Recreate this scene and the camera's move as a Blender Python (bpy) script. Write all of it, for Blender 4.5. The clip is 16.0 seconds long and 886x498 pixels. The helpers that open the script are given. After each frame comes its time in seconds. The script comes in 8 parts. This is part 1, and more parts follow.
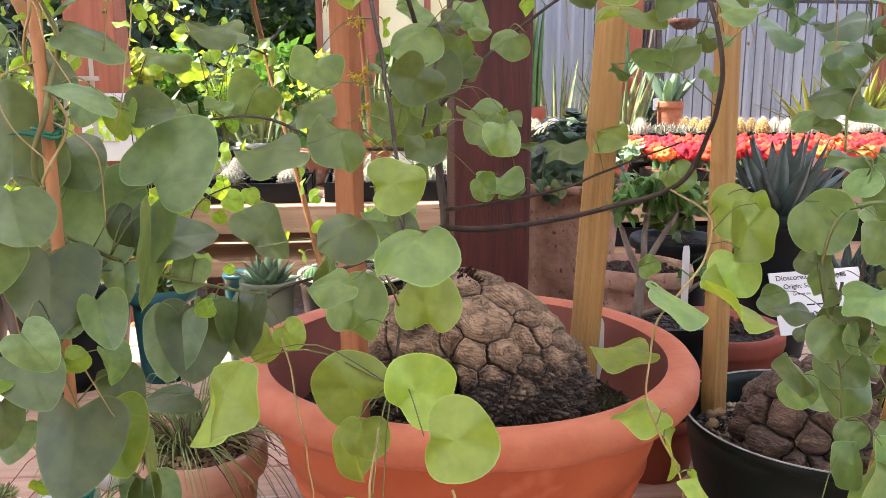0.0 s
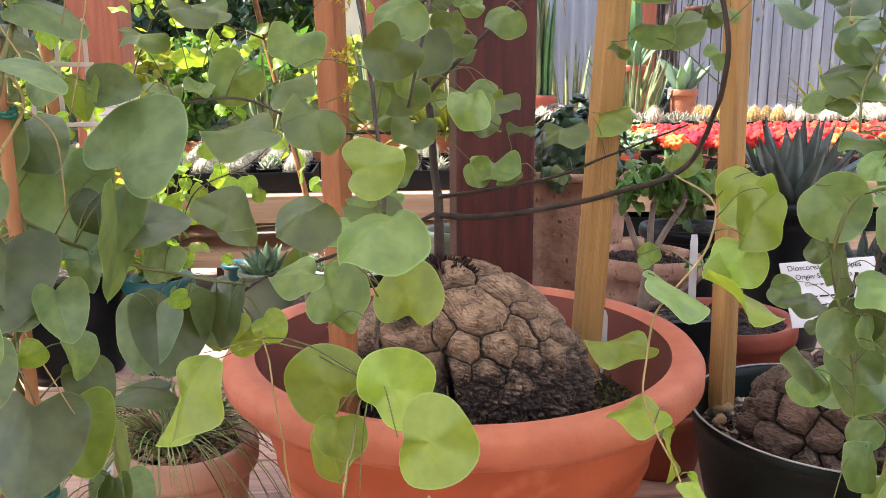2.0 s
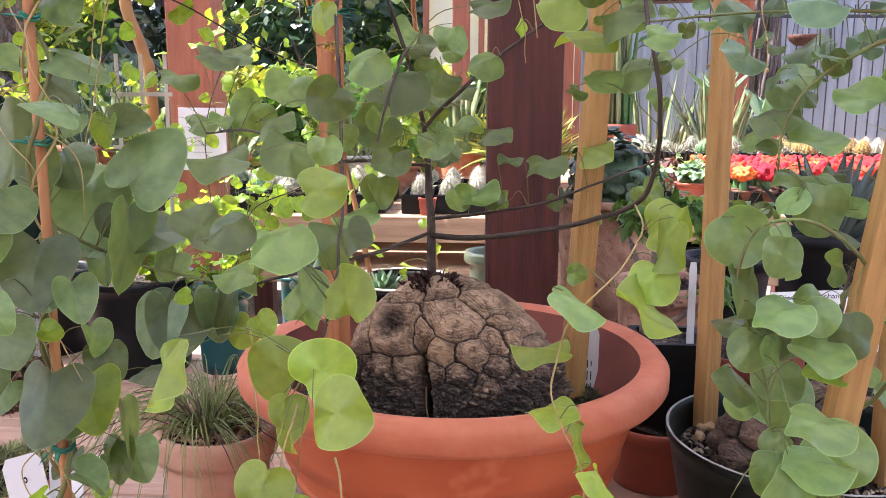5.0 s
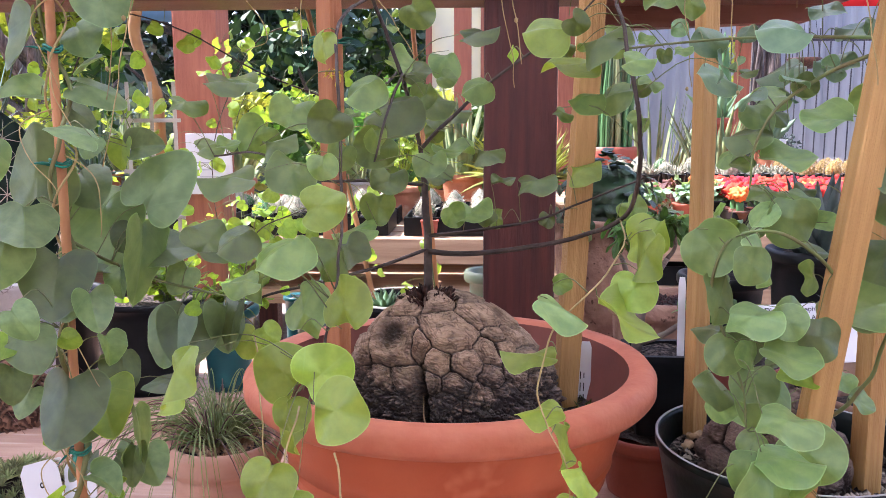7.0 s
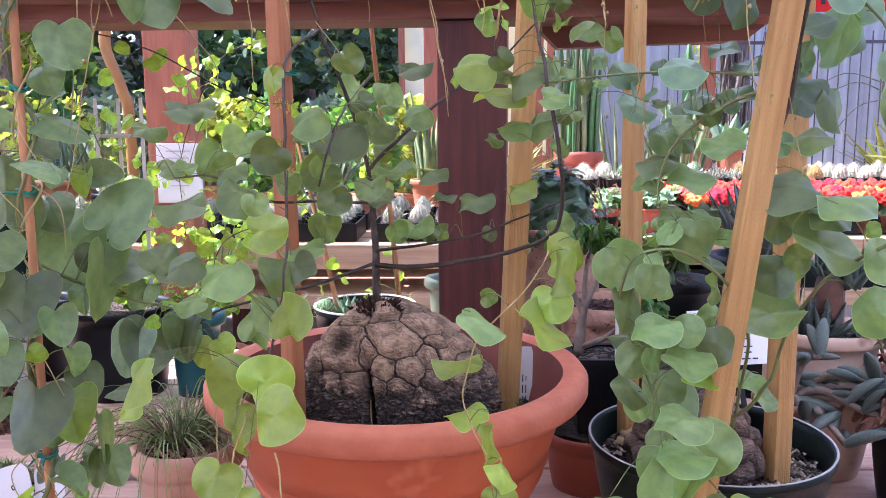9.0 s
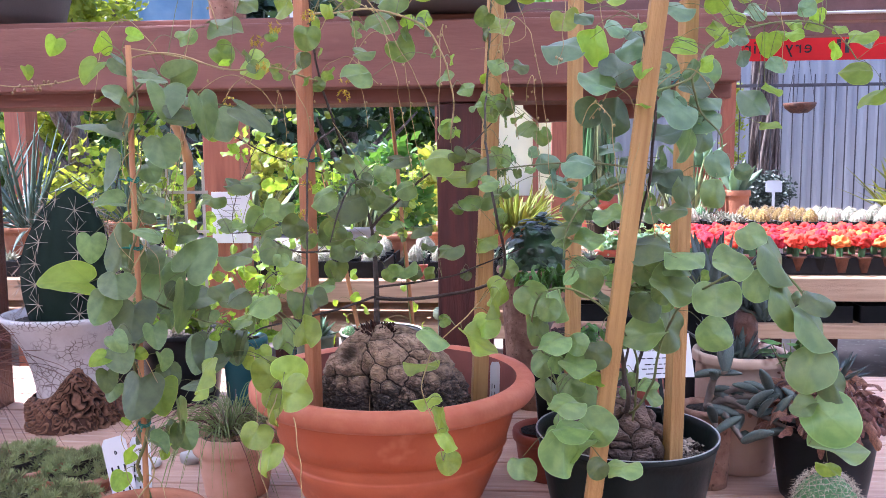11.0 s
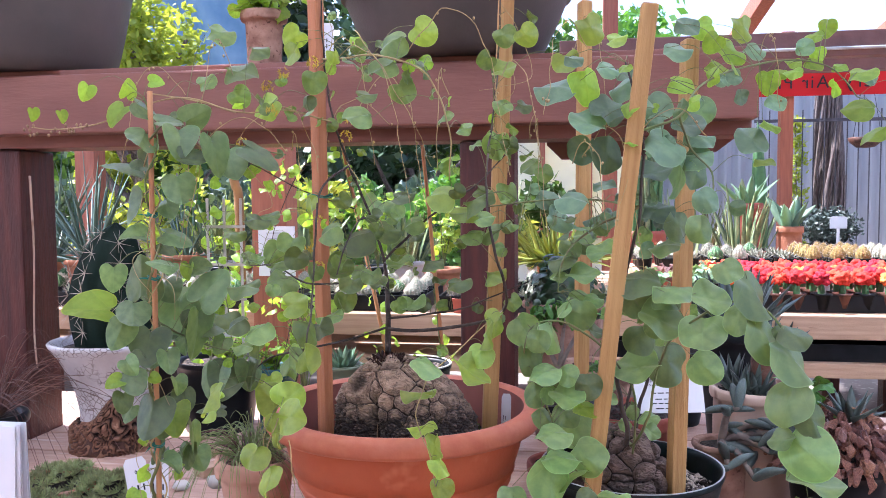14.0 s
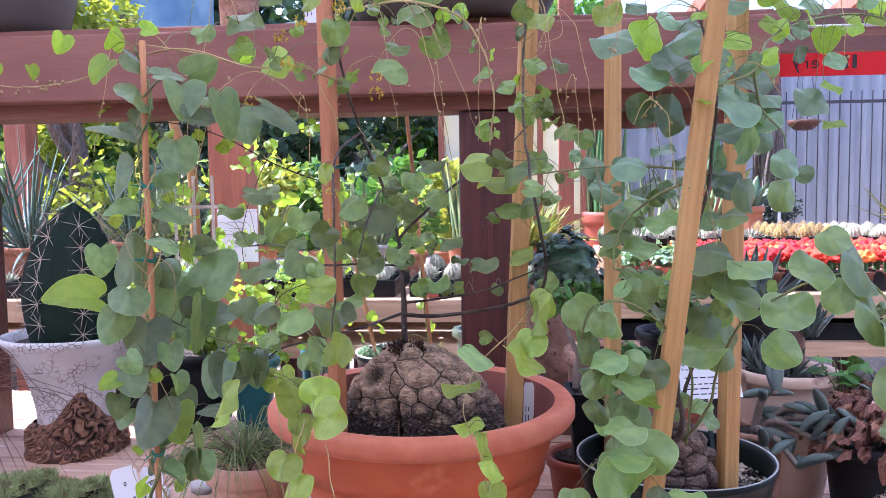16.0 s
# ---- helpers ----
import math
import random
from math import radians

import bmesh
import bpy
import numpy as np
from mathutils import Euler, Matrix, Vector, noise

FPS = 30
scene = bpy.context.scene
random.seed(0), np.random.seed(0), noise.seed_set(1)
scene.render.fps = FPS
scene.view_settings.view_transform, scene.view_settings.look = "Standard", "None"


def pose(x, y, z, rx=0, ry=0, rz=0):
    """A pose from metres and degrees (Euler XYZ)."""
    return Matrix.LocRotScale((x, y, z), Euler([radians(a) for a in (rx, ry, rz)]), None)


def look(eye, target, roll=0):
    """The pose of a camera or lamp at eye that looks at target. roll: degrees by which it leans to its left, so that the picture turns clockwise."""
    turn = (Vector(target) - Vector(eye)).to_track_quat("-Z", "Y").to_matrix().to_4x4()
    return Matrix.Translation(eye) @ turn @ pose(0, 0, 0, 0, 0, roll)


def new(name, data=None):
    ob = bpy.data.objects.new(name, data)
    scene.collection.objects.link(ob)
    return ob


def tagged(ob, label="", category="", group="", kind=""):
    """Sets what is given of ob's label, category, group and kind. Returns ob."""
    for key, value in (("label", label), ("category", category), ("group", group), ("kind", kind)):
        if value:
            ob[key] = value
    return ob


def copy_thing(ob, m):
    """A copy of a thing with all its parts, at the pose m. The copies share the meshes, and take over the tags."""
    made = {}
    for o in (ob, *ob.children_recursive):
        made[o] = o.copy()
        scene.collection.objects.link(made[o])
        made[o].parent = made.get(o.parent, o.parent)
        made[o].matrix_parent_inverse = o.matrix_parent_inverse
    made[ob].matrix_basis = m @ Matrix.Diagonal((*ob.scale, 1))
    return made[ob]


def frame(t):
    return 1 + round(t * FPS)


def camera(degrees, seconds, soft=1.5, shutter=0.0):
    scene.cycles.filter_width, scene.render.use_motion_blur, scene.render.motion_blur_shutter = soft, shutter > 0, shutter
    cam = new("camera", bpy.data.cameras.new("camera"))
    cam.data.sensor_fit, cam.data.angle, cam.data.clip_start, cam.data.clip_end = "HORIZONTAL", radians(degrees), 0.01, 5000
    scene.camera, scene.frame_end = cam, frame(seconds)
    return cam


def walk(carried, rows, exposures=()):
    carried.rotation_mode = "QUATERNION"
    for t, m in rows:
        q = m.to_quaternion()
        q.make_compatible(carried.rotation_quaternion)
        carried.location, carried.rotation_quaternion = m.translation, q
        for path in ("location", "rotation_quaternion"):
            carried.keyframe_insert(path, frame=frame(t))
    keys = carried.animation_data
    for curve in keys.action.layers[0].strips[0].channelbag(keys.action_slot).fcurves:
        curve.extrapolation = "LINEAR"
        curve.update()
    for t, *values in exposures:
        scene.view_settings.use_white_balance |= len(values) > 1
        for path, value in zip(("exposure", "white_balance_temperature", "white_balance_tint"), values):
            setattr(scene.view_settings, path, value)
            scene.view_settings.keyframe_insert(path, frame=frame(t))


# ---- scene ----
cam = camera(57.0, 16.0, soft=0.8)
PATH = [
    (0, (-0.0252, 0.0466, 1.2905), (0.1635, 1.9991, 0.9008), -0.16),
    (0.5, (-0.0196, 0.0571, 1.2875), (0.1688, 2.0077, 0.8880), -0.13),
    (1, (-0.0128, 0.0659, 1.2837), (0.1694, 2.0159, 0.8782), -0.40),
    (1.5, (-0.0084, 0.0776, 1.2818), (0.1663, 2.0268, 0.8695), -0.46),
    (2, (-0.0022, 0.0781, 1.2815), (0.1515, 2.0293, 0.8698), -0.37),
    (2.5, (0.0068, 0.0779, 1.2850), (0.1211, 2.0332, 0.8800), -0.17),
    (3, (0.0242, 0.0745, 1.2906), (0.0843, 2.0349, 0.8988), 0.02),
    (3.5, (0.0454, 0.0375, 1.2972), (0.0410, 2.0025, 0.9246), 0.05),
    (4, (0.0792, 0.0198, 1.2963), (0.0249, 1.9840, 0.9239), 0.39),
    (6.5, (0.1191, -0.0696, 1.2893), (0.0116, 1.9047, 0.9881), 0.06),
    (7, (0.1217, -0.0641, 1.2905), (0.0183, 1.9114, 0.9966), -0.16),
    (7.5, (0.1245, -0.0640, 1.2953), (0.0267, 1.9114, 0.9983), -0.21),
    (8, (0.1270, -0.0679, 1.2966), (0.0376, 1.9081, 1.0011), -0.45),
    (8.5, (0.1339, -0.0829, 1.3007), (0.0590, 1.8940, 1.0074), -0.63),
    (9, (0.1649, -0.1308, 1.3168), (0.1133, 1.8469, 1.0237), -0.39),
    (9.5, (0.1582, -0.2545, 1.3584), (0.1233, 1.7254, 1.0775), -0.54),
    (12, (0.3645, -0.4906, 1.3718), (0.0949, 1.4847, 1.2121), -0.46),
    (12.5, (0.3751, -0.4890, 1.3711), (0.0774, 1.4835, 1.2283), -0.54),
    (13, (0.3727, -0.4890, 1.3717), (0.0595, 1.4820, 1.2405), -0.51),
    (13.5, (0.3695, -0.4998, 1.3718), (0.0507, 1.4709, 1.2501), -0.45),
    (14, (0.3708, -0.5038, 1.3714), (0.0572, 1.4678, 1.2512), -0.44),
    (14.5, (0.3551, -0.4916, 1.3674), (0.0597, 1.4826, 1.2447), -0.55),
    (15, (0.3172, -0.4669, 1.3691), (0.0581, 1.5120, 1.2395), -0.69),
    (15.5, (0.2670, -0.4261, 1.3627), (0.0551, 1.5577, 1.2224), -0.72),
    (16, (0.2158, -0.3869, 1.3489), (0.0603, 1.6010, 1.1937), -0.80),
]
walk(cam, [(t, look(eye, target, roll)) for t, eye, target, roll in PATH],[(0.0, 2.06, 6500, 15), (4.0, 2.06, 6350, 17), (7.0, 2.08, 5850, 23), (8.8, 2.08, 5600, 25), (9.5, 2.1, 5250, 31), (12.0, 1.98, 5500, 20), (14.0, 1.98, 5500, 20), (16.0, 2.0, 5300, 25)])

from mathutils import kdtree

# ---------------------------------------------------------------- world and light
world = bpy.data.worlds.new("world")
scene.world = world
world.use_nodes = True
_wn = world.node_tree.nodes
_sky = _wn.new("ShaderNodeTexSky")
_sky.sky_type = "NISHITA"
_sky.sun_disc = False
_sky.sun_elevation = radians(54)
_sky.sun_rotation = radians(-74)
_sky.air_density = 1.0
_sky.dust_density = 2.0
_wn["Background"].inputs["Strength"].default_value = 0.12
world.node_tree.links.new(_sky.outputs[0], _wn["Background"].inputs["Color"])
sun_data = bpy.data.lights.new("sun", "SUN")
sun_data.energy = 5.0
sun_data.angle = radians(2.0)
sun_data.color = (1.0, 0.95, 0.86)
sun = new("sun", sun_data)
sun.matrix_world = look((-5.0, 2.0, 8.5), (0.0, 0.6, 1.0))

# ---------------------------------------------------------------- materials
def mat(name, base, rough=0.6, second=None, scale=20.0, bump=0.15, bump_scale=60.0, metal=0.0,
        translucent=0.0, spec=0.35, stretch=(1, 1, 1), spots=None, vary=0.0, fac=(0.35, 0.65), detail=6.0, veins=None, through_tint=(1.7, 1.5, 0.55)):
    """A procedural surface: two colours mixed by noise at two scales, relief, and optional light through thin matter."""
    m = bpy.data.materials.new(name)
    m.use_nodes = True
    nt = m.node_tree
    n, l = nt.nodes, nt.links
    bsdf = n["Principled BSDF"]
    bsdf.inputs["Roughness"].default_value = rough
    bsdf.inputs["Metallic"].default_value = metal
    bsdf.inputs["Specular IOR Level"].default_value = spec
    co = n.new("ShaderNodeTexCoord")
    mp = n.new("ShaderNodeMapping")
    mp.inputs["Scale"].default_value = stretch
    l.new(co.outputs["Object"], mp.inputs["Vector"])
    second = second or tuple(c * 0.75 for c in base)
    nz = n.new("ShaderNodeTexNoise")
    nz.inputs["Scale"].default_value = scale
    nz.inputs["Detail"].default_value = detail
    l.new(mp.outputs[0], nz.inputs["Vector"])
    ramp = n.new("ShaderNodeValToRGB")
    ramp.color_ramp.elements[0].position, ramp.color_ramp.elements[1].position = fac
    ramp.color_ramp.elements[0].color = (*base, 1)
    ramp.color_ramp.elements[1].color = (*second, 1)
    l.new(nz.outputs["Fac"], ramp.inputs["Fac"])
    col = ramp.outputs["Color"]
    if spots:
        nz2 = n.new("ShaderNodeTexNoise")
        nz2.inputs["Scale"].default_value = spots[1]
        nz2.inputs["Detail"].default_value = 3
        l.new(mp.outputs[0], nz2.inputs["Vector"])
        r2 = n.new("ShaderNodeValToRGB")
        r2.color_ramp.elements[0].position, r2.color_ramp.elements[1].position = spots[2], spots[2] + 0.08
        l.new(nz2.outputs["Fac"], r2.inputs["Fac"])
        mx = n.new("ShaderNodeMixRGB")
        mx.inputs[2].default_value = (*spots[0], 1)
        l.new(r2.outputs["Color"], mx.inputs[0])
        l.new(col, mx.inputs[1])
        col = mx.outputs[0]
    if veins:
        sx = n.new("ShaderNodeSeparateXYZ")
        l.new(co.outputs["Object"], sx.inputs[0])
        ng = n.new("ShaderNodeMath")
        ng.operation = "MULTIPLY"
        ng.inputs[1].default_value = -1.0
        l.new(sx.outputs["Y"], ng.inputs[0])
        at = n.new("ShaderNodeMath")
        at.operation = "ARCTAN2"
        l.new(sx.outputs["X"], at.inputs[0])
        l.new(ng.outputs[0], at.inputs[1])
        ml = n.new("ShaderNodeMath")
        ml.operation = "MULTIPLY"
        ml.inputs[1].default_value = 8.0
        l.new(at.outputs[0], ml.inputs[0])
        cs = n.new("ShaderNodeMath")
        cs.operation = "COSINE"
        l.new(ml.outputs[0], cs.inputs[0])
        vr = n.new("ShaderNodeValToRGB")
        vr.color_ramp.elements[0].position, vr.color_ramp.elements[1].position = 0.965, 1.0
        vr.color_ramp.elements[1].color = (0.22, 0.22, 0.22, 1)
        l.new(cs.outputs[0], vr.inputs["Fac"])
        mv = n.new("ShaderNodeMixRGB")
        mv.inputs[2].default_value = (*veins, 1)
        l.new(vr.outputs[0], mv.inputs[0])
        l.new(col, mv.inputs[1])
        rim = n.new("ShaderNodeAttribute")
        rim.attribute_name = "edge"
        rs = n.new("ShaderNodeMath")
        rs.operation = "MULTIPLY"
        rs.inputs[1].default_value = 0.55
        l.new(rim.outputs["Fac"], rs.inputs[0])
        me_ = n.new("ShaderNodeMixRGB")
        me_.inputs[2].default_value = (*[min(1.0, c * 1.5) for c in veins], 1)
        l.new(rs.outputs[0], me_.inputs[0])
        l.new(mv.outputs[0], me_.inputs[1])
        col = me_.outputs[0]
    if vary:
        oi = n.new("ShaderNodeObjectInfo")
        mr = n.new("ShaderNodeMapRange")
        mr.inputs["To Min"].default_value, mr.inputs["To Max"].default_value = 1 - vary, 1 + vary
        l.new(oi.outputs["Random"], mr.inputs["Value"])
        hs = n.new("ShaderNodeHueSaturation")
        mr2 = n.new("ShaderNodeMapRange")
        mr2.inputs["To Min"].default_value, mr2.inputs["To Max"].default_value = 0.5 - vary * 0.025, 0.5 + vary * 0.03
        l.new(oi.outputs["Random"], mr2.inputs["Value"])
        l.new(mr.outputs[0], hs.inputs["Value"])
        l.new(mr2.outputs[0], hs.inputs["Hue"])
        l.new(col, hs.inputs["Color"])
        col = hs.outputs[0]
    l.new(col, bsdf.inputs["Base Color"])
    if bump:
        nb = n.new("ShaderNodeTexNoise")
        nb.inputs["Scale"].default_value = bump_scale
        nb.inputs["Detail"].default_value = 6
        l.new(mp.outputs[0], nb.inputs["Vector"])
        bp = n.new("ShaderNodeBump")
        bp.inputs["Strength"].default_value = bump
        bp.inputs["Distance"].default_value = 0.01
        l.new(nb.outputs["Fac"], bp.inputs["Height"])
        l.new(bp.outputs[0], bsdf.inputs["Normal"])
    if translucent:
        tr = n.new("ShaderNodeBsdfTranslucent")
        tint = n.new("ShaderNodeMixRGB")
        tint.blend_type = "MULTIPLY"
        tint.inputs[0].default_value = 1.0
        tint.inputs[2].default_value = (*through_tint, 1)
        l.new(col, tint.inputs[1])
        l.new(tint.outputs[0], tr.inputs["Color"])
        mixs = n.new("ShaderNodeMixShader")
        mixs.inputs[0].default_value = translucent
        l.new(bsdf.outputs[0], mixs.inputs[1])
        l.new(tr.outputs[0], mixs.inputs[2])
        l.new(mixs.outputs[0], n["Material Output"].inputs["Surface"])
    return m


M_terracotta = mat("orange_plastic_terracotta", (0.49, 0.126, 0.050), 0.5, (0.41, 0.094, 0.036), 9, 0.05, 140, spots=((0.52, 0.155, 0.072), 16, 0.62))
M_clay = mat("fired_clay", (0.42, 0.17, 0.09), 0.85, (0.30, 0.11, 0.06), 18, 0.3, 90, spots=((0.5, 0.33, 0.24), 9, 0.6))
M_claydark = mat("red_clay", (0.34, 0.088, 0.052), 0.6, (0.26, 0.06, 0.04), 12, 0.1, 90)
M_rockpot = mat("rough_stoneware", (0.40, 0.24, 0.17), 0.9, (0.25, 0.13, 0.09), 30, 0.6, 60, spots=((0.12, 0.06, 0.04), 90, 0.62))
M_blackplastic = mat("black_nursery_plastic", (0.006, 0.007, 0.008), 0.42, (0.012, 0.013, 0.015), 20, 0.04, 200, spec=0.18)
M_greenplastic = mat("dark_green_plastic", (0.004, 0.009, 0.009), 0.36, (0.007, 0.013, 0.012), 15, 0.05, 150, spec=0.2)
M_teal = mat("teal_glaze", (0.010, 0.070, 0.078), 0.35, (0.014, 0.095, 0.096), 12, 0.05, 60)
M_sage = mat("sage_glaze", (0.12, 0.16, 0.10), 0.35, (0.17, 0.19, 0.12), 14, 0.06, 70)
M_cream = mat("cream_glaze", (0.62, 0.47, 0.36), 0.5, (0.5, 0.33, 0.24), 10, 0.1, 50, spots=((0.2, 0.09, 0.06), 14, 0.62))
M_greypot = mat("grey_pot", (0.4, 0.4, 0.42), 0.6, (0.3, 0.3, 0.33), 12, 0.1, 60)
# one red stain twice: darker for shaded posts, paler for the lit rail
M_redwood = mat("red_stain_shaded", (0.092, 0.024, 0.018), 0.5, (0.052, 0.014, 0.012), 5, 0.3, 30, stretch=(14, 14, 1), spots=((0.2, 0.09, 0.07), 26, 0.74))
M_redrail = mat("red_stain_lit", (0.222, 0.090, 0.064), 0.5, (0.175, 0.064, 0.047), 3, 0.15, 30, stretch=(1, 6, 6), spots=((0.28, 0.16, 0.125), 26, 0.74))
M_orangepost = mat("orange_brown_paint", (0.36, 0.13, 0.075), 0.65, (0.27, 0.09, 0.055), 5, 0.2, 30, stretch=(12, 12, 1))
M_pine = mat("pale_pine_board", (0.50, 0.33, 0.21), 0.7, (0.38, 0.23, 0.14), 4, 0.25, 40, stretch=(1, 16, 16), spots=((0.2, 0.1, 0.06), 7, 0.68))
M_stake = mat("yellow_pine_stake", (0.53, 0.315, 0.115), 0.65, (0.36, 0.185, 0.06), 8, 0.35, 60, stretch=(14, 14, 0.6), fac=(0.3, 0.7))
M_stake2 = mat("orange_cedar_stake", (0.46, 0.19, 0.08), 0.65, (0.34, 0.12, 0.05), 8, 0.35, 60, stretch=(12, 12, 0.7), fac=(0.3, 0.7))
M_bamboo = mat("thin_dowel", (0.50, 0.24, 0.10), 0.6, (0.38, 0.16, 0.07), 14, 0.2, 60, stretch=(6, 6, 1))
M_bench = mat("bench_board_paint", (0.60, 0.395, 0.29), 0.55, (0.48, 0.29, 0.21), 6, 0.25, 40, stretch=(1, 12, 12), spots=((0.66, 0.52, 0.43), 8, 0.62))
M_soil = mat("dark_potting_soil", (0.022, 0.015, 0.011), 0.95, (0.07, 0.05, 0.035), 120, 1.0, 160, fac=(0.45, 0.7))
M_gravel = mat("pumice_grit", (0.16, 0.12, 0.095), 0.95, (0.025, 0.018, 0.014), 170, 1.0, 190, fac=(0.40, 0.55))
M_grit = mat("grit_piece", (0.40, 0.33, 0.26), 0.9, (0.03, 0.02, 0.016), 45, 0.3, 200, fac=(0.47, 0.53), detail=1.0)
M_ground = mat("gravel_ground", (0.25, 0.21, 0.185), 0.95, (0.17, 0.145, 0.125), 3, 0.6, 60, spots=((0.33, 0.30, 0.27), 20, 0.6))
M_white = mat("white_plastic_card", (0.72, 0.72, 0.74), 0.5, (0.66, 0.66, 0.69), 4, 0.0)
M_ink = mat("black_ink", (0.02, 0.02, 0.025), 0.7, bump=0.0)
M_tie = mat("green_tie_tape", (0.015, 0.15, 0.11), 0.4, (0.02, 0.19, 0.13), 40, 0.1, 80)
M_leafL = mat("waxy_dark_leaf", (0.142, 0.204, 0.080), 0.33, (0.092, 0.144, 0.056), 4, 0.05, 14, translucent=0.34, spec=0.55, vary=0.45, veins=(0.15, 0.24, 0.10))
# the bowl vine's leaf in a brighter and a darker tone
M_leafB = mat("brighter_vine_leaf", (0.285, 0.395, 0.070), 0.33, (0.215, 0.318, 0.052), 4, 0.05, 14, translucent=0.45, spec=0.55, vary=0.3, veins=(0.27, 0.40, 0.11))
M_leafD = mat("darker_vine_leaf", (0.158, 0.228, 0.064), 0.33, (0.108, 0.170, 0.048), 4, 0.05, 14, translucent=0.40, spec=0.55, vary=0.45, veins=(0.16, 0.26, 0.085))
M_leafR = mat("glaucous_round_leaf", (0.180, 0.262, 0.090), 0.33, (0.126, 0.200, 0.070), 4, 0.05, 14, translucent=0.36, spec=0.55, vary=0.45, veins=(0.19, 0.30, 0.12))
M_leafG = mat("blue_grey_round_leaf", (0.150, 0.240, 0.130), 0.33, (0.105, 0.185, 0.105), 4, 0.05, 14, translucent=0.32, spec=0.55, vary=0.45, veins=(0.17, 0.28, 0.15))
# lime tone for young and backlit leaves; the backlight is in the colour
M_leafY = mat("young_backlit_leaf", (0.24, 0.385, 0.06), 0.4, (0.18, 0.305, 0.04), 4, 0.05, 14, translucent=0.55, spec=0.5, vary=0.3, veins=(0.32, 0.42, 0.08))
M_stem = mat("grey_brown_stem", (0.085, 0.062, 0.05), 0.8, (0.05, 0.037, 0.03), 60, 0.3, 150)
M_twig = mat("tan_tendril", (0.42, 0.31, 0.13), 0.7, (0.30, 0.22, 0.09), 60, 0.1, 150)
M_greenstem = mat("green_stem", (0.14, 0.20, 0.06), 0.6, (0.16, 0.13, 0.05), 40, 0.1, 100)
M_flower = mat("yellow_flower", (0.62, 0.50, 0.06), 0.6, (0.55, 0.42, 0.04), 30, 0.0, translucent=0.2)
M_dry = mat("dry_leaf", (0.165, 0.072, 0.055), 0.45, (0.07, 0.030, 0.025), 9, 0.3, 80, vary=0.65)
M_crinkle = mat("crinkled_red_leaf", (0.25, 0.105, 0.075), 0.45, (0.12, 0.048, 0.036), 9, 0.3, 80, translucent=0.12, vary=0.65)
M_grass = mat("fine_grass", (0.15, 0.21, 0.075), 0.45, (0.22, 0.25, 0.10), 12, 0.0, translucent=0.2, vary=0.4)
M_straw = mat("straw_chips", (0.42, 0.29, 0.16), 0.9, (0.22, 0.13, 0.07), 60, 0.3, 200)
M_cushion = mat("cushion_succulent", (0.22, 0.26, 0.11), 0.7, (0.34, 0.33, 0.13), 30, 0.2, 120, vary=0.4)
M_cactus = mat("dark_cactus_skin", (0.009, 0.018, 0.013), 0.75, (0.014, 0.026, 0.018), 20, 0.15, 60, spec=0.12)
M_cactusg = mat("green_cactus_skin", (0.06, 0.14, 0.05), 0.55, (0.08, 0.18, 0.06), 20, 0.15, 60, vary=0.3)
M_spine = mat("pale_spine", (0.55, 0.46, 0.36), 0.6, (0.4, 0.3, 0.22), 60, 0.0)
M_pale = mat("woolly_cactus", (0.40, 0.38, 0.30), 0.9, (0.24, 0.26, 0.17), 90, 0.8, 200, vary=0.3)
M_gold = mat("golden_spines", (0.30, 0.19, 0.06), 0.9, (0.17, 0.12, 0.04), 120, 0.8, 200, vary=0.25)
M_beam = mat("weathered_brown_beam", (0.17, 0.085, 0.068), 0.6, (0.13, 0.062, 0.05), 12, 0.15, 60)
M_conduit = mat("grey_conduit", (0.42, 0.42, 0.42), 0.5, (0.34, 0.34, 0.33), 20, 0.05, 60)
M_redcac = mat("grafted_red_cactus", (0.56, 0.016, 0.018), 0.85, (0.50, 0.026, 0.016), 30, 0.4, 90, vary=0.3)
M_orgcac = mat("grafted_orange_cactus", (0.66, 0.10, 0.02), 0.65, (0.62, 0.15, 0.025), 30, 0.4, 90, vary=0.2)
M_glauc = mat("grey_blue_succulent", (0.055, 0.078, 0.066), 0.45, (0.085, 0.108, 0.092), 25, 0.1, 80, vary=0.4)
M_darkgreen = mat("dark_rosette", (0.028, 0.066, 0.028), 0.38, (0.045, 0.095, 0.038), 25, 0.1, 80, translucent=0.08, spec=0.6, vary=0.5)
M_midgreen = mat("garden_leaf", (0.06, 0.14, 0.035), 0.5, (0.09, 0.19, 0.04), 15, 0.1, 80, translucent=0.3, vary=0.4)
# lime leaf tone with some sunlight put into the colour
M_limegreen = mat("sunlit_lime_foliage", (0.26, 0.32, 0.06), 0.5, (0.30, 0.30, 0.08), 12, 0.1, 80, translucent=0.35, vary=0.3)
M_snake = mat("snake_plant_leaf", (0.07, 0.125, 0.06), 0.45, (0.30, 0.32, 0.15), 8, 0.05, 60, stretch=(5, 5, 1), translucent=0.12, vary=0.25)
M_bluegrass = mat("blue_yucca_blade", (0.07, 0.115, 0.095), 0.5, (0.11, 0.16, 0.125), 10, 0.05, 60, translucent=0.15, vary=0.3)
M_metal = mat("corrugated_galvanised", (0.43, 0.43, 0.445), 0.5, (0.35, 0.35, 0.37), 2, 0.05, 30, metal=0.0, stretch=(1, 1, 0.3))
M_fence = mat("dark_iron", (0.07, 0.065, 0.075), 0.6, bump=0.1)
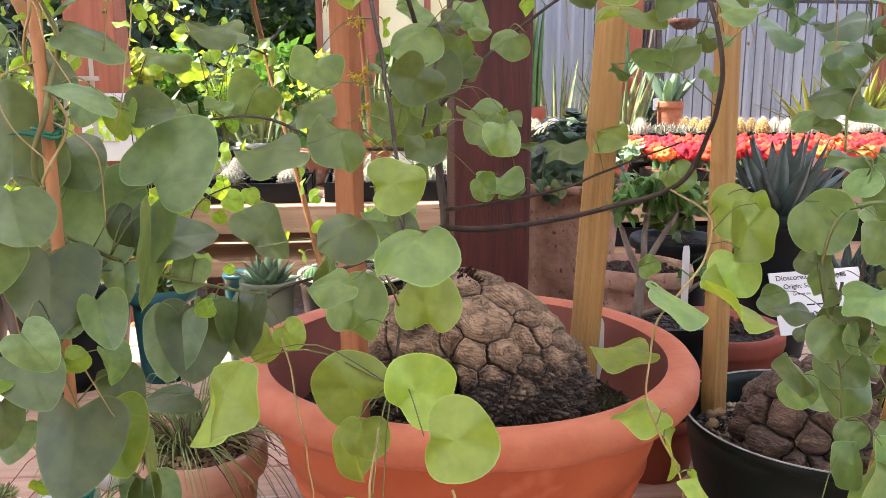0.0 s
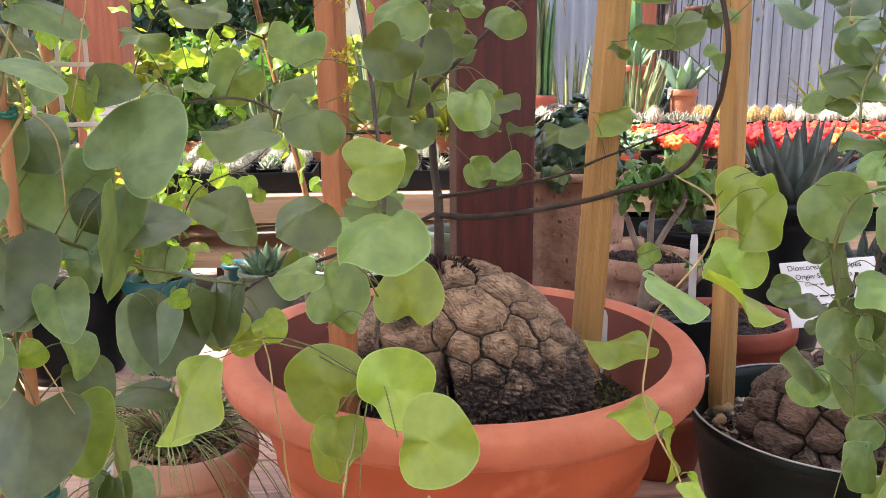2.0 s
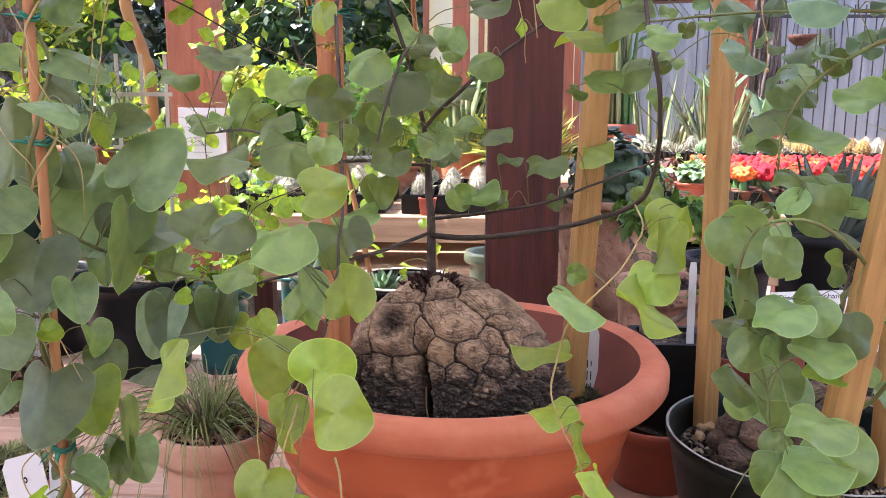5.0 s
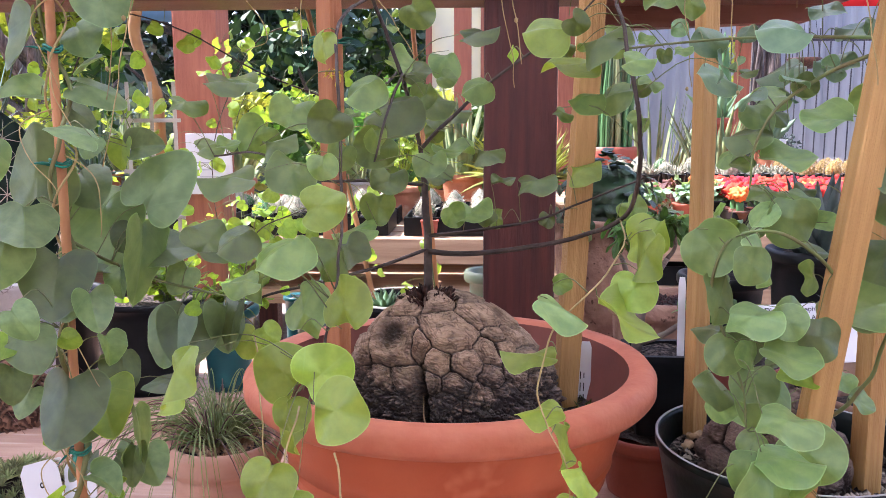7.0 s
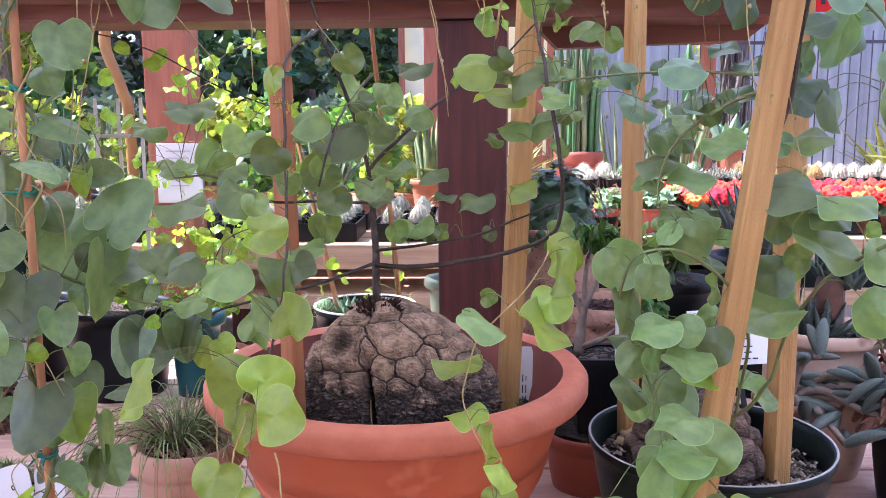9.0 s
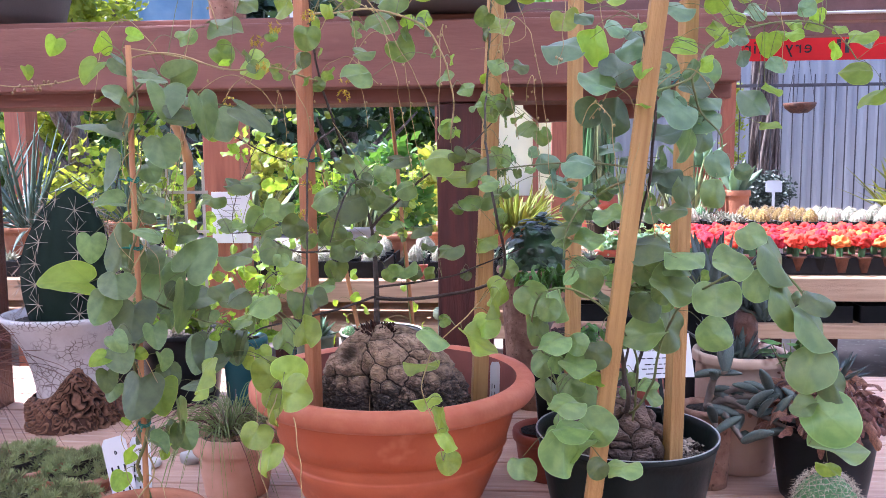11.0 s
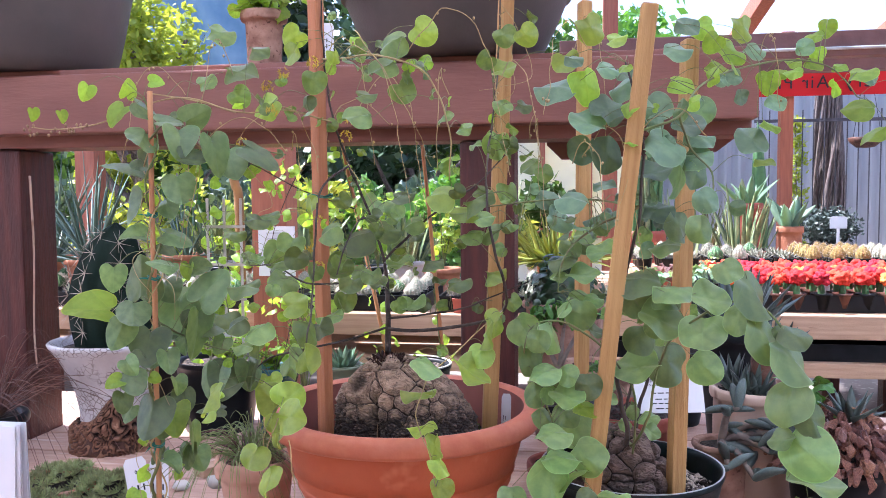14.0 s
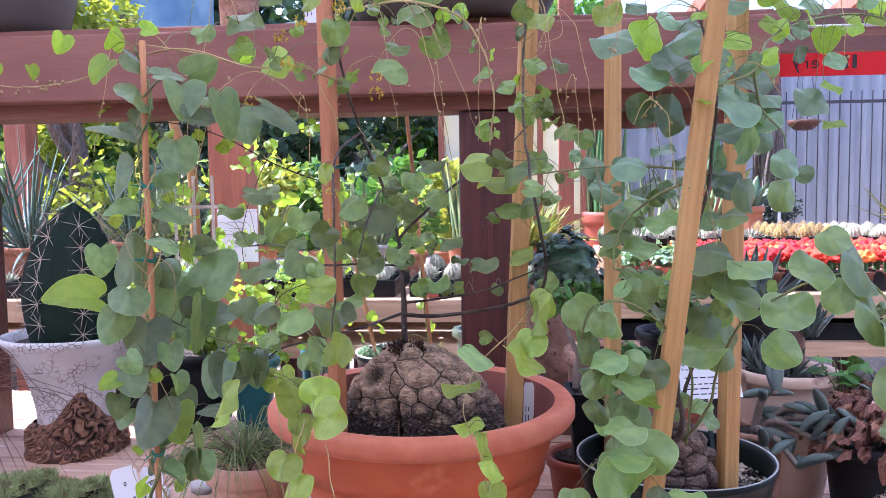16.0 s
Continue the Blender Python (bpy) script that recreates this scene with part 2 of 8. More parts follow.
M_banner = mat("red_banner_cloth", (0.52, 0.012, 0.016), 0.8, (0.44, 0.010, 0.014), 5, 0.1, 20, translucent=0.12, through_tint=(1, 0.6, 0.6))
M_polycarb = mat("milky_roof_panel", (0.85, 0.87, 0.88), 0.4, (0.8, 0.82, 0.84), 2, 0.0, translucent=0.61, through_tint=(1.0, 1.0, 1.03))
M_pale_wall = mat("milky_plastic_wall", (0.74, 0.76, 0.78), 0.45, (0.62, 0.65, 0.68), 3, 0.05, 12, translucent=0.35)
M_tarp = mat("blue_grey_tarp", (0.13, 0.24, 0.36), 0.6, (0.25, 0.36, 0.46), 3, 0.4, 8)
M_trunk = mat("bark", (0.25, 0.20, 0.185), 0.9, (0.11, 0.085, 0.078), 14, 0.8, 40, stretch=(6, 6, 1))
M_yellow = mat("yellow_rust_conduit", (0.30, 0.17, 0.05), 0.5, (0.22, 0.11, 0.04), 9, 0.1, 60)
M_crackle = mat("crackled_white_glaze", (0.55, 0.53, 0.53), 0.55, (0.45, 0.42, 0.41), 12, 0.2, 60)
M_rootbase = mat("carved_brown_base", (0.150, 0.062, 0.038), 0.5, (0.05, 0.022, 0.016), 24, 0.7, 50)
M_stone = mat("white_stone", (0.62, 0.60, 0.55), 0.9, (0.45, 0.43, 0.38), 10, 0.4, 40, vary=0.25)
M_trellis = mat("white_painted_trellis", (0.58, 0.54, 0.46), 0.7, (0.46, 0.42, 0.35), 12, 0.1, 60)


def crackle_material(m, colour, scale, width):
    """Fine dark crazing over a glaze."""
    nt = m.node_tree
    n, l = nt.nodes, nt.links
    bsdf = n["Principled BSDF"]
    old = bsdf.inputs["Base Color"].links[0].from_socket
    co = n.new("ShaderNodeTexCoord")
    vo = n.new("ShaderNodeTexVoronoi")
    vo.feature = "DISTANCE_TO_EDGE"
    vo.inputs["Scale"].default_value = scale
    l.new(co.outputs["Object"], vo.inputs["Vector"])
    r = n.new("ShaderNodeValToRGB")
    r.color_ramp.elements[0].position, r.color_ramp.elements[1].position = 0.0, width
    r.color_ramp.elements[0].color, r.color_ramp.elements[1].color = (1, 1, 1, 1), (0, 0, 0, 1)
    l.new(vo.outputs["Distance"], r.inputs["Fac"])
    nz = n.new("ShaderNodeTexNoise")
    nz.inputs["Scale"].default_value = 16.0
    l.new(co.outputs["Object"], nz.inputs["Vector"])
    pr = n.new("ShaderNodeValToRGB")
    pr.color_ramp.elements[0].position, pr.color_ramp.elements[1].position = 0.42, 0.55
    l.new(nz.outputs["Fac"], pr.inputs["Fac"])
    ml = n.new("ShaderNodeMath")
    ml.operation = "MULTIPLY"
    l.new(r.outputs[0], ml.inputs[0])
    l.new(pr.outputs[0], ml.inputs[1])
    mx = n.new("ShaderNodeMixRGB")
    mx.inputs[2].default_value = (*colour, 1)
    l.new(ml.outputs[0], mx.inputs[0])
    l.new(old, mx.inputs[1])
    l.new(mx.outputs[0], bsdf.inputs["Base Color"])


crackle_material(M_crackle, (0.10, 0.065, 0.05), 78, 0.10)


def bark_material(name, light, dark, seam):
    """Corky bark: pale plates, a dark colour mixed in by the first attribute, dark seams by the second."""
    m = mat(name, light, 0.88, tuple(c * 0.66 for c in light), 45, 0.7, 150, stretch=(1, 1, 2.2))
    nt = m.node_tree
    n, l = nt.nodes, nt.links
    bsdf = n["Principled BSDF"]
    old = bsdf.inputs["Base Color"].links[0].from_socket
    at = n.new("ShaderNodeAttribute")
    at.attribute_name = "dark_tone"
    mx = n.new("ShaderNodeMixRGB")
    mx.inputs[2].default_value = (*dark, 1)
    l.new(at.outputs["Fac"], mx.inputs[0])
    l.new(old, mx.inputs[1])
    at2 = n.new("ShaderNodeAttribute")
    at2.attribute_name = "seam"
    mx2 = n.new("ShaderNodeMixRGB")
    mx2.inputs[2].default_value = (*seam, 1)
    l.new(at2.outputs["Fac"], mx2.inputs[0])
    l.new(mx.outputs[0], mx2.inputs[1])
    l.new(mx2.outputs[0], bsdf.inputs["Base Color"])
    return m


# inside of the bowl: its shade is put into a darker colour
M_bowlinside = mat("shaded_bowl_inside", (0.25, 0.075, 0.052), 0.7, (0.17, 0.05, 0.038), 9, 0.05, 140)
M_claypale = mat("pale_clay", (0.58, 0.35, 0.25), 0.8, (0.48, 0.26, 0.17), 14, 0.2, 90)
# brighter leaf copy: the sunlight on it is in the colour
M_sunleaf = mat("sun_brightened_leaf", (0.40, 0.50, 0.10), 0.5, (0.28, 0.39, 0.07), 8, 0.1, 80, translucent=0.5, vary=0.3)
# rim paler than the body: dust, scuffs and light on its top, in the colour
M_bowlrim = mat("dusty_toplit_rim", (0.51, 0.165, 0.088), 0.6, (0.46, 0.130, 0.068), 40, 0.08, 140)
M_brownpot = mat("dark_brown_plastic", (0.088, 0.068, 0.060), 0.42, (0.062, 0.050, 0.045), 6, 0.05, 150)
M_greystem = mat("grey_bark_stem", (0.24, 0.19, 0.155), 0.8, (0.15, 0.11, 0.09), 40, 0.3, 120)
M_palegrey = mat("faint_grey_print", (0.48, 0.48, 0.52), 0.6, bump=0.0)
M_paleleaf = mat("pale_scalloped_leaf", (0.20, 0.30, 0.20), 0.5, (0.12, 0.22, 0.12), 5, 0.1, 30, translucent=0.3, vary=0.45)
M_moss = mat("moss_and_weeds", (0.09, 0.12, 0.03), 0.9, (0.16, 0.15, 0.05), 60, 0.6, 160)
M_lava = mat("dark_lava_grit", (0.10, 0.045, 0.040), 0.95, (0.03, 0.018, 0.016), 60, 0.4, 200)
M_darkchips = mat("dark_bark_chips", (0.16, 0.115, 0.08), 0.95, (0.03, 0.02, 0.015), 50, 0.4, 200, fac=(0.42, 0.52), detail=1.0)
M_stub = mat("dead_stub_bark", (0.085, 0.034, 0.024), 0.8, (0.03, 0.014, 0.011), 60, 0.4, 120)
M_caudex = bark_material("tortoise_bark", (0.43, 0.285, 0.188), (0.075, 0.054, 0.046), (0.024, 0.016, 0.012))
M_carved = bark_material("carved_swirl_relief", (0.34, 0.175, 0.108), (0.022, 0.012, 0.010), (0.02, 0.01, 0.008))
M_caudex2 = bark_material("brown_knobbly_bark", (0.22, 0.148, 0.115), (0.085, 0.055, 0.044), (0.010, 0.007, 0.006))

# ---------------------------------------------------------------- mesh helpers
def finish(bm, name, material, smooth=True):
    me = bpy.data.meshes.new(name)
    bm.to_mesh(me)
    bm.free()
    if smooth:
        me.polygons.foreach_set("use_smooth", [True] * len(me.polygons))
    me.materials.append(material)
    return me


def part(name, bm, material, parent, label="", smooth=True, at=None):
    """One mesh object under a thing or part. bm: a bmesh or a ready mesh."""
    me = finish(bm, name, material, smooth) if isinstance(bm, bmesh.types.BMesh) else bm
    ob = new(name, me)
    ob.parent = parent
    if at is not None:
        ob.matrix_basis = at
    if label:
        tagged(ob, label)
    return ob


def thing(name, place, label, category, group="", kind="", turn=0.0):
    ob = new(name)
    ob.empty_display_size = 0.05
    ob.matrix_basis = pose(*place, 0, 0, turn)
    return tagged(ob, label, category, group, kind)


def lathe(profile, segs=48, wobble=0.0, seed=0, cap=False):
    """A turned shape from (radius, z) pairs."""
    bm = bmesh.new()
    rng = random.Random(seed)
    ph = [rng.uniform(0, 6.28) for _ in range(4)]
    rings = []
    for r, z in profile:
        ring = []
        for i in range(segs):
            a = 2 * math.pi * i / segs
            rr = r * (1 + wobble * (math.sin(2 * a + ph[0]) + 0.6 * math.sin(3 * a + ph[1] + z * 9) + 0.4 * math.sin(7 * a + ph[2] + 20 * z)))
            ring.append(bm.verts.new((rr * math.cos(a), rr * math.sin(a), z)))
        rings.append(ring)
    for r0, r1 in zip(rings, rings[1:]):
        for i in range(segs):
            bm.faces.new((r0[i], r0[(i + 1) % segs], r1[(i + 1) % segs], r1[i]))
    if cap:
        bm.faces.new(list(reversed(rings[0])))
        bm.faces.new(rings[-1])
    return bm


def cuboid(size, at=(0, 0, 0), bevel=0.0, bm=None, rot=None):
    """A box with its middle at the given place, with softened edges."""
    own = bmesh.new()
    bmesh.ops.create_cube(own, size=1.0)
    bmesh.ops.scale(own, vec=size, verts=own.verts)
    if bevel:
        bmesh.ops.bevel(own, geom=list(own.edges), offset=bevel, segments=2, affect="EDGES", profile=0.6)
    m = Matrix.Translation(at) @ (rot or Matrix.Identity(4))
    bmesh.ops.transform(own, matrix=m, verts=own.verts)
    if bm is None:
        return own
    me = bpy.data.meshes.new("join")
    own.to_mesh(me)
    own.free()
    bm.from_mesh(me)
    bpy.data.meshes.remove(me)
    return bm


def smooth_path(pts, n=6):
    """Catmull-Rom points through the given ones."""
    p = [Vector(q) for q in pts]
    p = [p[0] * 2 - p[1]] + p + [p[-1] * 2 - p[-2]]
    out = []
    for i in range(1, len(p) - 2):
        for k in range(n):
            t = k / n
            a, b, c, d = p[i - 1], p[i], p[i + 1], p[i + 2]
            out.append(0.5 * ((2 * b) + (c - a) * t + (2 * a - 5 * b + 4 * c - d) * t * t + (3 * b - a - 3 * c + d) * t ** 3))
    out.append(p[-2])
    return out


def tube(bm, pts, r0, r1, sides=6):
    """A tapering tube along points, into bm."""
    prev = None
    up = Vector((0.31, 0.22, 0.93)).normalized()
    n = len(pts)
    for i, q in enumerate(pts):
        q = Vector(q)
        d = (Vector(pts[min(i + 1, n - 1)]) - Vector(pts[max(i - 1, 0)]))
        d = d.normalized() if d.length > 1e-9 else Vector((0, 0, 1))
        u = d.cross(up)
        if u.length < 1e-3:
            u = d.cross(Vector((1, 0, 0)))
        u.normalize()
        w = d.cross(u)
        r = r0 + (r1 - r0) * i / max(1, n - 1)
        ring = [bm.verts.new(q + u * (r * math.cos(2 * math.pi * k / sides)) + w * (r * math.sin(2 * math.pi * k / sides))) for k in range(sides)]
        if prev:
            for k in range(sides):
                bm.faces.new((prev[k], prev[(k + 1) % sides], ring[(k + 1) % sides], ring[k]))
        else:
            bm.faces.new(list(reversed(ring)))
        prev = ring
    bm.faces.new(prev)
    return bm


def blob(rx, ry, rz, at=(0, 0, 0), sub=2, rough=0.0, seed=0, bm=None):
    """A lumpy rounded body."""
    own = bmesh.new()
    bmesh.ops.create_icosphere(own, subdivisions=sub, radius=1.0)
    for v in own.verts:
        k = 1 + rough * noise.noise(v.co * 2.1 + Vector((seed * 3.7, seed, 0)))
        v.co = Vector((v.co.x * rx * k + at[0], v.co.y * ry * k + at[1], v.co.z * rz * k + at[2]))
    if bm is None:
        return own
    me = bpy.data.meshes.new("join")
    own.to_mesh(me)
    own.free()
    bm.from_mesh(me)
    bpy.data.meshes.remove(me)
    return bm


def leaf_mesh(name, material, tip=0.15, notch=0.3, fold=0.18, wave=0.06, curl=0.15, shoulder=0.0, seed=0):
    """A heart-shaped leaf of width 1: stalk at the origin, tip towards -y, upper side +z, two-ply with a rounded rim."""
    rng = random.Random(seed)
    ph = [rng.uniform(0, 6.28) for _ in range(5)]
    uneven = rng.uniform(0.02, 0.05)
    bm = bmesh.new()
    edge = bm.verts.layers.float.new("edge")
    n = 36
    rings = []
    for f in (0.12, 0.5, 0.8, 0.955, 1.0):
        ring = []
        for i in range(n):
            a = 2 * math.pi * (i + 0.5) / n
            c = math.cos(a)
            r = 0.5 * (1 + tip * math.exp(-((1 - c) / 0.16)) * 1.6 - notch * math.exp(-((1 + c) / 0.13)) + shoulder * math.exp(-((c + 0.45) / 0.35) ** 2) - 0.5 * shoulder * math.exp(-((c - 0.5) / 0.3) ** 2))
            r *= 1 + uneven * math.sin(2 * a + ph[3]) + 0.7 * uneven * math.sin(3 * a + ph[4])
            x, y = r * f * math.sin(a), -0.42 - r * f * c
            z = -fold * abs(x) + wave * f * f * math.sin(3 * a + ph[0]) + 0.5 * wave * math.sin(5 * a + ph[1]) * f * f - curl * (y + 0.42) ** 2 + 0.0
            ring.append(bm.verts.new((x, y, z)))
            ring[-1][edge] = 1.0 if f == 1.0 else 0.0
        rings.append(ring)
    mid = bm.verts.new((0, -0.42, 0.0))
    for i in range(n):
        bm.faces.new((mid, rings[0][i], rings[0][(i + 1) % n]))
    for r0, r1 in zip(rings, rings[1:]):
        for i in range(n):
            bm.faces.new((r0[i], r1[i], r1[(i + 1) % n], r0[(i + 1) % n]))
    bmesh.ops.recalc_face_normals(bm, faces=bm.faces)
    return finish(bm, name, material)


def arrow_leaf(name, material, fold=0.3, curl=0.2, bend=0.0, seed=0):
    """An arrow-shaped leaf of width 1 with two rounded lobes and a drawn-out tip towards -y, folded along its midrib."""
    rng = random.Random(seed)
    ph = rng.uniform(0, 6.28)
    side = [(0.0, -0.06), (0.10, 0.03), (0.24, 0.10), (0.40, 0.06), (0.50, -0.10), (0.50, -0.28), (0.46, -0.48), (0.38, -0.67), (0.26, -0.84), (0.13, -0.97), (0.0, -1.03)]
    out = smooth_path([(x, y, 0) for x, y in side], 3)
    out = out + [Vector((-q.x, q.y, 0)) for q in reversed(out[1:-1])]
    mid = Vector((0, -0.36, 0))
    bm = bmesh.new()
    edge = bm.verts.layers.float.new("edge")
    rings = []
    for f in (0.15, 0.5, 0.8, 0.96, 1.0):
        ring = []
        for i, q in enumerate(out):
            p = mid + (q - mid) * f
            z = fold * abs(p.x) - curl * (p.y + 0.4) ** 2 + bend * p.x + 0.030 * f * f * math.sin(i * 0.28 + ph) + 0.012 * f ** 4 * math.sin(i * 0.9 + 2 * ph)
            ring.append(bm.verts.new((p.x, p.y, z)))
            ring[-1][edge] = 1.0 if f == 1.0 else 0.0
        rings.append(ring)
    c = bm.verts.new((0, -0.36, 0.0))
    n = len(out)
    for i in range(n):
        bm.faces.new((c, rings[0][(i + 1) % n], rings[0][i]))
    for r0, r1 in zip(rings, rings[1:]):
        for i in range(n):
            bm.faces.new((r0[i], r0[(i + 1) % n], r1[(i + 1) % n], r1[i]))
    bmesh.ops.recalc_face_normals(bm, faces=bm.faces)
    return finish(bm, name, material)


def blade(bm, base, lean, length, width, droop=0.0, turn=0.0, thick=0.12, steps=5, keel=0.3):
    """A pointed, keeled leaf blade rising from base; lean: unit direction at its foot."""
    d = Vector(lean).normalized()
    side = d.cross(Vector((0, 0, 1)))
    side = side.normalized() if side.length > 1e-3 else Vector((1, 0, 0))
    side = (Matrix.Rotation(turn, 3, d) @ side)
    nrm = side.cross(d)
    p = Vector(base)
    prev = None
    for i in range(steps + 1):
        t = i / steps
        w = width * 0.5 * (0.75 + 0.6 * t - 1.35 * t ** 2.4) if i < steps else width * 0.02
        q = [p - side * w + nrm * keel * w, p - nrm * thick * width * (1 - t), p + side * w + nrm * keel * w, p + nrm * thick * width * 0.3 * (1 - t)]
        ring = [bm.verts.new(v) for v in q]
        if prev:
            for k in range(4):
                bm.faces.new((prev[k], prev[(k + 1) % 4], ring[(k + 1) % 4], ring[k]))
        prev = ring
        d = (d + Vector((0, 0, -droop / steps))).normalized()
        nrm = side.cross(d)
        p = p + d * (length / steps)
    bm.faces.new(prev)
    return bm


def rosette(bm, at, radius, count, length, width, rise=(0.2, 1.2), droop=0.2, seed=0, thick=0.3, steps=4, keel=0.3):
    rng = random.Random(seed)
    for i in range(count):
        a = i * 2.39996 + rng.uniform(-0.2, 0.2)
        f = (i + 0.5) / count
        e = rise[1] + (rise[0] - rise[1]) * f
        d = (math.cos(a) * math.cos(e), math.sin(a) * math.cos(e), math.sin(e))
        b = (at[0] + radius * f * math.cos(a), at[1] + radius * f * math.sin(a), at[2])
        blade(bm, b, d, length * rng.uniform(0.75, 1.1), width * rng.uniform(0.8, 1.1), droop, rng.uniform(-0.3, 0.3), thick, steps, keel)
    return bm


def leafy_mass(bm, at, size, count, leaf, seed=0, flat=0.4):
    """Many small pointed leaves through an ellipsoid."""
    rng = random.Random(seed)
    for _ in range(count):
        while True:
            v = Vector((rng.uniform(-1, 1), rng.uniform(-1, 1), rng.uniform(-1, 1)))
            if v.length < 1:
                break
        v = v * (0.55 + 0.45 * rng.random())
        p = Vector(at) + Vector((v.x * size[0], v.y * size[1], v.z * size[2]))
        d = Vector((rng.uniform(-1, 1), rng.uniform(-1, 1), rng.uniform(-0.4, 0.9))).normalized()
        s = d.cross(Vector((rng.uniform(-1, 1), rng.uniform(-1, 1), rng.uniform(-1, 1)))).normalized()
        ln = leaf * rng.uniform(0.6, 1.3)
        w = ln * flat
        q = [p, p + d * ln * 0.45 + s * w * 0.5, p + d * ln, p + d * ln * 0.5 - s * w * 0.5]
        bm.faces.new([bm.verts.new(x) for x in q])
    return bm

# ---------------------------------------------------------------- the setting
BENCH = 0.775      # top of the near bench
FAR_BENCH = 0.93   # top of the benches behind


def setting(name, bm, material, label, category="", smooth=False):
    ob = new(name, finish(bm, name, material, smooth))
    return tagged(ob, label, category or name.split("_")[0], kind="structure")


_g = bmesh.new()
_n = 40
_vs = [[_g.verts.new((-60 + 120 * i / _n, -50 + 120 * j / _n, -0.012 * math.sin(i * 2.1) * math.cos(j * 1.7))) for j in range(_n + 1)] for i in range(_n + 1)]
for _i in range(_n):
    for _j in range(_n):
        _g.faces.new((_vs[_i][_j], _vs[_i + 1][_j], _vs[_i + 1][_j + 1], _vs[_i][_j + 1]))
setting("ground", _g, M_ground, "pale gravel ground of the plant nursery", "ground", True)


def post(name, x, y, w, z0, z1, material, label):
    """A square timber post with eased edges; x, y: its middle."""
    return tagged(new(name, finish(cuboid((w, w, z1 - z0), (0, 0, (z1 - z0) / 2), 0.006), name, material, False)), label, "post", kind="structure")


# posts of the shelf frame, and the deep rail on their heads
p = post("post_1", 0, 0, 0.124, 0, 1.503, M_redwood, "red-stained square timber post carrying the rail, darkened in colour for shade")
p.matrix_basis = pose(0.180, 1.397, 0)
p = post("post_2", 0, 0, 0.138, 0, 1.503, M_redwood, "red-stained square timber post with a pale drip, darkened in colour for shade")
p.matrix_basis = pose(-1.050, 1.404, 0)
setting("trim_drip", tube(bmesh.new(), smooth_path([(-0.9805, 1.37, 1.44), (-0.9805, 1.375, 1.25), (-0.9805, 1.365, 1.05), (-0.9805, 1.372, 0.95)]), 0.004, 0.0025, 5), M_cream, "pale dried drip of paint down the post", "drip", True)
setting("rail_front", cuboid((3.9, 0.064, 0.137), (-1.2, 1.302, 1.6035), 0.005), M_redrail, "red-stained timber rail along the front of the high shelf", "rail")
setting("rail_cap", cuboid((3.9, 0.26, 0.016), (-1.2, 1.44, 1.682), 0.004), M_redrail, "red-stained shelf board on top of the rail", "shelf")
setting("rail_header", cuboid((3.9, 0.13, 0.165), (-1.2, 1.402, 1.588), 0.005), M_redrail, "dark timber header beam resting on the posts", "beam")
_b = bmesh.new()
_prof = [(0.31, 1.50), (0.345, 1.466), (0.70, 1.478), (0.735, 1.505), (0.745, 1.53), (0.745, 1.682), (0.31, 1.682)]
_f = [_b.verts.new((x, 1.47, z)) for x, z in _prof]
_bk = [_b.verts.new((x, 1.51, z)) for x, z in _prof]
_b.faces.new(_f)
_b.faces.new(list(reversed(_bk)))
for _i in range(len(_prof)):
    _j = (_i + 1) % len(_prof)
    _b.faces.new((_f[_j], _f[_i], _bk[_i], _bk[_j]))
bmesh.ops.recalc_face_normals(_b, faces=_b.faces)
_rb = setting("beam_end", _b, M_redrail, "red-stained beam end with a rounded lower corner and a bolt", "beam")
part("bolt", cuboid((0.012, 0.006, 0.012), (0.712, 1.467, 1.59), 0.003), M_fence, _rb)

# near bench: boards side by side
_bench = new("bench_top", finish(cuboid((4.4, 1.58, 0.02), (0, 1.05, BENCH - 0.035), 0), "bench_top", M_bench, False))
tagged(_bench, "red-brown painted slatted display bench under the pots", "bench", kind="structure")
_me = finish(cuboid((4.4, 0.138, 0.024), (0, 0, 0), 0.004), "bench_board", M_bench, False)
for _i in range(11):
    part("board", _me, M_bench, _bench, at=pose(0.0, 0.33 + 0.1435 * _i, BENCH - 0.012))
for _x in (-1.9, -0.6, 0.7, 1.9):
    for _y in (0.36, 1.74):
        part("leg", cuboid((0.09, 0.09, BENCH - 0.045), (_x, _y, (BENCH - 0.045) / 2), 0.004), M_redwood, _bench, smooth=False)


def far_bench(name, x0, x1, y0, y1, top, label):
    b = thing(name, (0, 0, 0), label, "bench", kind="structure")
    part("board", cuboid((x1 - x0, 0.04, 0.085), ((x0 + x1) / 2, y0, top - 0.045), 0.004), M_pine, b, "pale weathered pine front board", False)
    n = int((y1 - y0) / 0.16)
    me = finish(cuboid((x1 - x0, 0.13, 0.022), (0, 0, 0), 0.003), "slat", M_pine, False)
    for i in range(n):
        part("slat", me, M_pine, b, at=pose((x0 + x1) / 2, y0 + 0.09 + 0.16 * i, top - 0.013))
    part("shelf", cuboid((x1 - x0, y1 - y0, 0.05), ((x0 + x1) / 2, (y0 + y1) / 2 - 0.02, top - 0.20), 0.004), M_pine, b, "lower pine shelf", False)
    k = max(2, int((x1 - x0) / 1.2) + 1)
    for i in range(k):
        for y in (y0 + 0.07, y1 - 0.05):
            part("leg", cuboid((0.09, 0.09, top - 0.23), (x0 + 0.1 + (x1 - x0 - 0.2) * i / (k - 1), y, (top - 0.23) / 2), 0.004), M_redwood, b, smooth=False)
    return b


far_bench("bench_2", -3.4, 0.40, 2.62, 3.75, FAR_BENCH, "pale pine nursery bench holding trays of small cacti")
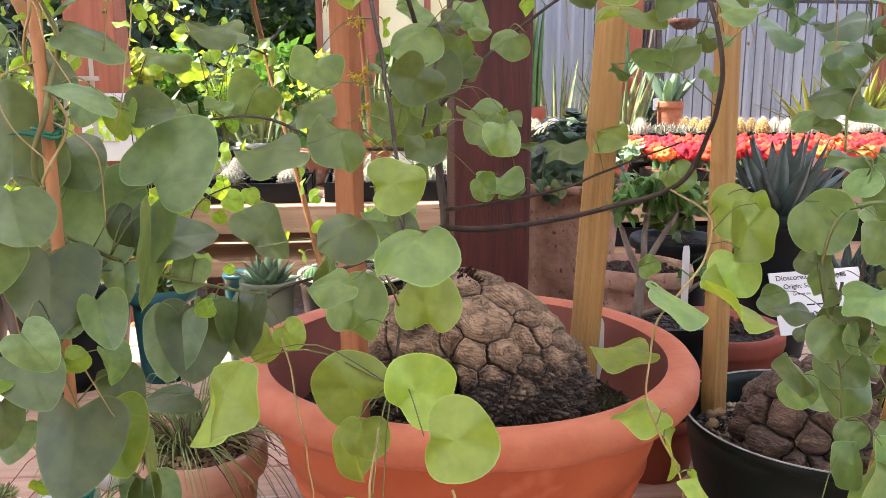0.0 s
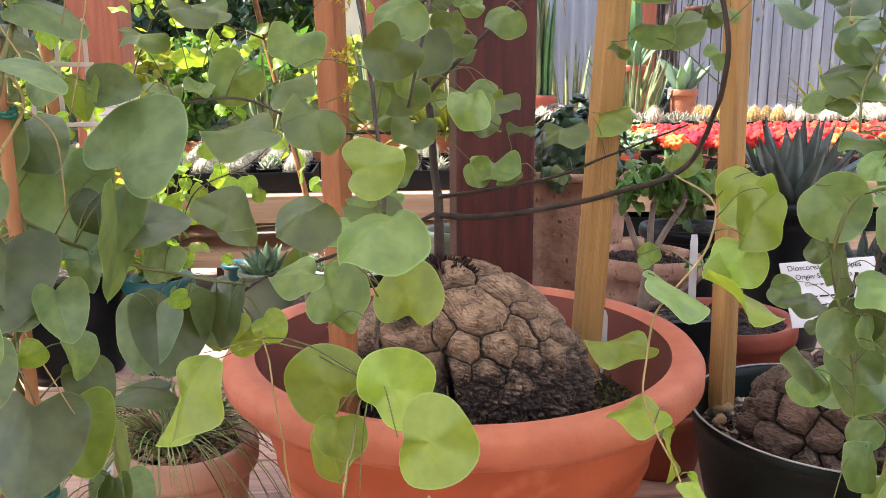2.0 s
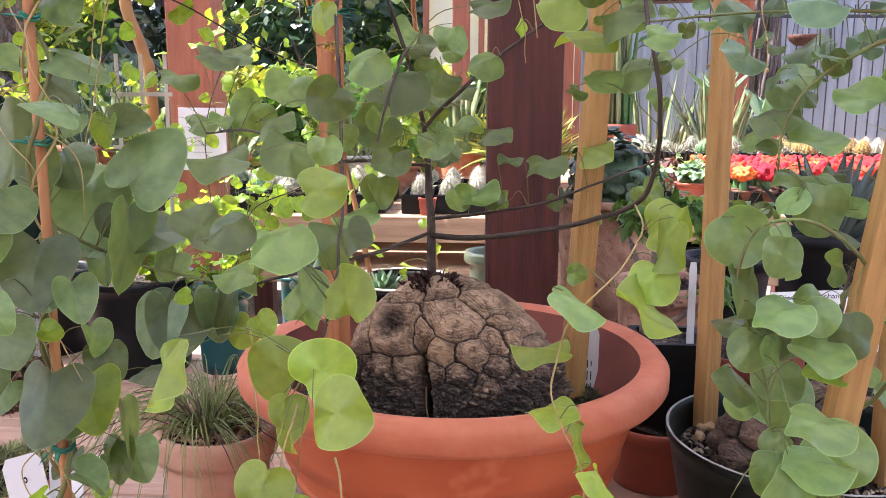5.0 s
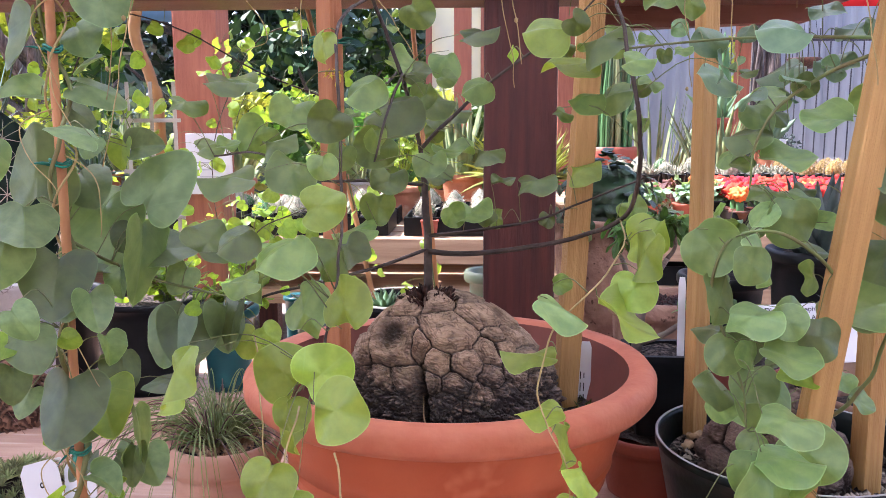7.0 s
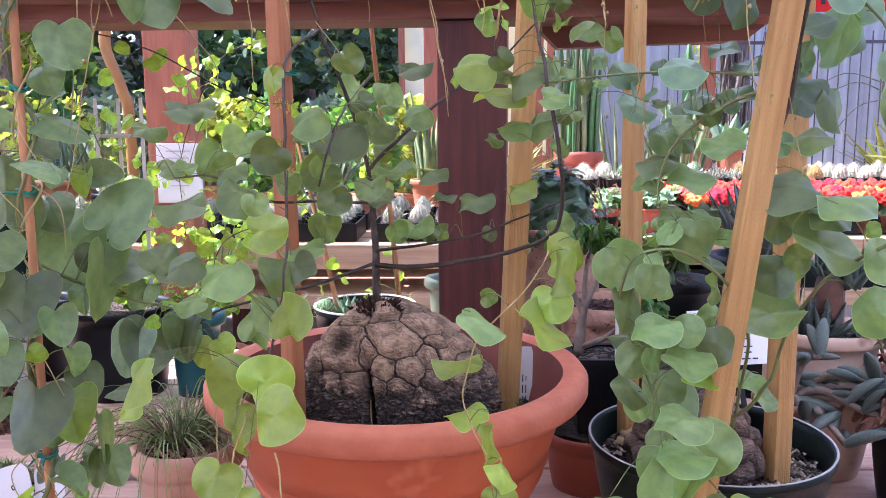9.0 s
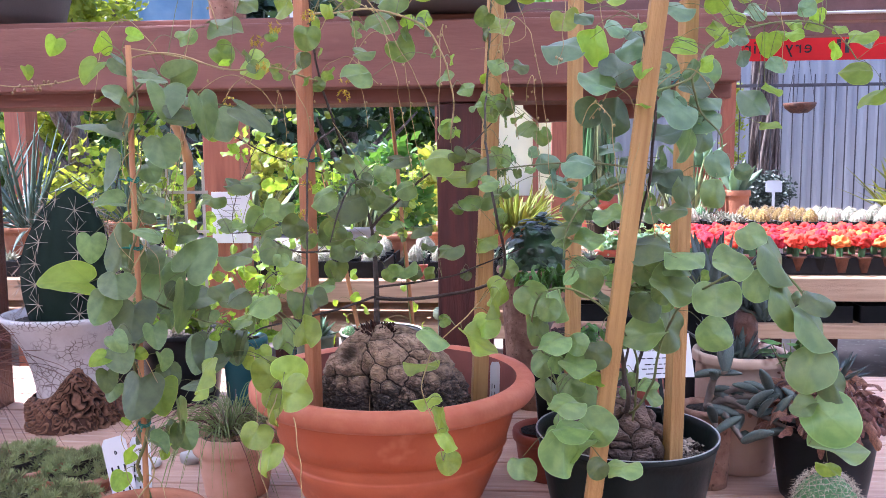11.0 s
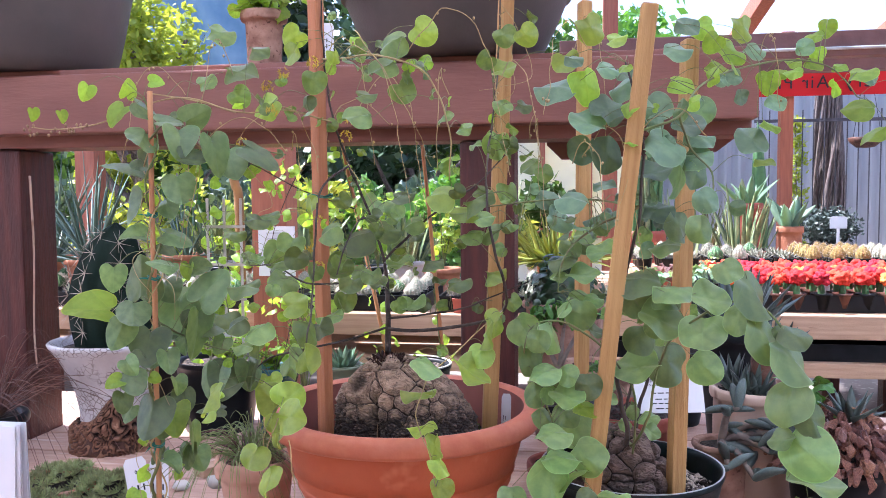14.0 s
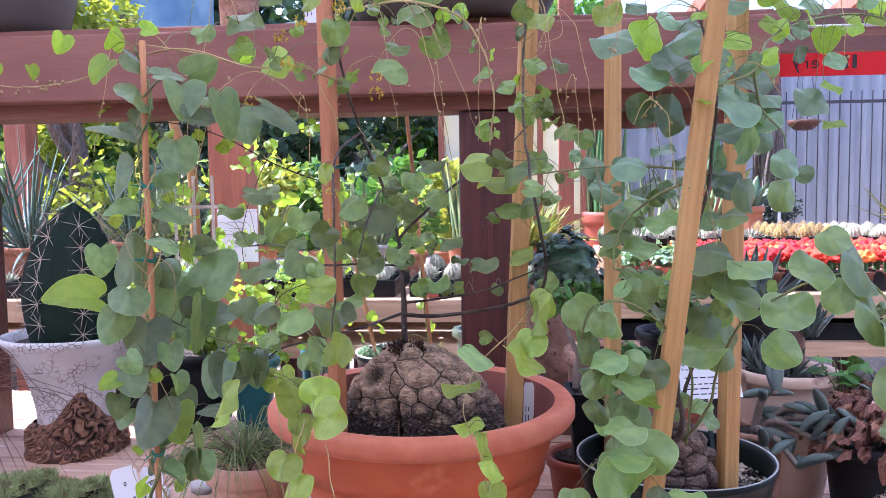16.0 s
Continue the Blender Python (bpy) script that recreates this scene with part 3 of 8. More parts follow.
far_bench("bench_3", 0.44, 4.4, 2.55, 4.36, 0.955, "pale pine nursery bench holding grafted cacti")
far_bench("bench_4", -4.5, 0.4, 4.6, 5.6, 0.75, "low pine bench with leafy pot plants")

# orange-brown posts farther back, roof timbers, milky roof panels
for _k, (_x, _y, _w, _z) in enumerate([(-0.780, 2.55, 0.138, 1.68), (0.0, 4.3, 0.09, 2.9), (1.95, 6.0, 0.092, 2.6), (0.62, 5.2, 0.10, 2.9), (-2.6, 4.2, 0.13, 2.9), (3.9, 6.0, 0.12, 2.9)]):
    p = post("post_%d" % (_k + 3), 0, 0, _w, 0, _z, M_orangepost, "orange-brown painted timber post of the shade house")
    p.matrix_basis = pose(_x, _y, 0)
setting("beam_far", cuboid((6.2, 0.10, 0.17), (3.4, 5.2, 2.27), 0.005), M_beam, "brown roof beam of the shade house", "beam")
setting("beam_front", cuboid((5.0, 0.08, 0.13), (2.8, 4.0, 2.15), 0.005), M_beam, "brown timber beam under the roof panels", "beam")
for _k, (_a, _b) in enumerate([((2.285, 5.10, 2.36), (2.31, 4.0, 2.52)), ((1.40, 5.10, 2.36), (1.42, 4.0, 2.52)), ((3.2, 5.10, 2.36), (3.22, 4.0, 2.52))]):
    _a, _b = Vector(_a), Vector(_b)
    _m = Matrix.Translation((_a + _b) / 2) @ (_b - _a).to_track_quat("Y", "Z").to_matrix().to_4x4()
    setting("rafter_%d" % (_k + 1), cuboid((0.075, (_b - _a).length, 0.11), (0, 0, 0), 0.004), M_orangepost, "brown timber rafter running up from the roof beam", "rafter").matrix_basis = _m
setting("conduit", tube(bmesh.new(), [Vector((0.4, 3.945, 2.122)), Vector((2.6, 3.945, 2.125)), Vector((5.2, 3.945, 2.122))], 0.009, 0.009, 8), M_conduit, "thin grey conduit pipe fixed along the beam", "pipe")
_roof = setting("roof_panel", cuboid((5.6, 3.2, 0.012), (3.4, 6.85, 2.62), 0, rot=Matrix.Rotation(radians(9), 4, "X")), M_polycarb, "milky translucent corrugated roof panel", "roof")
for _x in (1.1, 2.35, 3.6, 4.85):
    part("rafter", cuboid((0.06, 3.2, 0.13), (_x, 6.85, 2.53), 0.004, rot=Matrix.Rotation(radians(9), 4, "X")), M_orangepost, _roof, smooth=False)

# unseen milky roof added over the near bench, above the view, to soften sunlight
setting("roof_near", cuboid((9.0, 4.4, 0.012), (0.0, -0.75, 2.75), 0), M_polycarb, "unseen milky roof panels added above the near bench to soften sunlight", "roof")

# unseen side panel added to keep direct sun off the right-hand pots
setting("roof_near_side", cuboid((5.6, 0.95, 0.012), (1.70, 1.925, 2.75), 0), M_polycarb, "unseen milky roof panel added to keep sun off the right-hand pots", "roof")

# unseen plain wall added behind the walk to cut sky light and bounce warmth
setting("wall_near", cuboid((12.0, 0.12, 2.4), (0.0, -3.6, 1.2), 0.01), M_pine, "unseen pale board wall added behind the camera to bounce light", "wall")

# corrugated wall, fence, far hedge
_c = bmesh.new()
_nw = 260
_lo, _hi = [], []
for _i in range(_nw + 1):
    _x = 1.4 + 9.0 * _i / _nw
    _y = 10.7 + 0.03 * math.sin(_i * 1.26) - 0.15 * (_x - 4)
    _lo.append(_c.verts.new((_x, _y, 0)))
    _hi.append(_c.verts.new((_x, _y, 3.1)))
for _i in range(_nw):
    _c.faces.new((_lo[_i], _lo[_i + 1], _hi[_i + 1], _hi[_i]))
_wall = setting("wall_far", _c, M_metal, "blue-grey corrugated metal fence wall", "wall")
_so = _wall.modifiers.new("thickness", "SOLIDIFY")
_so.thickness = 0.01
_fence = thing("fence", (0, 0, 0), "dark iron bar fence in front of the far wall", "fence", kind="structure")
_me = finish(cuboid((0.012, 0.012, 1.90), (0, 0, 0.95), 0.002), "fence_bar", M_fence, False)
for _i in range(54):
    part("bar", _me, M_fence, _fence, at=pose(2.45 + 0.118 * _i, 9.25, 0.45))
for _z in (0.6, 2.23):
    part("rail", cuboid((6.4, 0.03, 0.035), (5.6, 9.25, _z), 0.003), M_fence, _fence, smooth=False)
_tr = thing("vine_trunk", (0, 0, 0), "thick twisted grey bundle of old vine stems", "trunk")
_r = random.Random(4)
for _i in range(44):
    _a = _r.uniform(0, 6.28)
    _q = _r.uniform(0.06, 0.24)
    _pts = [(3.30 + 0.78 * _q * math.cos(_a + _z * 0.6) * (1.1 - 0.12 * _z) + 0.03 * _r.uniform(-1, 1), 9.55 + 0.6 * _q * math.sin(_a + _z * 0.6), _z) for _z in (0, 0.7, 1.4, 2.1, 2.9)]
    part("stem", tube(bmesh.new(), smooth_path(_pts, 4), 0.024, 0.012, 5), M_trunk, _tr)

_cl = thing("climber", (2.88, 9.32, 0.45), "lime green climber between the fence bars and the wall, brightened in colour for sunlight", "climber")
_b = bmesh.new()
for _k in range(9):
    leafy_mass(_b, (0.03 * math.sin(_k * 2.3), 0, 0.2 + 0.19 * _k), (0.14, 0.05, 0.14), 150, 0.055, 640 + _k, 0.5)
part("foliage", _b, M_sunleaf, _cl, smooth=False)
part("stem", tube(bmesh.new(), [(0, 0, -0.45), (0.02, 0, 0.6), (-0.02, 0, 1.8)], 0.012, 0.005, 6), M_trunk, _cl)

# the hedge and trees that close the view behind
def tree(x, y, h, spread, seed, material, label, leaf=0.16, count=330):
    t = thing("tree", (x, y, 0), label, "tree", "background trees")
    rng = random.Random(seed)
    bm = bmesh.new()
    tube(bm, smooth_path([(0, 0, 0), (0.1, 0, h * 0.3), (-0.05, 0.1, h * 0.6), (0, 0, h * 0.85)]), 0.12, 0.03, 8)
    for i in range(7):
        a = rng.uniform(0, 6.28)
        z = h * rng.uniform(0.3, 0.7)
        tube(bm, smooth_path([(0, 0, z), (spread * 0.4 * math.cos(a), spread * 0.4 * math.sin(a), z + 0.2), (spread * 0.8 * math.cos(a), spread * 0.8 * math.sin(a), z + 0.6)], 4), 0.05, 0.012, 5)
    part("trunk", bm, M_trunk, t)
    bm = bmesh.new()
    for i in range(16):
        a = rng.uniform(0, 6.28)
        rr = spread * rng.uniform(0.1, 0.85)
        leafy_mass(bm, (rr * math.cos(a), rr * math.sin(a), h * rng.uniform(0.25, 0.95)), (spread * 0.45, spread * 0.45, h * 0.16), count, leaf, seed * 50 + i, 0.55)
    part("crown", bm, material, t, smooth=False)
    return t


for _k, (_x, _y, _h, _s) in enumerate([(-4.6, 8.4, 4.2, 1.5), (-2.9, 9.0, 3.9, 1.5), (-1.5, 8.6, 3.6, 1.4), (-0.2, 10.0, 3.4, 1.3), (-6.5, 7.2, 4.4, 1.6), (-3.7, 6.6, 2.6, 1.0), (1.0, 12.5, 4.0, 1.6), (3.4, 13.0, 3.6, 1.6), (6.5, 13.5, 4.0, 1.8)]):
    tree(_x, _y, _h, _s, 11 + _k, M_darkgreen if _k in (0, 1, 2, 4) else M_midgreen, "dense leafy tree behind the nursery benches")
tree(-2.50, 4.6, 2.9, 0.50, 41, M_sunleaf, "slender tree with lime leaves brightened in colour for sunlight", 0.07, 420)
# pale plastic wall of a small propagation house beyond the benches
_gw = setting("wall_far", cuboid((1.30, 0.03, 2.55), (0.27, 7.0, 1.275), 0), M_pale_wall, "pale milky plastic wall panel of a propagation house", "wall")
for _x in (-0.36, 0.10, 0.52, 0.90):
    part("frame_post", cuboid((0.05, 0.05, 2.55), (_x, 6.962, 1.275), 0.004), M_orangepost, _gw, smooth=False)
part("frame_rail", cuboid((1.30, 0.04, 0.06), (0.27, 6.960, 1.05), 0.004), M_orangepost, _gw, smooth=False)
setting("backdrop_hedge", cuboid((22, 0.5, 3.0), (-7, 15.5, 1.5), 0.1), M_darkgreen, "dark hedge closing the far end of the yard", "hedge")
_tp = bmesh.new()
_vs = [[_tp.verts.new((-3.75 + 1.35 * i / 14, 7.0 + 0.09 * math.sin(i * 1.1 + j * 0.6), 2.2 + 2.3 * j / 12)) for j in range(13)] for i in range(15)]
for _i in range(14):
    for _j in range(12):
        _tp.faces.new((_vs[_i][_j], _vs[_i + 1][_j], _vs[_i + 1][_j + 1], _vs[_i][_j + 1]))
_tarp = tagged(new("tarp", finish(_tp, "tarp", M_tarp)), "blue-grey hanging shade tarpaulin beyond the high shelf", "tarp", kind="structure")
_so = _tarp.modifiers.new("thickness", "SOLIDIFY")
_so.thickness = 0.01

# red banner seen from behind: its lettering reads backwards
def lettering(name, text, size, m, material, parent, label="", extrude=0.0006):
    cu = bpy.data.curves.new(name, "FONT")
    cu.body, cu.size, cu.align_x, cu.extrude = text, size, "LEFT", extrude
    tmp = bpy.data.objects.new(name, cu)
    scene.collection.objects.link(tmp)
    bpy.context.view_layer.update()
    me = bpy.data.meshes.new_from_object(tmp.evaluated_get(bpy.context.evaluated_depsgraph_get()))
    bpy.data.objects.remove(tmp)
    me.materials.append(material)
    ob = new(name, me)
    ob.parent = parent
    ob.matrix_basis = m
    if label:
        tagged(ob, label)
    return ob


_ban = thing("banner", (1.60, 5.93, 2.118), "red cloth banner with dark lettering seen from behind", "banner")
part("cloth", cuboid((2.6, 0.01, 0.20), (1.3, 0, 0.10), 0.002), M_banner, _ban, smooth=False)
_x = 0.93
for _c in "ery  Air Pla":
    if _c == " ":
        _x -= 0.045
        continue
    _o = lettering("letter", _c, 0.132, Matrix.Translation((_x, -0.012, 0.055)) @ Matrix.Rotation(radians(90), 4, "X") @ Matrix.Diagonal((-1, 1, 1, 1)), M_ink, _ban)
    _x -= max(v.co.x for v in _o.data.vertices) + 0.014
for _x in (1.12, 1.18):
    part("letter_bar", cuboid((0.03, 0.004, 0.10), (_x, -0.008, 0.10)), M_ink, _ban, smooth=False)

# ---------------------------------------------------------------- pots
def pot(name, place, r_top, r_base, height, material, label, lip=0.012, lip_h=0.025, soil=0.02, soil_mat=None, square=False, group="", wobble=0.0, ridges=(), wall=0.006, segs=48, bulge=0.0, inner_mat=None):
    """A tapered pot with a rolled lip, hollow, filled to a little under the rim."""
    t = thing(name, place, label, "pot", group)
    if square:
        bm = bmesh.new()
        rings = []
        for r, z in [(r_base, 0.0), (r_top, height - lip_h), (r_top + lip, height - lip_h), (r_top + lip, height), (r_top - wall, height), (r_top - wall - 0.004, height - soil - 0.01)]:
            ring = []
            for sx, sy in ((1, 1), (-1, 1), (-1, -1), (1, -1)):
                for k in range(3):
                    c = 0.12 * r
                    a = math.atan2(sy, sx) - math.pi / 4 + k * math.pi / 4
                    ring.append(bm.verts.new((sx * (r - c) + c * math.cos(a), sy * (r - c) + c * math.sin(a), z)))
            rings.append(ring)
        for a, b in zip(rings, rings[1:]):
            for i in range(12):
                bm.faces.new((a[i], a[(i + 1) % 12], b[(i + 1) % 12], b[i]))
        bm.faces.new(list(reversed(rings[0])))
        part("body", bm, material, t, smooth=False)
        r_in = r_top - wall
    else:
        prof = [(r_base * 0.2, 0.0), (r_base, 0.0)]
        for k in range(1, 9):
            f = k / 9
            r = r_base + (r_top - r_base) * (f ** 0.8) + bulge * math.sin(math.pi * f)
            z = (height - lip_h) * f
            prof.append((r, z))
        for zr, dr in ridges:
            prof.append((np.interp(zr, [q[1] for q in prof[1:]], [q[0] for q in prof[1:]]) + dr, zr))
            prof.append((np.interp(zr, [q[1] for q in prof[1:9]], [q[0] for q in prof[1:9]]), zr + 0.006))
        prof = prof[:1] + sorted(prof[1:], key=lambda q: q[1])
        r_soil = min(r_top - wall * 1.8, float(np.interp(height - soil - 0.012, [q[1] for q in prof[1:]], [q[0] for q in prof[1:]])) - wall)
        prof += [(r_top, height - lip_h), (r_top + lip * 0.8, height - lip_h + 0.001), (r_top + lip, height - lip_h * 0.75), (r_top + lip, height - lip_h * 0.3),
                 (r_top + lip * 0.75, height - 0.001), (r_top + lip * 0.3, height), (r_top - wall, height - 0.004), (r_top - wall * 1.4, height - lip_h), (r_soil, height - soil - 0.012)]
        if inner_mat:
            part("inner_wall", lathe(prof[-3:], segs, wobble, seed=len(label)), inner_mat, t, "inside of the wall, darkened in colour for its shade")
            part("rim", lathe(prof[-9:-2], segs, wobble, seed=len(label)), M_bowlrim, t, "dusty scuffed rolled rim, paler in colour for the light on top")
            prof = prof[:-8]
        part("body", lathe(prof, segs, wobble, seed=len(label)), material, t)
        r_in = r_soil + 0.0005
    if soil_mat:
        bm = bmesh.new()
        n, m = 8, 40
        rng = random.Random(len(label))
        rings = []
        for i in range(1, n + 1):
            ring = []
            for k in range(m):
                a = 2 * math.pi * k / m
                r = r_in * i / n
                x, y = r * math.cos(a), r * math.sin(a)
                if square:
                    s = 1 / max(abs(math.cos(a)), abs(math.sin(a)))
                    x, y = x * s, y * s
                ring.append(bm.verts.new((x, y, height - soil + 0.012 * noise.noise(Vector((x * 18 + place[0] * 9, y * 18, 1))))))
            rings.append(ring)
        c = bm.verts.new((0, 0, height - soil))
        for k in range(m):
            bm.faces.new((c, rings[0][k], rings[0][(k + 1) % m]))
        for a, b in zip(rings, rings[1:]):
            for k in range(m):
                bm.faces.new((a[k], b[k], b[(k + 1) % m], a[(k + 1) % m]))
        part("soil", bm, soil_mat, t, "potting mix")
    return t


def grit(place, radius, count, size, seed, label, inner=0.0, material=None):
    """Loose pumice and bark chips lying on a pot's soil."""
    rng = random.Random(seed)
    bm = bmesh.new()
    for _ in range(int(count * 1.8)):
        a, r = rng.uniform(0, 6.283), radius * math.sqrt(rng.uniform(inner, 1))
        s = size * rng.uniform(0.5, 1.3)
        c = Vector((r * math.cos(a), r * math.sin(a), s * 0.3))
        vs = [bm.verts.new(c + Vector((dx * s * rng.uniform(0.5, 1), dy * s * rng.uniform(0.5, 1), dz * s * rng.uniform(0.4, 0.8)))) for dx, dy, dz in ((1, 0, 0), (0, 1, 0), (-1, 0, 0), (0, -1, 0), (0, 0, 1), (0, 0, -1))]
        for i in range(4):
            bm.faces.new((vs[i], vs[(i + 1) % 4], vs[4]))
            bm.faces.new((vs[(i + 1) % 4], vs[i], vs[5]))
    ob = new("grit", finish(bm, "grit", material or M_grit, False))
    ob.matrix_basis = pose(*place)
    return tagged(ob, label, "grit", kind="stuff")


# the large bowl
BOWL = (0.080, 0.878, BENCH)
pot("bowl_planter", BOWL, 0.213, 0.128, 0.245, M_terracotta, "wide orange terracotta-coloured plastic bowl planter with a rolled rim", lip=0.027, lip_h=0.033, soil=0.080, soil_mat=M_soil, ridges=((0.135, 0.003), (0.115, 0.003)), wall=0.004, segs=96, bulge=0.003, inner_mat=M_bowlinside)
grit((0.081, 0.884, BENCH + 0.163), 0.19, 420, 0.0042, 3, "loose bark and pumice chips on the bowl's dark soil", inner=0.3, material=M_darkchips)

# the square-shouldered pot with three stakes
POT_B = (0.466, 0.840, BENCH)
_t = pot("nursery_pot", POT_B, 0.143, 0.108, 0.163, M_greenplastic, "round blackish green nursery pot filled with pale grit", lip=0.003, lip_h=0.010, soil=0.035, soil_mat=M_gravel, wall=0.003, segs=64)
# pale band standing in for the highlight along the rim
part("rim_band", lathe([(0.1435, 0.1632), (0.1458, 0.1632), (0.1462, 0.1640), (0.1445, 0.1645), (0.1432, 0.1638)], 64), M_conduit, _t, "thin pale band for the highlight on the rim")
grit((0.466, 0.840, BENCH + 0.129), 0.13, 520, 0.0055, 5, "pale pumice grit on the soil of the nursery pot", inner=0.05)


def caudex(name, size, plates, crowd, seed, material, depth=0.0052, width=0.0026, cleft=None, pit=None, skew=0.0, nu=520, nv=240, dark_at=0.68, rough=1.0, lump=0.0, scales=1100, tuck=0.12, sink=0.026):
    """A corky tuber: plates (azimuth, elevation, extra reach) parted by narrow grooves and stepped towards their edges;
    crowd small ones below, flaking bark on the lower flanks, whose colour darkens towards the base.
    """
    rng = np.random.default_rng(seed)
    size = np.array(size)
    low_a = np.arange(crowd) * 2.39996 + rng.normal(0, 0.2, crowd)
    low_e = 0.03 + 0.50 * ((np.arange(crowd) + 0.5) / max(1, crowd)) ** 0.9
    az = np.concatenate([[p[0] for p in plates], low_a])
    el = np.concatenate([[p[1] for p in plates], low_e])
    wt = np.concatenate([[p[2] for p in plates], np.full(crowd, -0.002)])
    cen = np.stack([np.cos(el) * np.cos(az), np.cos(el) * np.sin(az), np.sin(el)], -1) * size
    s = np.linspace(-1, 1, nu, endpoint=False)
    u = -np.pi / 2 + np.pi * (s - 0.6 * np.sin(np.pi * s) / np.pi)
    E, U = np.meshgrid(np.linspace(np.pi / 2, 0.0, nv), u, indexing="ij")
    E, U = E.reshape(-1), U.reshape(-1)
    d = np.stack([np.cos(E) * np.cos(U), np.cos(E) * np.sin(U), np.sin(E)], -1)
    base = d * size
    warp = np.array([noise.noise_vector(Vector(q) * 60.0) for q in base]) * 0.0035 + np.array([noise.noise_vector(Vector(q) * 200.0) for q in base]) * 0.0012
    q = base + warp
    f1, f2, near = np.empty(len(q)), np.empty(len(q)), np.empty(len(q), int)
    for k in range(0, len(q), 6000):
        dist = np.linalg.norm(q[k:k + 6000, None, :] - cen[None], axis=-1) - wt
        two = np.partition(dist, 1, axis=1)
        f1[k:k + 6000], f2[k:k + 6000], near[k:k + 6000] = two[:, 0], two[:, 1], np.argmin(dist, axis=1)
    e = (f2 - f1) / 2
    height = d[:, 2]
    grow = np.clip(e / width, 0, 1)
    minor = np.where(near >= len(plates), 0.25, 1.0)
    rise = depth * minor * (grow * grow * (3 - 2 * grow) - 1)
    ragged = np.array([noise.noise(Vector(x) * 140.0) for x in base])
    for at, step in ((0.0036, 0.0016), (0.0054, 0.0016), (0.0074, 0.0015)):
        rise += step * np.clip((e + 0.0012 * ragged - at) / 0.0005, 0, 1)
    flake = np.array([abs(noise.noise(Vector((x[0] * 150, x[1] * 150, x[2] * 270)))) + 0.5 * abs(noise.noise(Vector((x[0] * 330, x[1] * 330, x[2] * 520)))) for x in base])
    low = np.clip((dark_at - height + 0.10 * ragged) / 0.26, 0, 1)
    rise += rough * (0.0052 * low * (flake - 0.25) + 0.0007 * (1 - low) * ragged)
    rise += rng.normal(0, 0.0016, len(cen))[near] * (1 - 0.5 * low)
    # small bark scales: shingled below, hairline cracks above
    k = np.arange(scales)
    sz = (k + 0.5) / scales
    sa = k * 2.39996 + rng.normal(0, 0.25, scales)
    pts = np.stack([np.sqrt(1 - sz ** 2) * np.cos(sa), np.sqrt(1 - sz ** 2) * np.sin(sa), sz], -1) * size
    tree_ = kdtree.KDTree(scales)
    for i, p in enumerate(pts):
        tree_.insert(p, i)
    tree_.balance()
    got = [tree_.find_n(p, 2) for p in q + warp * 0.8]
    own = np.array([g[0][1] for g in got])
    e2 = np.array([(g[1][2] - g[0][2]) / 2 for g in got])
    tilt = rng.normal(0, 1, (scales, 3))
    lean = np.sum((q - pts[own]) * tilt[own], axis=1)
    edge = np.clip(e2 / 0.0016, 0, 1)
    rise += rough * low * (0.0040 * (edge - 0.6) + 0.11 * lean + 0.0010 * rng.normal(0, 1, scales)[own])
    crack = np.clip(1 - e2 / 0.0007, 0, 1) * np.clip(0.5 + 2.5 * ragged, 0, 1) * (1 - low)
    rise -= 0.0011 * crack
    if lump:
        rise += lump * np.array([noise.noise(Vector(x) * 26.0) for x in base])
    hole = np.zeros(len(q))
    if pit:
        pc = np.array([math.cos(pit[1]) * math.cos(pit[0]), math.cos(pit[1]) * math.sin(pit[0]), math.sin(pit[1])]) * size
        r = np.linalg.norm(q - pc, axis=1) / pit[2]
        hole = np.clip(1.25 - r, 0, 1)
        rise -= sink * hole - 0.010 * hole * (flake - 0.3)
        rise += 0.0015 * np.exp(-((r - 1.5) / 0.35) ** 2)
    if cleft is not None:
        da = (U - cleft + np.pi) % (2 * np.pi) - np.pi
        fade = np.clip((0.80 - height) / 0.30, 0, 1)
        rise -= (0.034 * np.exp(-(da / 0.055) ** 2) + 0.013 * np.exp(-(da / 0.30) ** 2)) * fade
    nrm = d / size
    nrm /= np.linalg.norm(nrm, axis=1)[:, None]
    swell = np.interp(height, [0, 0.15, 0.3, 0.5, 0.75, 0.9, 0.97, 1.0], [1.0 - tuck, 0.985, 1.045, 1.09, 1.11, 1.08, 1.10, 1.0])
    co = base * np.stack([swell, swell, np.ones_like(swell)], -1) + nrm * rise[:, None]
    co[:, 0] += skew * height ** 2
    co[:, 2] -= 0.012
    faces = []
    for j in range(nv - 1):
        for i in range(nu):
            a, b = j * nu + i, j * nu + (i + 1) % nu
            faces.append((a, a + nu, b + nu, b))
    me = bpy.data.meshes.new(name)
    me.from_pydata(co.tolist(), [], faces)
    rim = np.clip(1 - e / 0.010, 0, 1)
    band = 0.5 + 0.5 * np.sin(e * 2600 + 2 * ragged)
    # lower flank darkened by height: dark bark plus shade near the soil, in the colour
    dark_tone = np.clip(low * 0.85 + 0.42 * band * np.clip(1 - e / 0.010, 0, 1) + 1.3 * low * (0.32 - flake) + 0.16 * rim + 0.10 * rng.normal(0, 1, len(cen))[near] + 0.75 * hole, 0, 1)
    # plate grooves, pit and cleft are darkened in the colour
    seam = np.clip(1.1 - e / (width * 0.42), 0, 1) * np.where(near >= len(plates), 0.25, 0.95)
    seam = np.maximum(seam, np.maximum(0.55 * crack, 0.6 * low * np.clip(1 - e2 / 0.0011, 0, 1)))
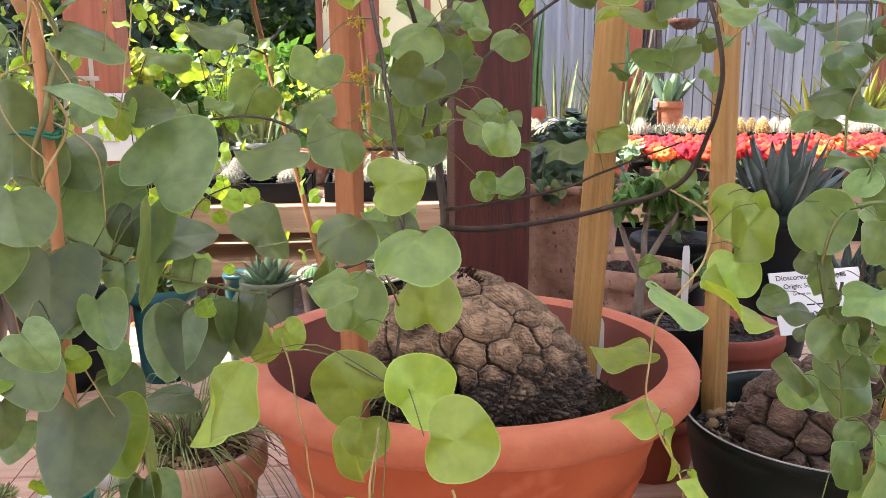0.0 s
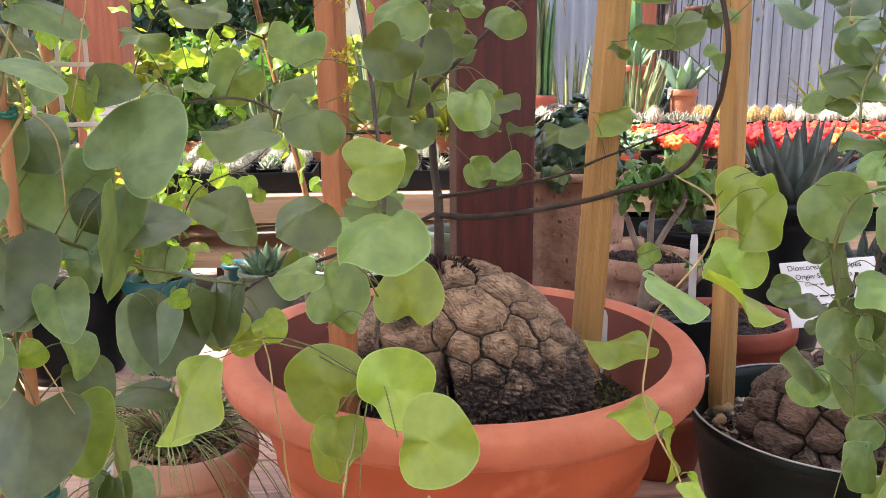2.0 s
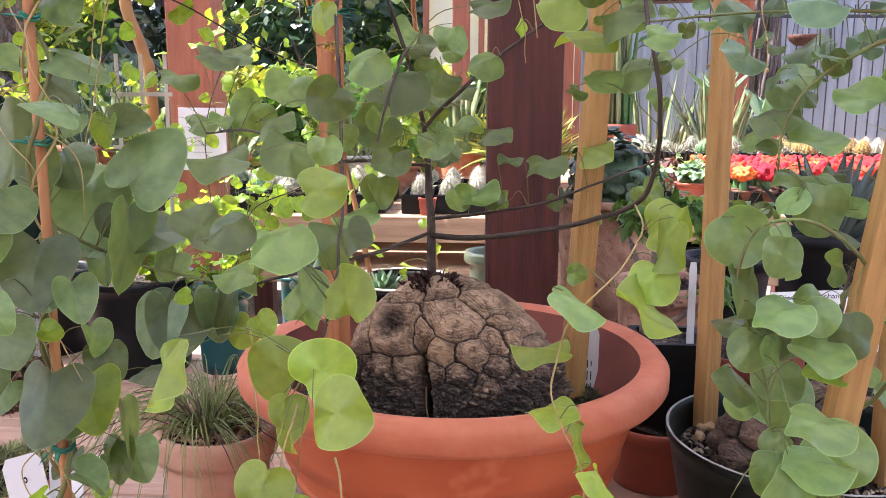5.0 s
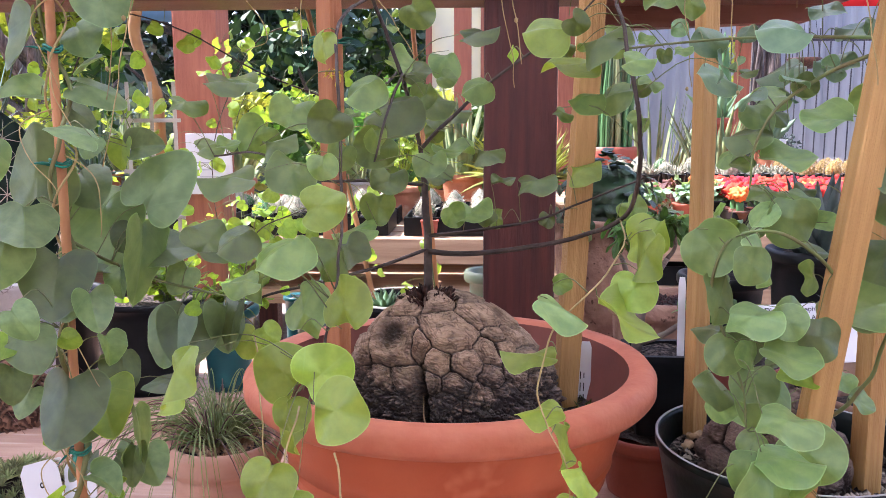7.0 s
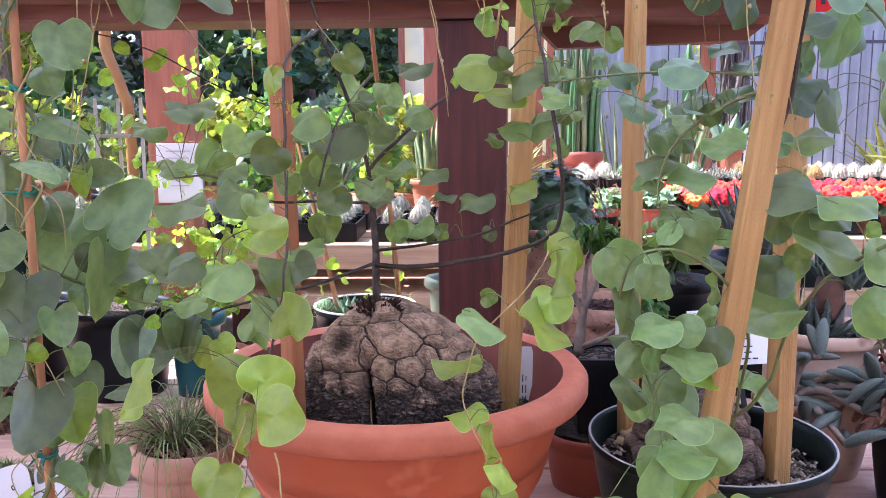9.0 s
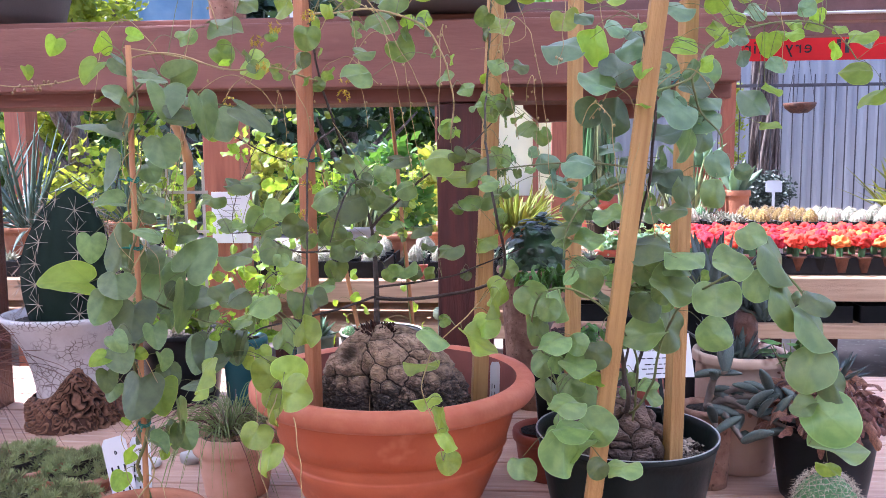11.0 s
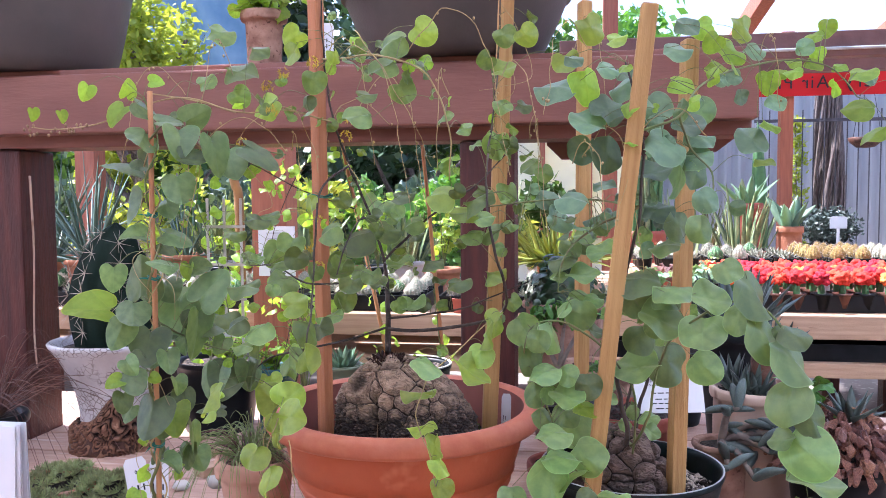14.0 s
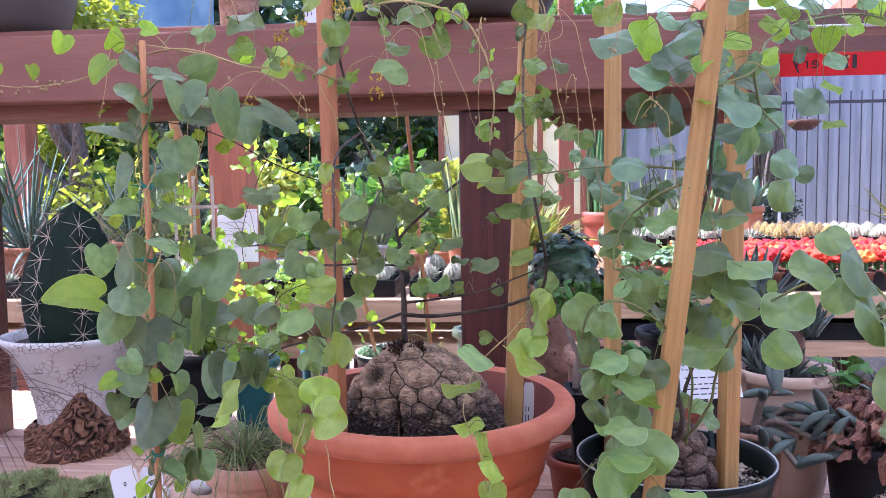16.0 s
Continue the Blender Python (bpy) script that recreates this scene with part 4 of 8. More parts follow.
    for at in (0.0036, 0.0054, 0.0074):
        seam = np.maximum(seam, 0.34 * np.exp(-((e + 0.0012 * ragged - at) / 0.00042) ** 2) * (1 - low) * np.clip(0.75 + 1.4 * ragged, 0, 1))
    seam = np.maximum(seam, 0.55 * np.clip(1.3 * hole, 0, 1))
    if cleft is not None:
        seam = np.maximum(seam, 0.9 * np.exp(-(da / 0.05) ** 2) * fade)
    for key, val in (("dark_tone", dark_tone), ("seam", seam)):
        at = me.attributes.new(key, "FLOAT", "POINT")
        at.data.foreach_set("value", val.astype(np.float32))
    me.polygons.foreach_set("use_smooth", [True] * len(me.polygons))
    me.materials.append(material)
    return me


def plant(name, place, label, category="plant", group=""):
    return thing(name, place, label, category, group)


# elephant-foot vine in the bowl
CX = (0.090, 0.856, BENCH + 0.160)
vine_b = plant("tortoise_vine", CX, "climbing vine rising from a cracked corky tuber in the orange bowl", "vine")
PLATES = [(-2.33, 0.88, 0.013), (-1.48, 1.38, 0.004), (-1.40, 0.99, 0.012), (-0.63, 1.12, 0.008), (0.02, 1.0, 0.004), (-0.45, 0.88, 0.0), (-0.99, 0.81, 0.002),
          (-1.63, 0.77, 0.002), (-1.32, 0.75, 0.003), (-1.86, 0.88, -0.002), (-2.64, 1.28, 0.002), (2.6, 1.25, 0.003), (-2.85, 0.68, 0.003), (2.9, 0.95, 0.006),
          (-2.3, 0.59, 0.0), (-2.05, 0.61, 0.0), (0.17, 0.8, 0.0), (-0.75, 0.81, -0.001), (-0.69, 0.95, 0.0), (-2.68, 0.53, 0.0), (-1.09, 0.65, 0.0), (-0.79, 0.64, 0.0),
          (-0.2, 1.35, 0.002), (1.0, 1.2, 0.004), (1.8, 1.0, 0.006), (0.8, 0.85, 0.003), (2.4, 0.8, 0.004), (1.5, 0.7, 0.003), (-0.5, 0.68, 0.0), (-1.75, 0.62, -0.001), (-1.5, 0.61, 0.0)]
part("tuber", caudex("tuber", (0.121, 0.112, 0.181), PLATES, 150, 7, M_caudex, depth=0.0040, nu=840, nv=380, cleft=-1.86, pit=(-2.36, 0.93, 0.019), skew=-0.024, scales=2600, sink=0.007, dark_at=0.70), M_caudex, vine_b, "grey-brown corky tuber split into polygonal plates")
# dead stubs round the growing point
_b = bmesh.new()
_r = random.Random(2)
for _i in range(130):
    _a = _r.uniform(0, 6.28)
    _f = _r.random() ** 0.5
    _q = Vector((-0.030 + 0.029 * math.cos(_a) * _f, -0.006 + 0.024 * math.sin(_a) * _f, 0.166 - 0.010 * _f * _f))
    blade(_b, _q, (math.cos(_a) * 0.7 * _f, math.sin(_a) * 0.7 * _f, 1.0), _r.uniform(0.008, 0.017), 0.0065, 0.5, _r.uniform(0, 6), 0.3, 3)
tagged(part("dead_stub", _b, M_stub, vine_b, "dark dried stem stubs on the crown"), kind="stuff")

# second tuber in the nursery pot
CX2 = (0.440, 0.822, BENCH + 0.124)
vine_r = plant("round_leaf_vine", CX2, "vine with round grey-green leaves from a knobbly brown tuber", "vine")
_r = random.Random(44)
_pl = [(2.39996 * _k + _r.uniform(-0.35, 0.35), math.asin(min(0.98, max(0.04, 1 - (_k + 0.5) / 44 + _r.uniform(-0.06, 0.06)))), _r.uniform(-0.003, 0.004)) for _k in range(44)]
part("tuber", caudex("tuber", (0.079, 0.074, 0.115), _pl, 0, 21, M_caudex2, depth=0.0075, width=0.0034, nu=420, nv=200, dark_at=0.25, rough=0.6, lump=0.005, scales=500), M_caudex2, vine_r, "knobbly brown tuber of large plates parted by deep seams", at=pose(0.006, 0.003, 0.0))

# pot hidden under the left-hand vine
pot("clay_pot", (-0.235, 0.575, BENCH), 0.085, 0.062, 0.12, M_clay, "small clay pot that holds the arrow-leaved vine", soil=0.015, soil_mat=M_soil)
vine_l = plant("arrow_leaf_vine", (-0.225, 0.585, BENCH + 0.10), "vine with dark waxy arrow-shaped leaves climbing a thin dowel", "vine")


# ---------------------------------------------------------------- stakes and ties
def stake(foot, head, w, d, material, label, turn=0.0, round_=False):
    a, b = Vector(foot), Vector(head)
    t = thing("stake", (0, 0, 0), label, "stake", "plant stakes")
    t.matrix_basis = Matrix.Translation(a) @ (b - a).to_track_quat("Z", "Y").to_matrix().to_4x4() @ Matrix.Rotation(radians(turn), 4, "Z")
    ln = (b - a).length
    if round_:
        part("dowel", tube(bmesh.new(), [(0.0006 * math.sin(k), 0.0006 * math.cos(k * 1.7), ln * k / 10) for k in range(11)], w / 2, w / 2 * 0.95, 10), material, t)
    else:
        part("shaft", cuboid((w, d, ln), (0, 0, ln / 2), 0.0016), material, t, smooth=False)
        part("sawn_end", cuboid((w - 0.004, d - 0.004, 0.0016), (0, 0, ln + 0.0004), 0), M_pine, t, "pale sawn end grain", False)
    return t


def on_line(a, b, z):
    f = (z - a[2]) / (b[2] - a[2])
    return tuple(a[i] + (b[i] - a[i]) * f for i in range(3))


S1 = ((-0.037, 0.798, 0.95), (-0.041, 0.795, 1.5))
S5 = ((0.223, 0.936, 0.95), (0.248, 0.923, 1.5))
S0 = ((-0.223, 0.581, 0.95), (-0.221, 0.583, 1.5))
S2 = ((0.386, 0.937, 0.95), (0.390, 0.976, 1.5))
S3 = ((0.397, 0.634, 0.95), (0.456, 0.606, 1.5))
S4 = ((0.532, 0.794, 0.95), (0.550, 0.842, 1.5))
stake(on_line(*S1, 0.92), on_line(*S1, 1.86), 0.0205, 0.018, M_stake2, "square orange cedar stake in the bowl", 20)
stake(on_line(*S5, 0.92), on_line(*S5, 1.90), 0.026, 0.026, M_stake, "square yellow pine stake in the bowl", 38)
stake(on_line(*S0, 0.86), on_line(*S0, 1.528), 0.0082, 0.0082, M_bamboo, "thin round dowel holding up the arrow-leaved vine", 0, True)
stake(on_line(*S2, 0.885), on_line(*S2, 1.72), 0.021, 0.021, M_stake, "square yellow pine stake in the nursery pot", 30)
stake(on_line(*S3, BENCH), on_line(*S3, 1.622), 0.022, 0.022, M_stake, "leaning square yellow pine stake before the nursery pot", 25)
stake(on_line(*S4, 0.885), on_line(*S4, 1.62), 0.023, 0.023, M_stake, "square yellow pine stake in the nursery pot", 40)
stake((0.026, 1.74, 0.775), (-0.038, 1.70, 1.56), 0.011, 0.011, M_bamboo, "thin brown dowel behind the bowl", 0, True)
stake((-0.07, 1.57, 0.775), (-0.29, 1.64, 1.75), 0.011, 0.011, M_bamboo, "thin brown leaning dowel behind the bowl", 0, True)


def tie(at, r, label, tails=2, seed=0):
    rng = random.Random(seed)
    t = thing("plant_tie", at, label, "tie", "green ties")
    bm = bmesh.new()
    for k in range(2):
        pts = [(r * 1.15 * math.cos(a), r * 1.15 * math.sin(a), 0.0025 * k + 0.002 * math.sin(a * 2)) for a in np.linspace(0, 6.3, 15)]
        tube(bm, pts, 0.0011, 0.0011, 5)
    part("loop", bm, M_tie, t)
    for k in range(tails):
        a = rng.uniform(-2.4, -0.7)
        bm = bmesh.new()
        blade(bm, (r * math.cos(a), r * math.sin(a), 0), (math.cos(a), math.sin(a) * 0.6, rng.uniform(-1.2, 0.8)), 0.016 if r < 0.01 else 0.028, 0.0045, 0.8, rng.uniform(0, 3), 0.08, 4)
        part("tail", bm, M_tie, t)
    return t


tie(on_line(*S0, 1.352), 0.006, "green plastic tie round the thin dowel", 1, 1)
tie(on_line(*S0, 1.262), 0.007, "green plastic tie round the thin dowel", 2, 2)
tie(on_line(*S0, 1.02), 0.008, "green plastic tie round the thin dowel", 2, 3)
tie(on_line(*S1, 1.378), 0.018, "long-tailed green tie round the cedar stake", 4, 4)
tie(on_line(*S4, 1.50), 0.018, "green tie tape bundled round the pine stake", 5, 5)

# ---------------------------------------------------------------- foliage of the three vines
LEAVES_L = [arrow_leaf("leaf", M_leafL, (0.15, -0.25, 0.4, -0.15, 0.5, -0.35)[s], (0.2, 0.4, -0.2)[s % 3], (0.0, 0.12, -0.1)[s % 3], s) for s in range(6)]
LEAVES_B = [leaf_mesh("leaf", M_leafB, (-0.03, 0.03, -0.05, 0.05, 0.0)[s], (0.50, 0.44, 0.56, 0.4, 0.5)[s], (0.08, 0.25, 0.4, -0.18, 0.2)[s], 0.09, (0.1, 0.3, 0.4, -0.2, 0.2)[s], 0.05, s) for s in range(5)]
LEAVES_D = [leaf_mesh("leaf", M_leafD, (-0.02, 0.04, 0.0, 0.07, 0.01)[s], (0.50, 0.44, 0.56, 0.4, 0.5)[s], (0.10, 0.28, 0.45, -0.2, 0.22)[s], 0.09, (0.1, 0.3, 0.4, -0.2, 0.2)[s], 0.05, s) for s in range(5)]
LEAVES_R = [leaf_mesh("leaf", M_leafR, (-0.02, 0.02, -0.03, 0.04, 0.0)[s], (0.20, 0.28, 0.12, 0.24, 0.18)[s], (0.06, 0.2, 0.35, -0.18, 0.28)[s], 0.07, (0.1, 0.3, 0.4, -0.15, 0.2)[s], 0.0, s) for s in range(5)]
LEAVES_G = [leaf_mesh("leaf", M_leafG, (-0.02, 0.02, -0.03, 0.04, 0.0)[s], (0.20, 0.28, 0.12, 0.24, 0.18)[s], (0.06, 0.2, 0.35, -0.18, 0.28)[s], 0.07, (0.1, 0.3, 0.4, -0.15, 0.2)[s], 0.0, s) for s in range(5)]
LEAVES_Y = [leaf_mesh("leaf", M_leafY, 0.12, 0.35, 0.22, 0.07, 0.15, 0.06, s) for s in range(3)]
LEAVES_LY = [arrow_leaf("leaf", M_leafY, 0.3, 0.2, 0.1, 9)]
LEAVES_P = [leaf_mesh("leaf", M_leafR, 0.05, 0.3, 0.3, 0.04, 0.2, 0.0, 3)]


class Vine:
    """Leaves hung from a set of stems; stalks join each leaf to the nearest stem."""

    def __init__(self, owner, origin, meshes, seed):
        self.owner, self.origin, self.meshes = owner, Vector(origin), meshes
        self.rng = random.Random(seed)
        self.nodes = []

    def stem(self, pts, r0, r1, material, name="stem", label="", steps=8, sides=7):
        path = smooth_path(pts, steps)
        wob = [q + Vector((noise.noise(q * 30), noise.noise(q * 30 + Vector((9, 1, 2))), 0)) * 0.0025 for q in path]
        self.nodes += wob
        bm = tube(bmesh.new(), [q - self.origin for q in wob], r0, r1, sides)
        part(name, bm, material, self.owner, label)
        return wob

    def leaf(self, x, y, z, size, roll, asp, meshes=None, stalk=True):
        rng = self.rng
        pitch = math.acos(min(1.0, asp)) if asp < 1 else 0.0
        pitch += rng.uniform(-0.35, 0.60)
        long = max(1.0, asp)
        m = (Matrix.Translation((x, y, z)) @ Matrix.Rotation(rng.uniform(-1.0, 1.0) * (1.25 if size < 0.045 else 0.85), 4, "Z") @ Matrix.Rotation(radians(-roll + rng.uniform(-8, 8)), 4, "Y")
             @ Matrix.Rotation(math.pi / 2 - pitch, 4, "X") @ Matrix.Diagonal((size, size * long, size, 1)) @ Matrix.Translation((0, 0.44, 0)))
        kind = meshes or self.meshes
        if size < 0.05 and meshes is None and z > 1.2 and rng.random() < 0.15:
            kind = LEAVES_Y
        self.hang(rng.choice(kind), m, size, stalk)

    def hang(self, mesh, m, size, stalk=True):
        """One leaf at the pose m, with a stalk to the nearest stem."""
        ob = part("leaf", mesh, None, self.owner, at=Matrix.Translation(-self.origin) @ m)
        back = m.inverted()
        if stalk and self.nodes:
            foot = m @ Vector((0, -0.05, 0))
            best = min(self.nodes, key=lambda q: (q - foot).length + 0.25 * max(0, q.z - foot.z - 0.02))
            if (best - foot).length < 0.14:
                mid = (best + foot) / 2 + Vector((0, 0, 0.18 * (best - foot).length))
                part("leaf_stalk", tube(bmesh.new(), [back @ q for q in smooth_path([best, mid, foot], 4)], 0.0006 / size, 0.0004 / size, 4), M_greenstem, ob)

    def place_rows(self, rows, meshes=None):
        for x, y, z, size, rx, ry, rz in rows:
            m = pose(x, y, z, rx, ry, rz) @ Matrix.Diagonal((size, size, size, 1)) @ Matrix.Translation((0, 0.44, 0))
            self.hang(self.rng.choice(meshes or self.meshes), m, size)

    def scatter(self, count, spread, size, meshes=None, zmin=0.0, zmax=9.0, forward=0.0):
        """Smaller leaves along the stems."""
        nodes = [q for q in self.nodes if zmin <= q.z <= zmax]
        for _ in range(count):
            q = self.rng.choice(nodes)
            a = self.rng.uniform(0, 6.283)
            o = Vector((spread * math.cos(a) * self.rng.random(), spread * math.sin(a) * self.rng.random() - forward, self.rng.uniform(-0.4, 0.4) * spread))
            s = size * self.rng.uniform(0.55, 1.25)
            self.leaf(*(q + o), s, self.rng.uniform(-100, 100), self.rng.uniform(0.45, 1.05), meshes)

    def tendril(self, pts, r=0.0011, material=None, name="tendril"):
        path = smooth_path(pts, 9)
        wob = [q + Vector((noise.noise(q * 32), noise.noise(q * 32 + Vector((3, 1, 2))), noise.noise(q * 32 + Vector((5, 8, 2))))) * 0.005 for q in path]
        r *= 0.75
        part(name, tube(bmesh.new(), [q - self.origin for q in wob], r, r * 0.6, 5), material or M_twig, self.owner)
        return wob


# (x, y, z, width, three turns in degrees) of the leaves that can be told apart
LEFT_A = [
    (-0.185, 0.634, 0.987, 0.038, 45, -20, 28), (-0.202, 0.58, 0.993, 0.033, 42, -13, 98), (-0.192, 0.615, 0.995, 0.038, 73, -6, -23), (-0.23, 0.603, 0.996, 0.03, 44, 0, -32),
    (-0.187, 0.622, 1.021, 0.052, 79, 19, 97), (-0.199, 0.615, 1.048, 0.025, 76, 15, 66), (-0.213, 0.584, 1.049, 0.039, 46, 14, 24), (-0.182, 0.675, 1.05, 0.041, 0, 13, -65),
    (-0.207, 0.536, 1.074, 0.058, 65, 0, -8), (-0.246, 0.547, 1.075, 0.026, 55, 9, -5), (-0.196, 0.617, 1.077, 0.038, 74, 3, 54), (-0.176, 0.676, 1.096, 0.054, 64, 3, -16),
    (-0.242, 0.527, 1.096, 0.03, 78, 6, 47), (-0.157, 0.712, 1.097, 0.049, 83, 9, 75),
]
LEFT_B = [
    (-0.159, 0.677, 1.099, 0.062, 57, 9, 18), (-0.127, 0.696, 1.102, 0.049, 83, -1, 55), (-0.203, 0.607, 1.103, 0.028, 78, -2, 71), (-0.118, 0.684, 1.109, 0.05, 71, -7, -48),
    (-0.223, 0.527, 1.119, 0.03, 43, -16, 32), (-0.216, 0.509, 1.13, 0.04, 41, -14, 36), (-0.19, 0.556, 1.148, 0.034, 70, -2, 45), (-0.213, 0.554, 1.152, 0.031, 47, -26, 24),
    (-0.193, 0.461, 1.161, 0.026, 70, -33, 33), (-0.188, 0.603, 1.162, 0.026, 78, -2, -8), (-0.22, 0.558, 1.17, 0.059, 53, 9, 25), (-0.219, 0.6, 1.173, 0.042, 19, -15, 104),
    (-0.171, 0.608, 1.181, 0.072, 95, 8, 86), (-0.162, 0.645, 1.184, 0.053, -5, -31, 114),
]
LEFT_C = [
    (-0.167, 0.667, 1.186, 0.044, 15, -20, 99), (-0.241, 0.519, 1.192, 0.041, 79, 23, 14), (-0.186, 0.621, 1.195, 0.033, 79, -2, -21), (-0.208, 0.63, 1.203, 0.068, 57, -11, 18),
    (-0.24, 0.683, 1.211, 0.075, 45, 0, 32), (-0.223, 0.526, 1.22, 0.047, 39, -1, 26), (-0.217, 0.615, 1.245, 0.044, 40, -20, 32), (-0.152, 0.614, 1.246, 0.062, -58, -29, 163),
    (-0.247, 0.592, 1.259, 0.064, -87, -3, 176), (-0.284, 0.581, 1.263, 0.038, 85, 3, 39), (-0.165, 0.614, 1.276, 0.029, -16, -58, 129), (-0.199, 0.588, 1.277, 0.02, 67, 22, 20),
    (-0.179, 0.522, 1.288, 0.034, -17, 22, -68), (-0.232, 0.64, 1.303, 0.029, 51, -41, 82),
]
LEFT_D = [
    (-0.282, 0.638, 1.32, 0.04, 2, 39, -59), (-0.195, 0.6, 1.323, 0.043, 23, -26, 106), (-0.254, 0.605, 1.363, 0.052, 69, 11, -51), (-0.207, 0.602, 1.367, 0.038, 48, -29, 20),
    (-0.18, 0.583, 1.391, 0.048, 64, -11, 21), (-0.26, 0.585, 1.427, 0.063, -9, 21, -63), (-0.098, 0.577, 1.427, 0.051, 53, -16, 26), (-0.136, 0.537, 1.428, 0.04, 4, -47, 118),
    (-0.109, 0.549, 1.436, 0.057, 82, -8, 75), (-0.052, 0.566, 1.436, 0.056, 38, -29, 95), (-0.155, 0.539, 1.454, 0.048, 62, 6, 35), (-0.225, 0.567, 1.46, 0.05, 32, 27, 30),
    (-0.178, 0.553, 1.481, 0.036, 4, -30, 119), (-0.14, 0.556, 1.488, 0.04, -111, -58, -143),
]
LEFT_E = [
    (-0.228, 0.585, 1.503, 0.039, 43, -38, 97),
]
BOWL_BRIGHT_A = [
    (-0.025, 0.505, 1.005, 0.052, 61, -8, -49), (0.187, 0.567, 1.039, 0.045, 77, 17, 68), (-0.037, 0.57, 1.049, 0.052, 82, -18, -53), (-0.029, 0.465, 1.049, 0.041, 56, 14, -7),
    (0.169, 0.578, 1.063, 0.045, 4, 3, -89), (-0.03, 0.533, 1.073, 0.034, 73, -8, -16), (-0.111, 0.707, 1.082, 0.035, 71, 50, -1), (-0.13, 0.568, 1.084, 0.057, 61, -15, -65),
    (-0.088, 0.693, 1.094, 0.028, 69, -38, 20), (-0.037, 0.551, 1.1, 0.051, -74, 38, -163), (0.022, 0.459, 1.102, 0.049, -1, -67, 67), (0.161, 0.598, 1.104, 0.054, 1, 0, -93),
    (-0.112, 0.52, 1.11, 0.058, 59, -8, -56), (0.004, 0.505, 1.114, 0.046, -59, -49, 172),
]
BOWL_BRIGHT_B = [
    (0.232, 0.587, 1.138, 0.066, 38, 1, 68), (0.012, 0.555, 1.154, 0.048, -74, 3, 150), (0.244, 0.604, 1.158, 0.041, 66, 14, -21), (0.253, 0.61, 1.188, 0.051, 75, 5, -75),
    (0.264, 0.643, 1.196, 0.049, 72, 7, -57), (-0.006, 0.562, 1.231, 0.041, -14, -59, 109), (0.236, 0.905, 1.243, 0.048, -10, -39, 85), (0.207, 0.749, 1.351, 0.068, -3, 15, -97),
    (-0.033, 0.724, 1.368, 0.037, 89, 11, -47), (0.179, 0.707, 1.38, 0.054, -6, 43, -95), (0.263, 0.779, 1.572, 0.044, -8, -45, 95), (0.038, 0.629, 1.576, 0.027, 92, -22, 59),
    (-0.02, 0.621, 1.581, 0.038, 83, 14, -39), (0.359, 0.793, 1.583, 0.043, 69, -8, 2),
]
BOWL_BRIGHT_C = [
    (-0.023, 0.632, 1.606, 0.038, 116, 44, 32), (0.155, 0.683, 1.617, 0.045, 97, -61, 2), (0.437, 0.82, 1.622, 0.037, -5, -46, 86), (0.3, 0.771, 1.624, 0.039, 96, -49, -6),
    (0.398, 0.753, 1.627, 0.051, 84, -32, 31), (0.627, 0.808, 1.63, 0.046, 83, -15, 38),
]
BOWL_DARK_A = [
    (-0.035, 0.62, 1.134, 0.052, -73, -6, 145), (-0.047, 0.536, 1.177, 0.037, 97, 12, 77), (-0.003, 0.667, 1.181, 0.041, 47, -29, 6), (-0.004, 0.621, 1.184, 0.049, 76, 0, 63),
    (-0.043, 0.475, 1.187, 0.029, 8, 22, -69), (-0.004, 0.729, 1.191, 0.051, 14, 17, -77), (0.121, 0.853, 1.196, 0.033, 12, 34, -69), (0.106, 0.826, 1.197, 0.047, 31, -2, 0),
    (0.087, 0.813, 1.198, 0.029, 89, -32, 15), (-0.085, 0.532, 1.208, 0.042, -36, -35, -172), (-0.031, 0.508, 1.209, 0.036, -8, 11, -75), (0.015, 0.747, 1.212, 0.038, 91, 2, 22),
    (-0.003, 0.425, 1.219, 0.045, 24, 14, -54), (-0.035, 0.439, 1.223, 0.033, 27, 28, -53),
]
BOWL_DARK_B = [
    (0.141, 0.895, 1.227, 0.033, -5, -13, 93), (0.177, 0.866, 1.231, 0.05, -8, -25, 88), (0.026, 0.736, 1.238, 0.037, 50, 12, 7), (0.08, 0.702, 1.244, 0.031, -6, 30, -98),
    (-0.082, 0.578, 1.252, 0.051, 6, 19, -73), (-0.041, 0.62, 1.254, 0.046, 50, 34, 15), (0.07, 0.696, 1.256, 0.032, 56, -4, -2), (0.124, 0.917, 1.263, 0.045, -4, -26, 95),
    (0.09, 0.825, 1.264, 0.051, 4, 14, -88), (-0.007, 0.659, 1.267, 0.029, 87, 21, -8), (-0.213, 0.914, 1.27, 0.041, -9, -36, 117), (0.033, 0.38, 1.271, 0.018, 72, 2, 12),
    (0.016, 0.718, 1.272, 0.043, 91, 41, 8), (-0.154, 0.8, 1.272, 0.029, -1, -25, 102),
]
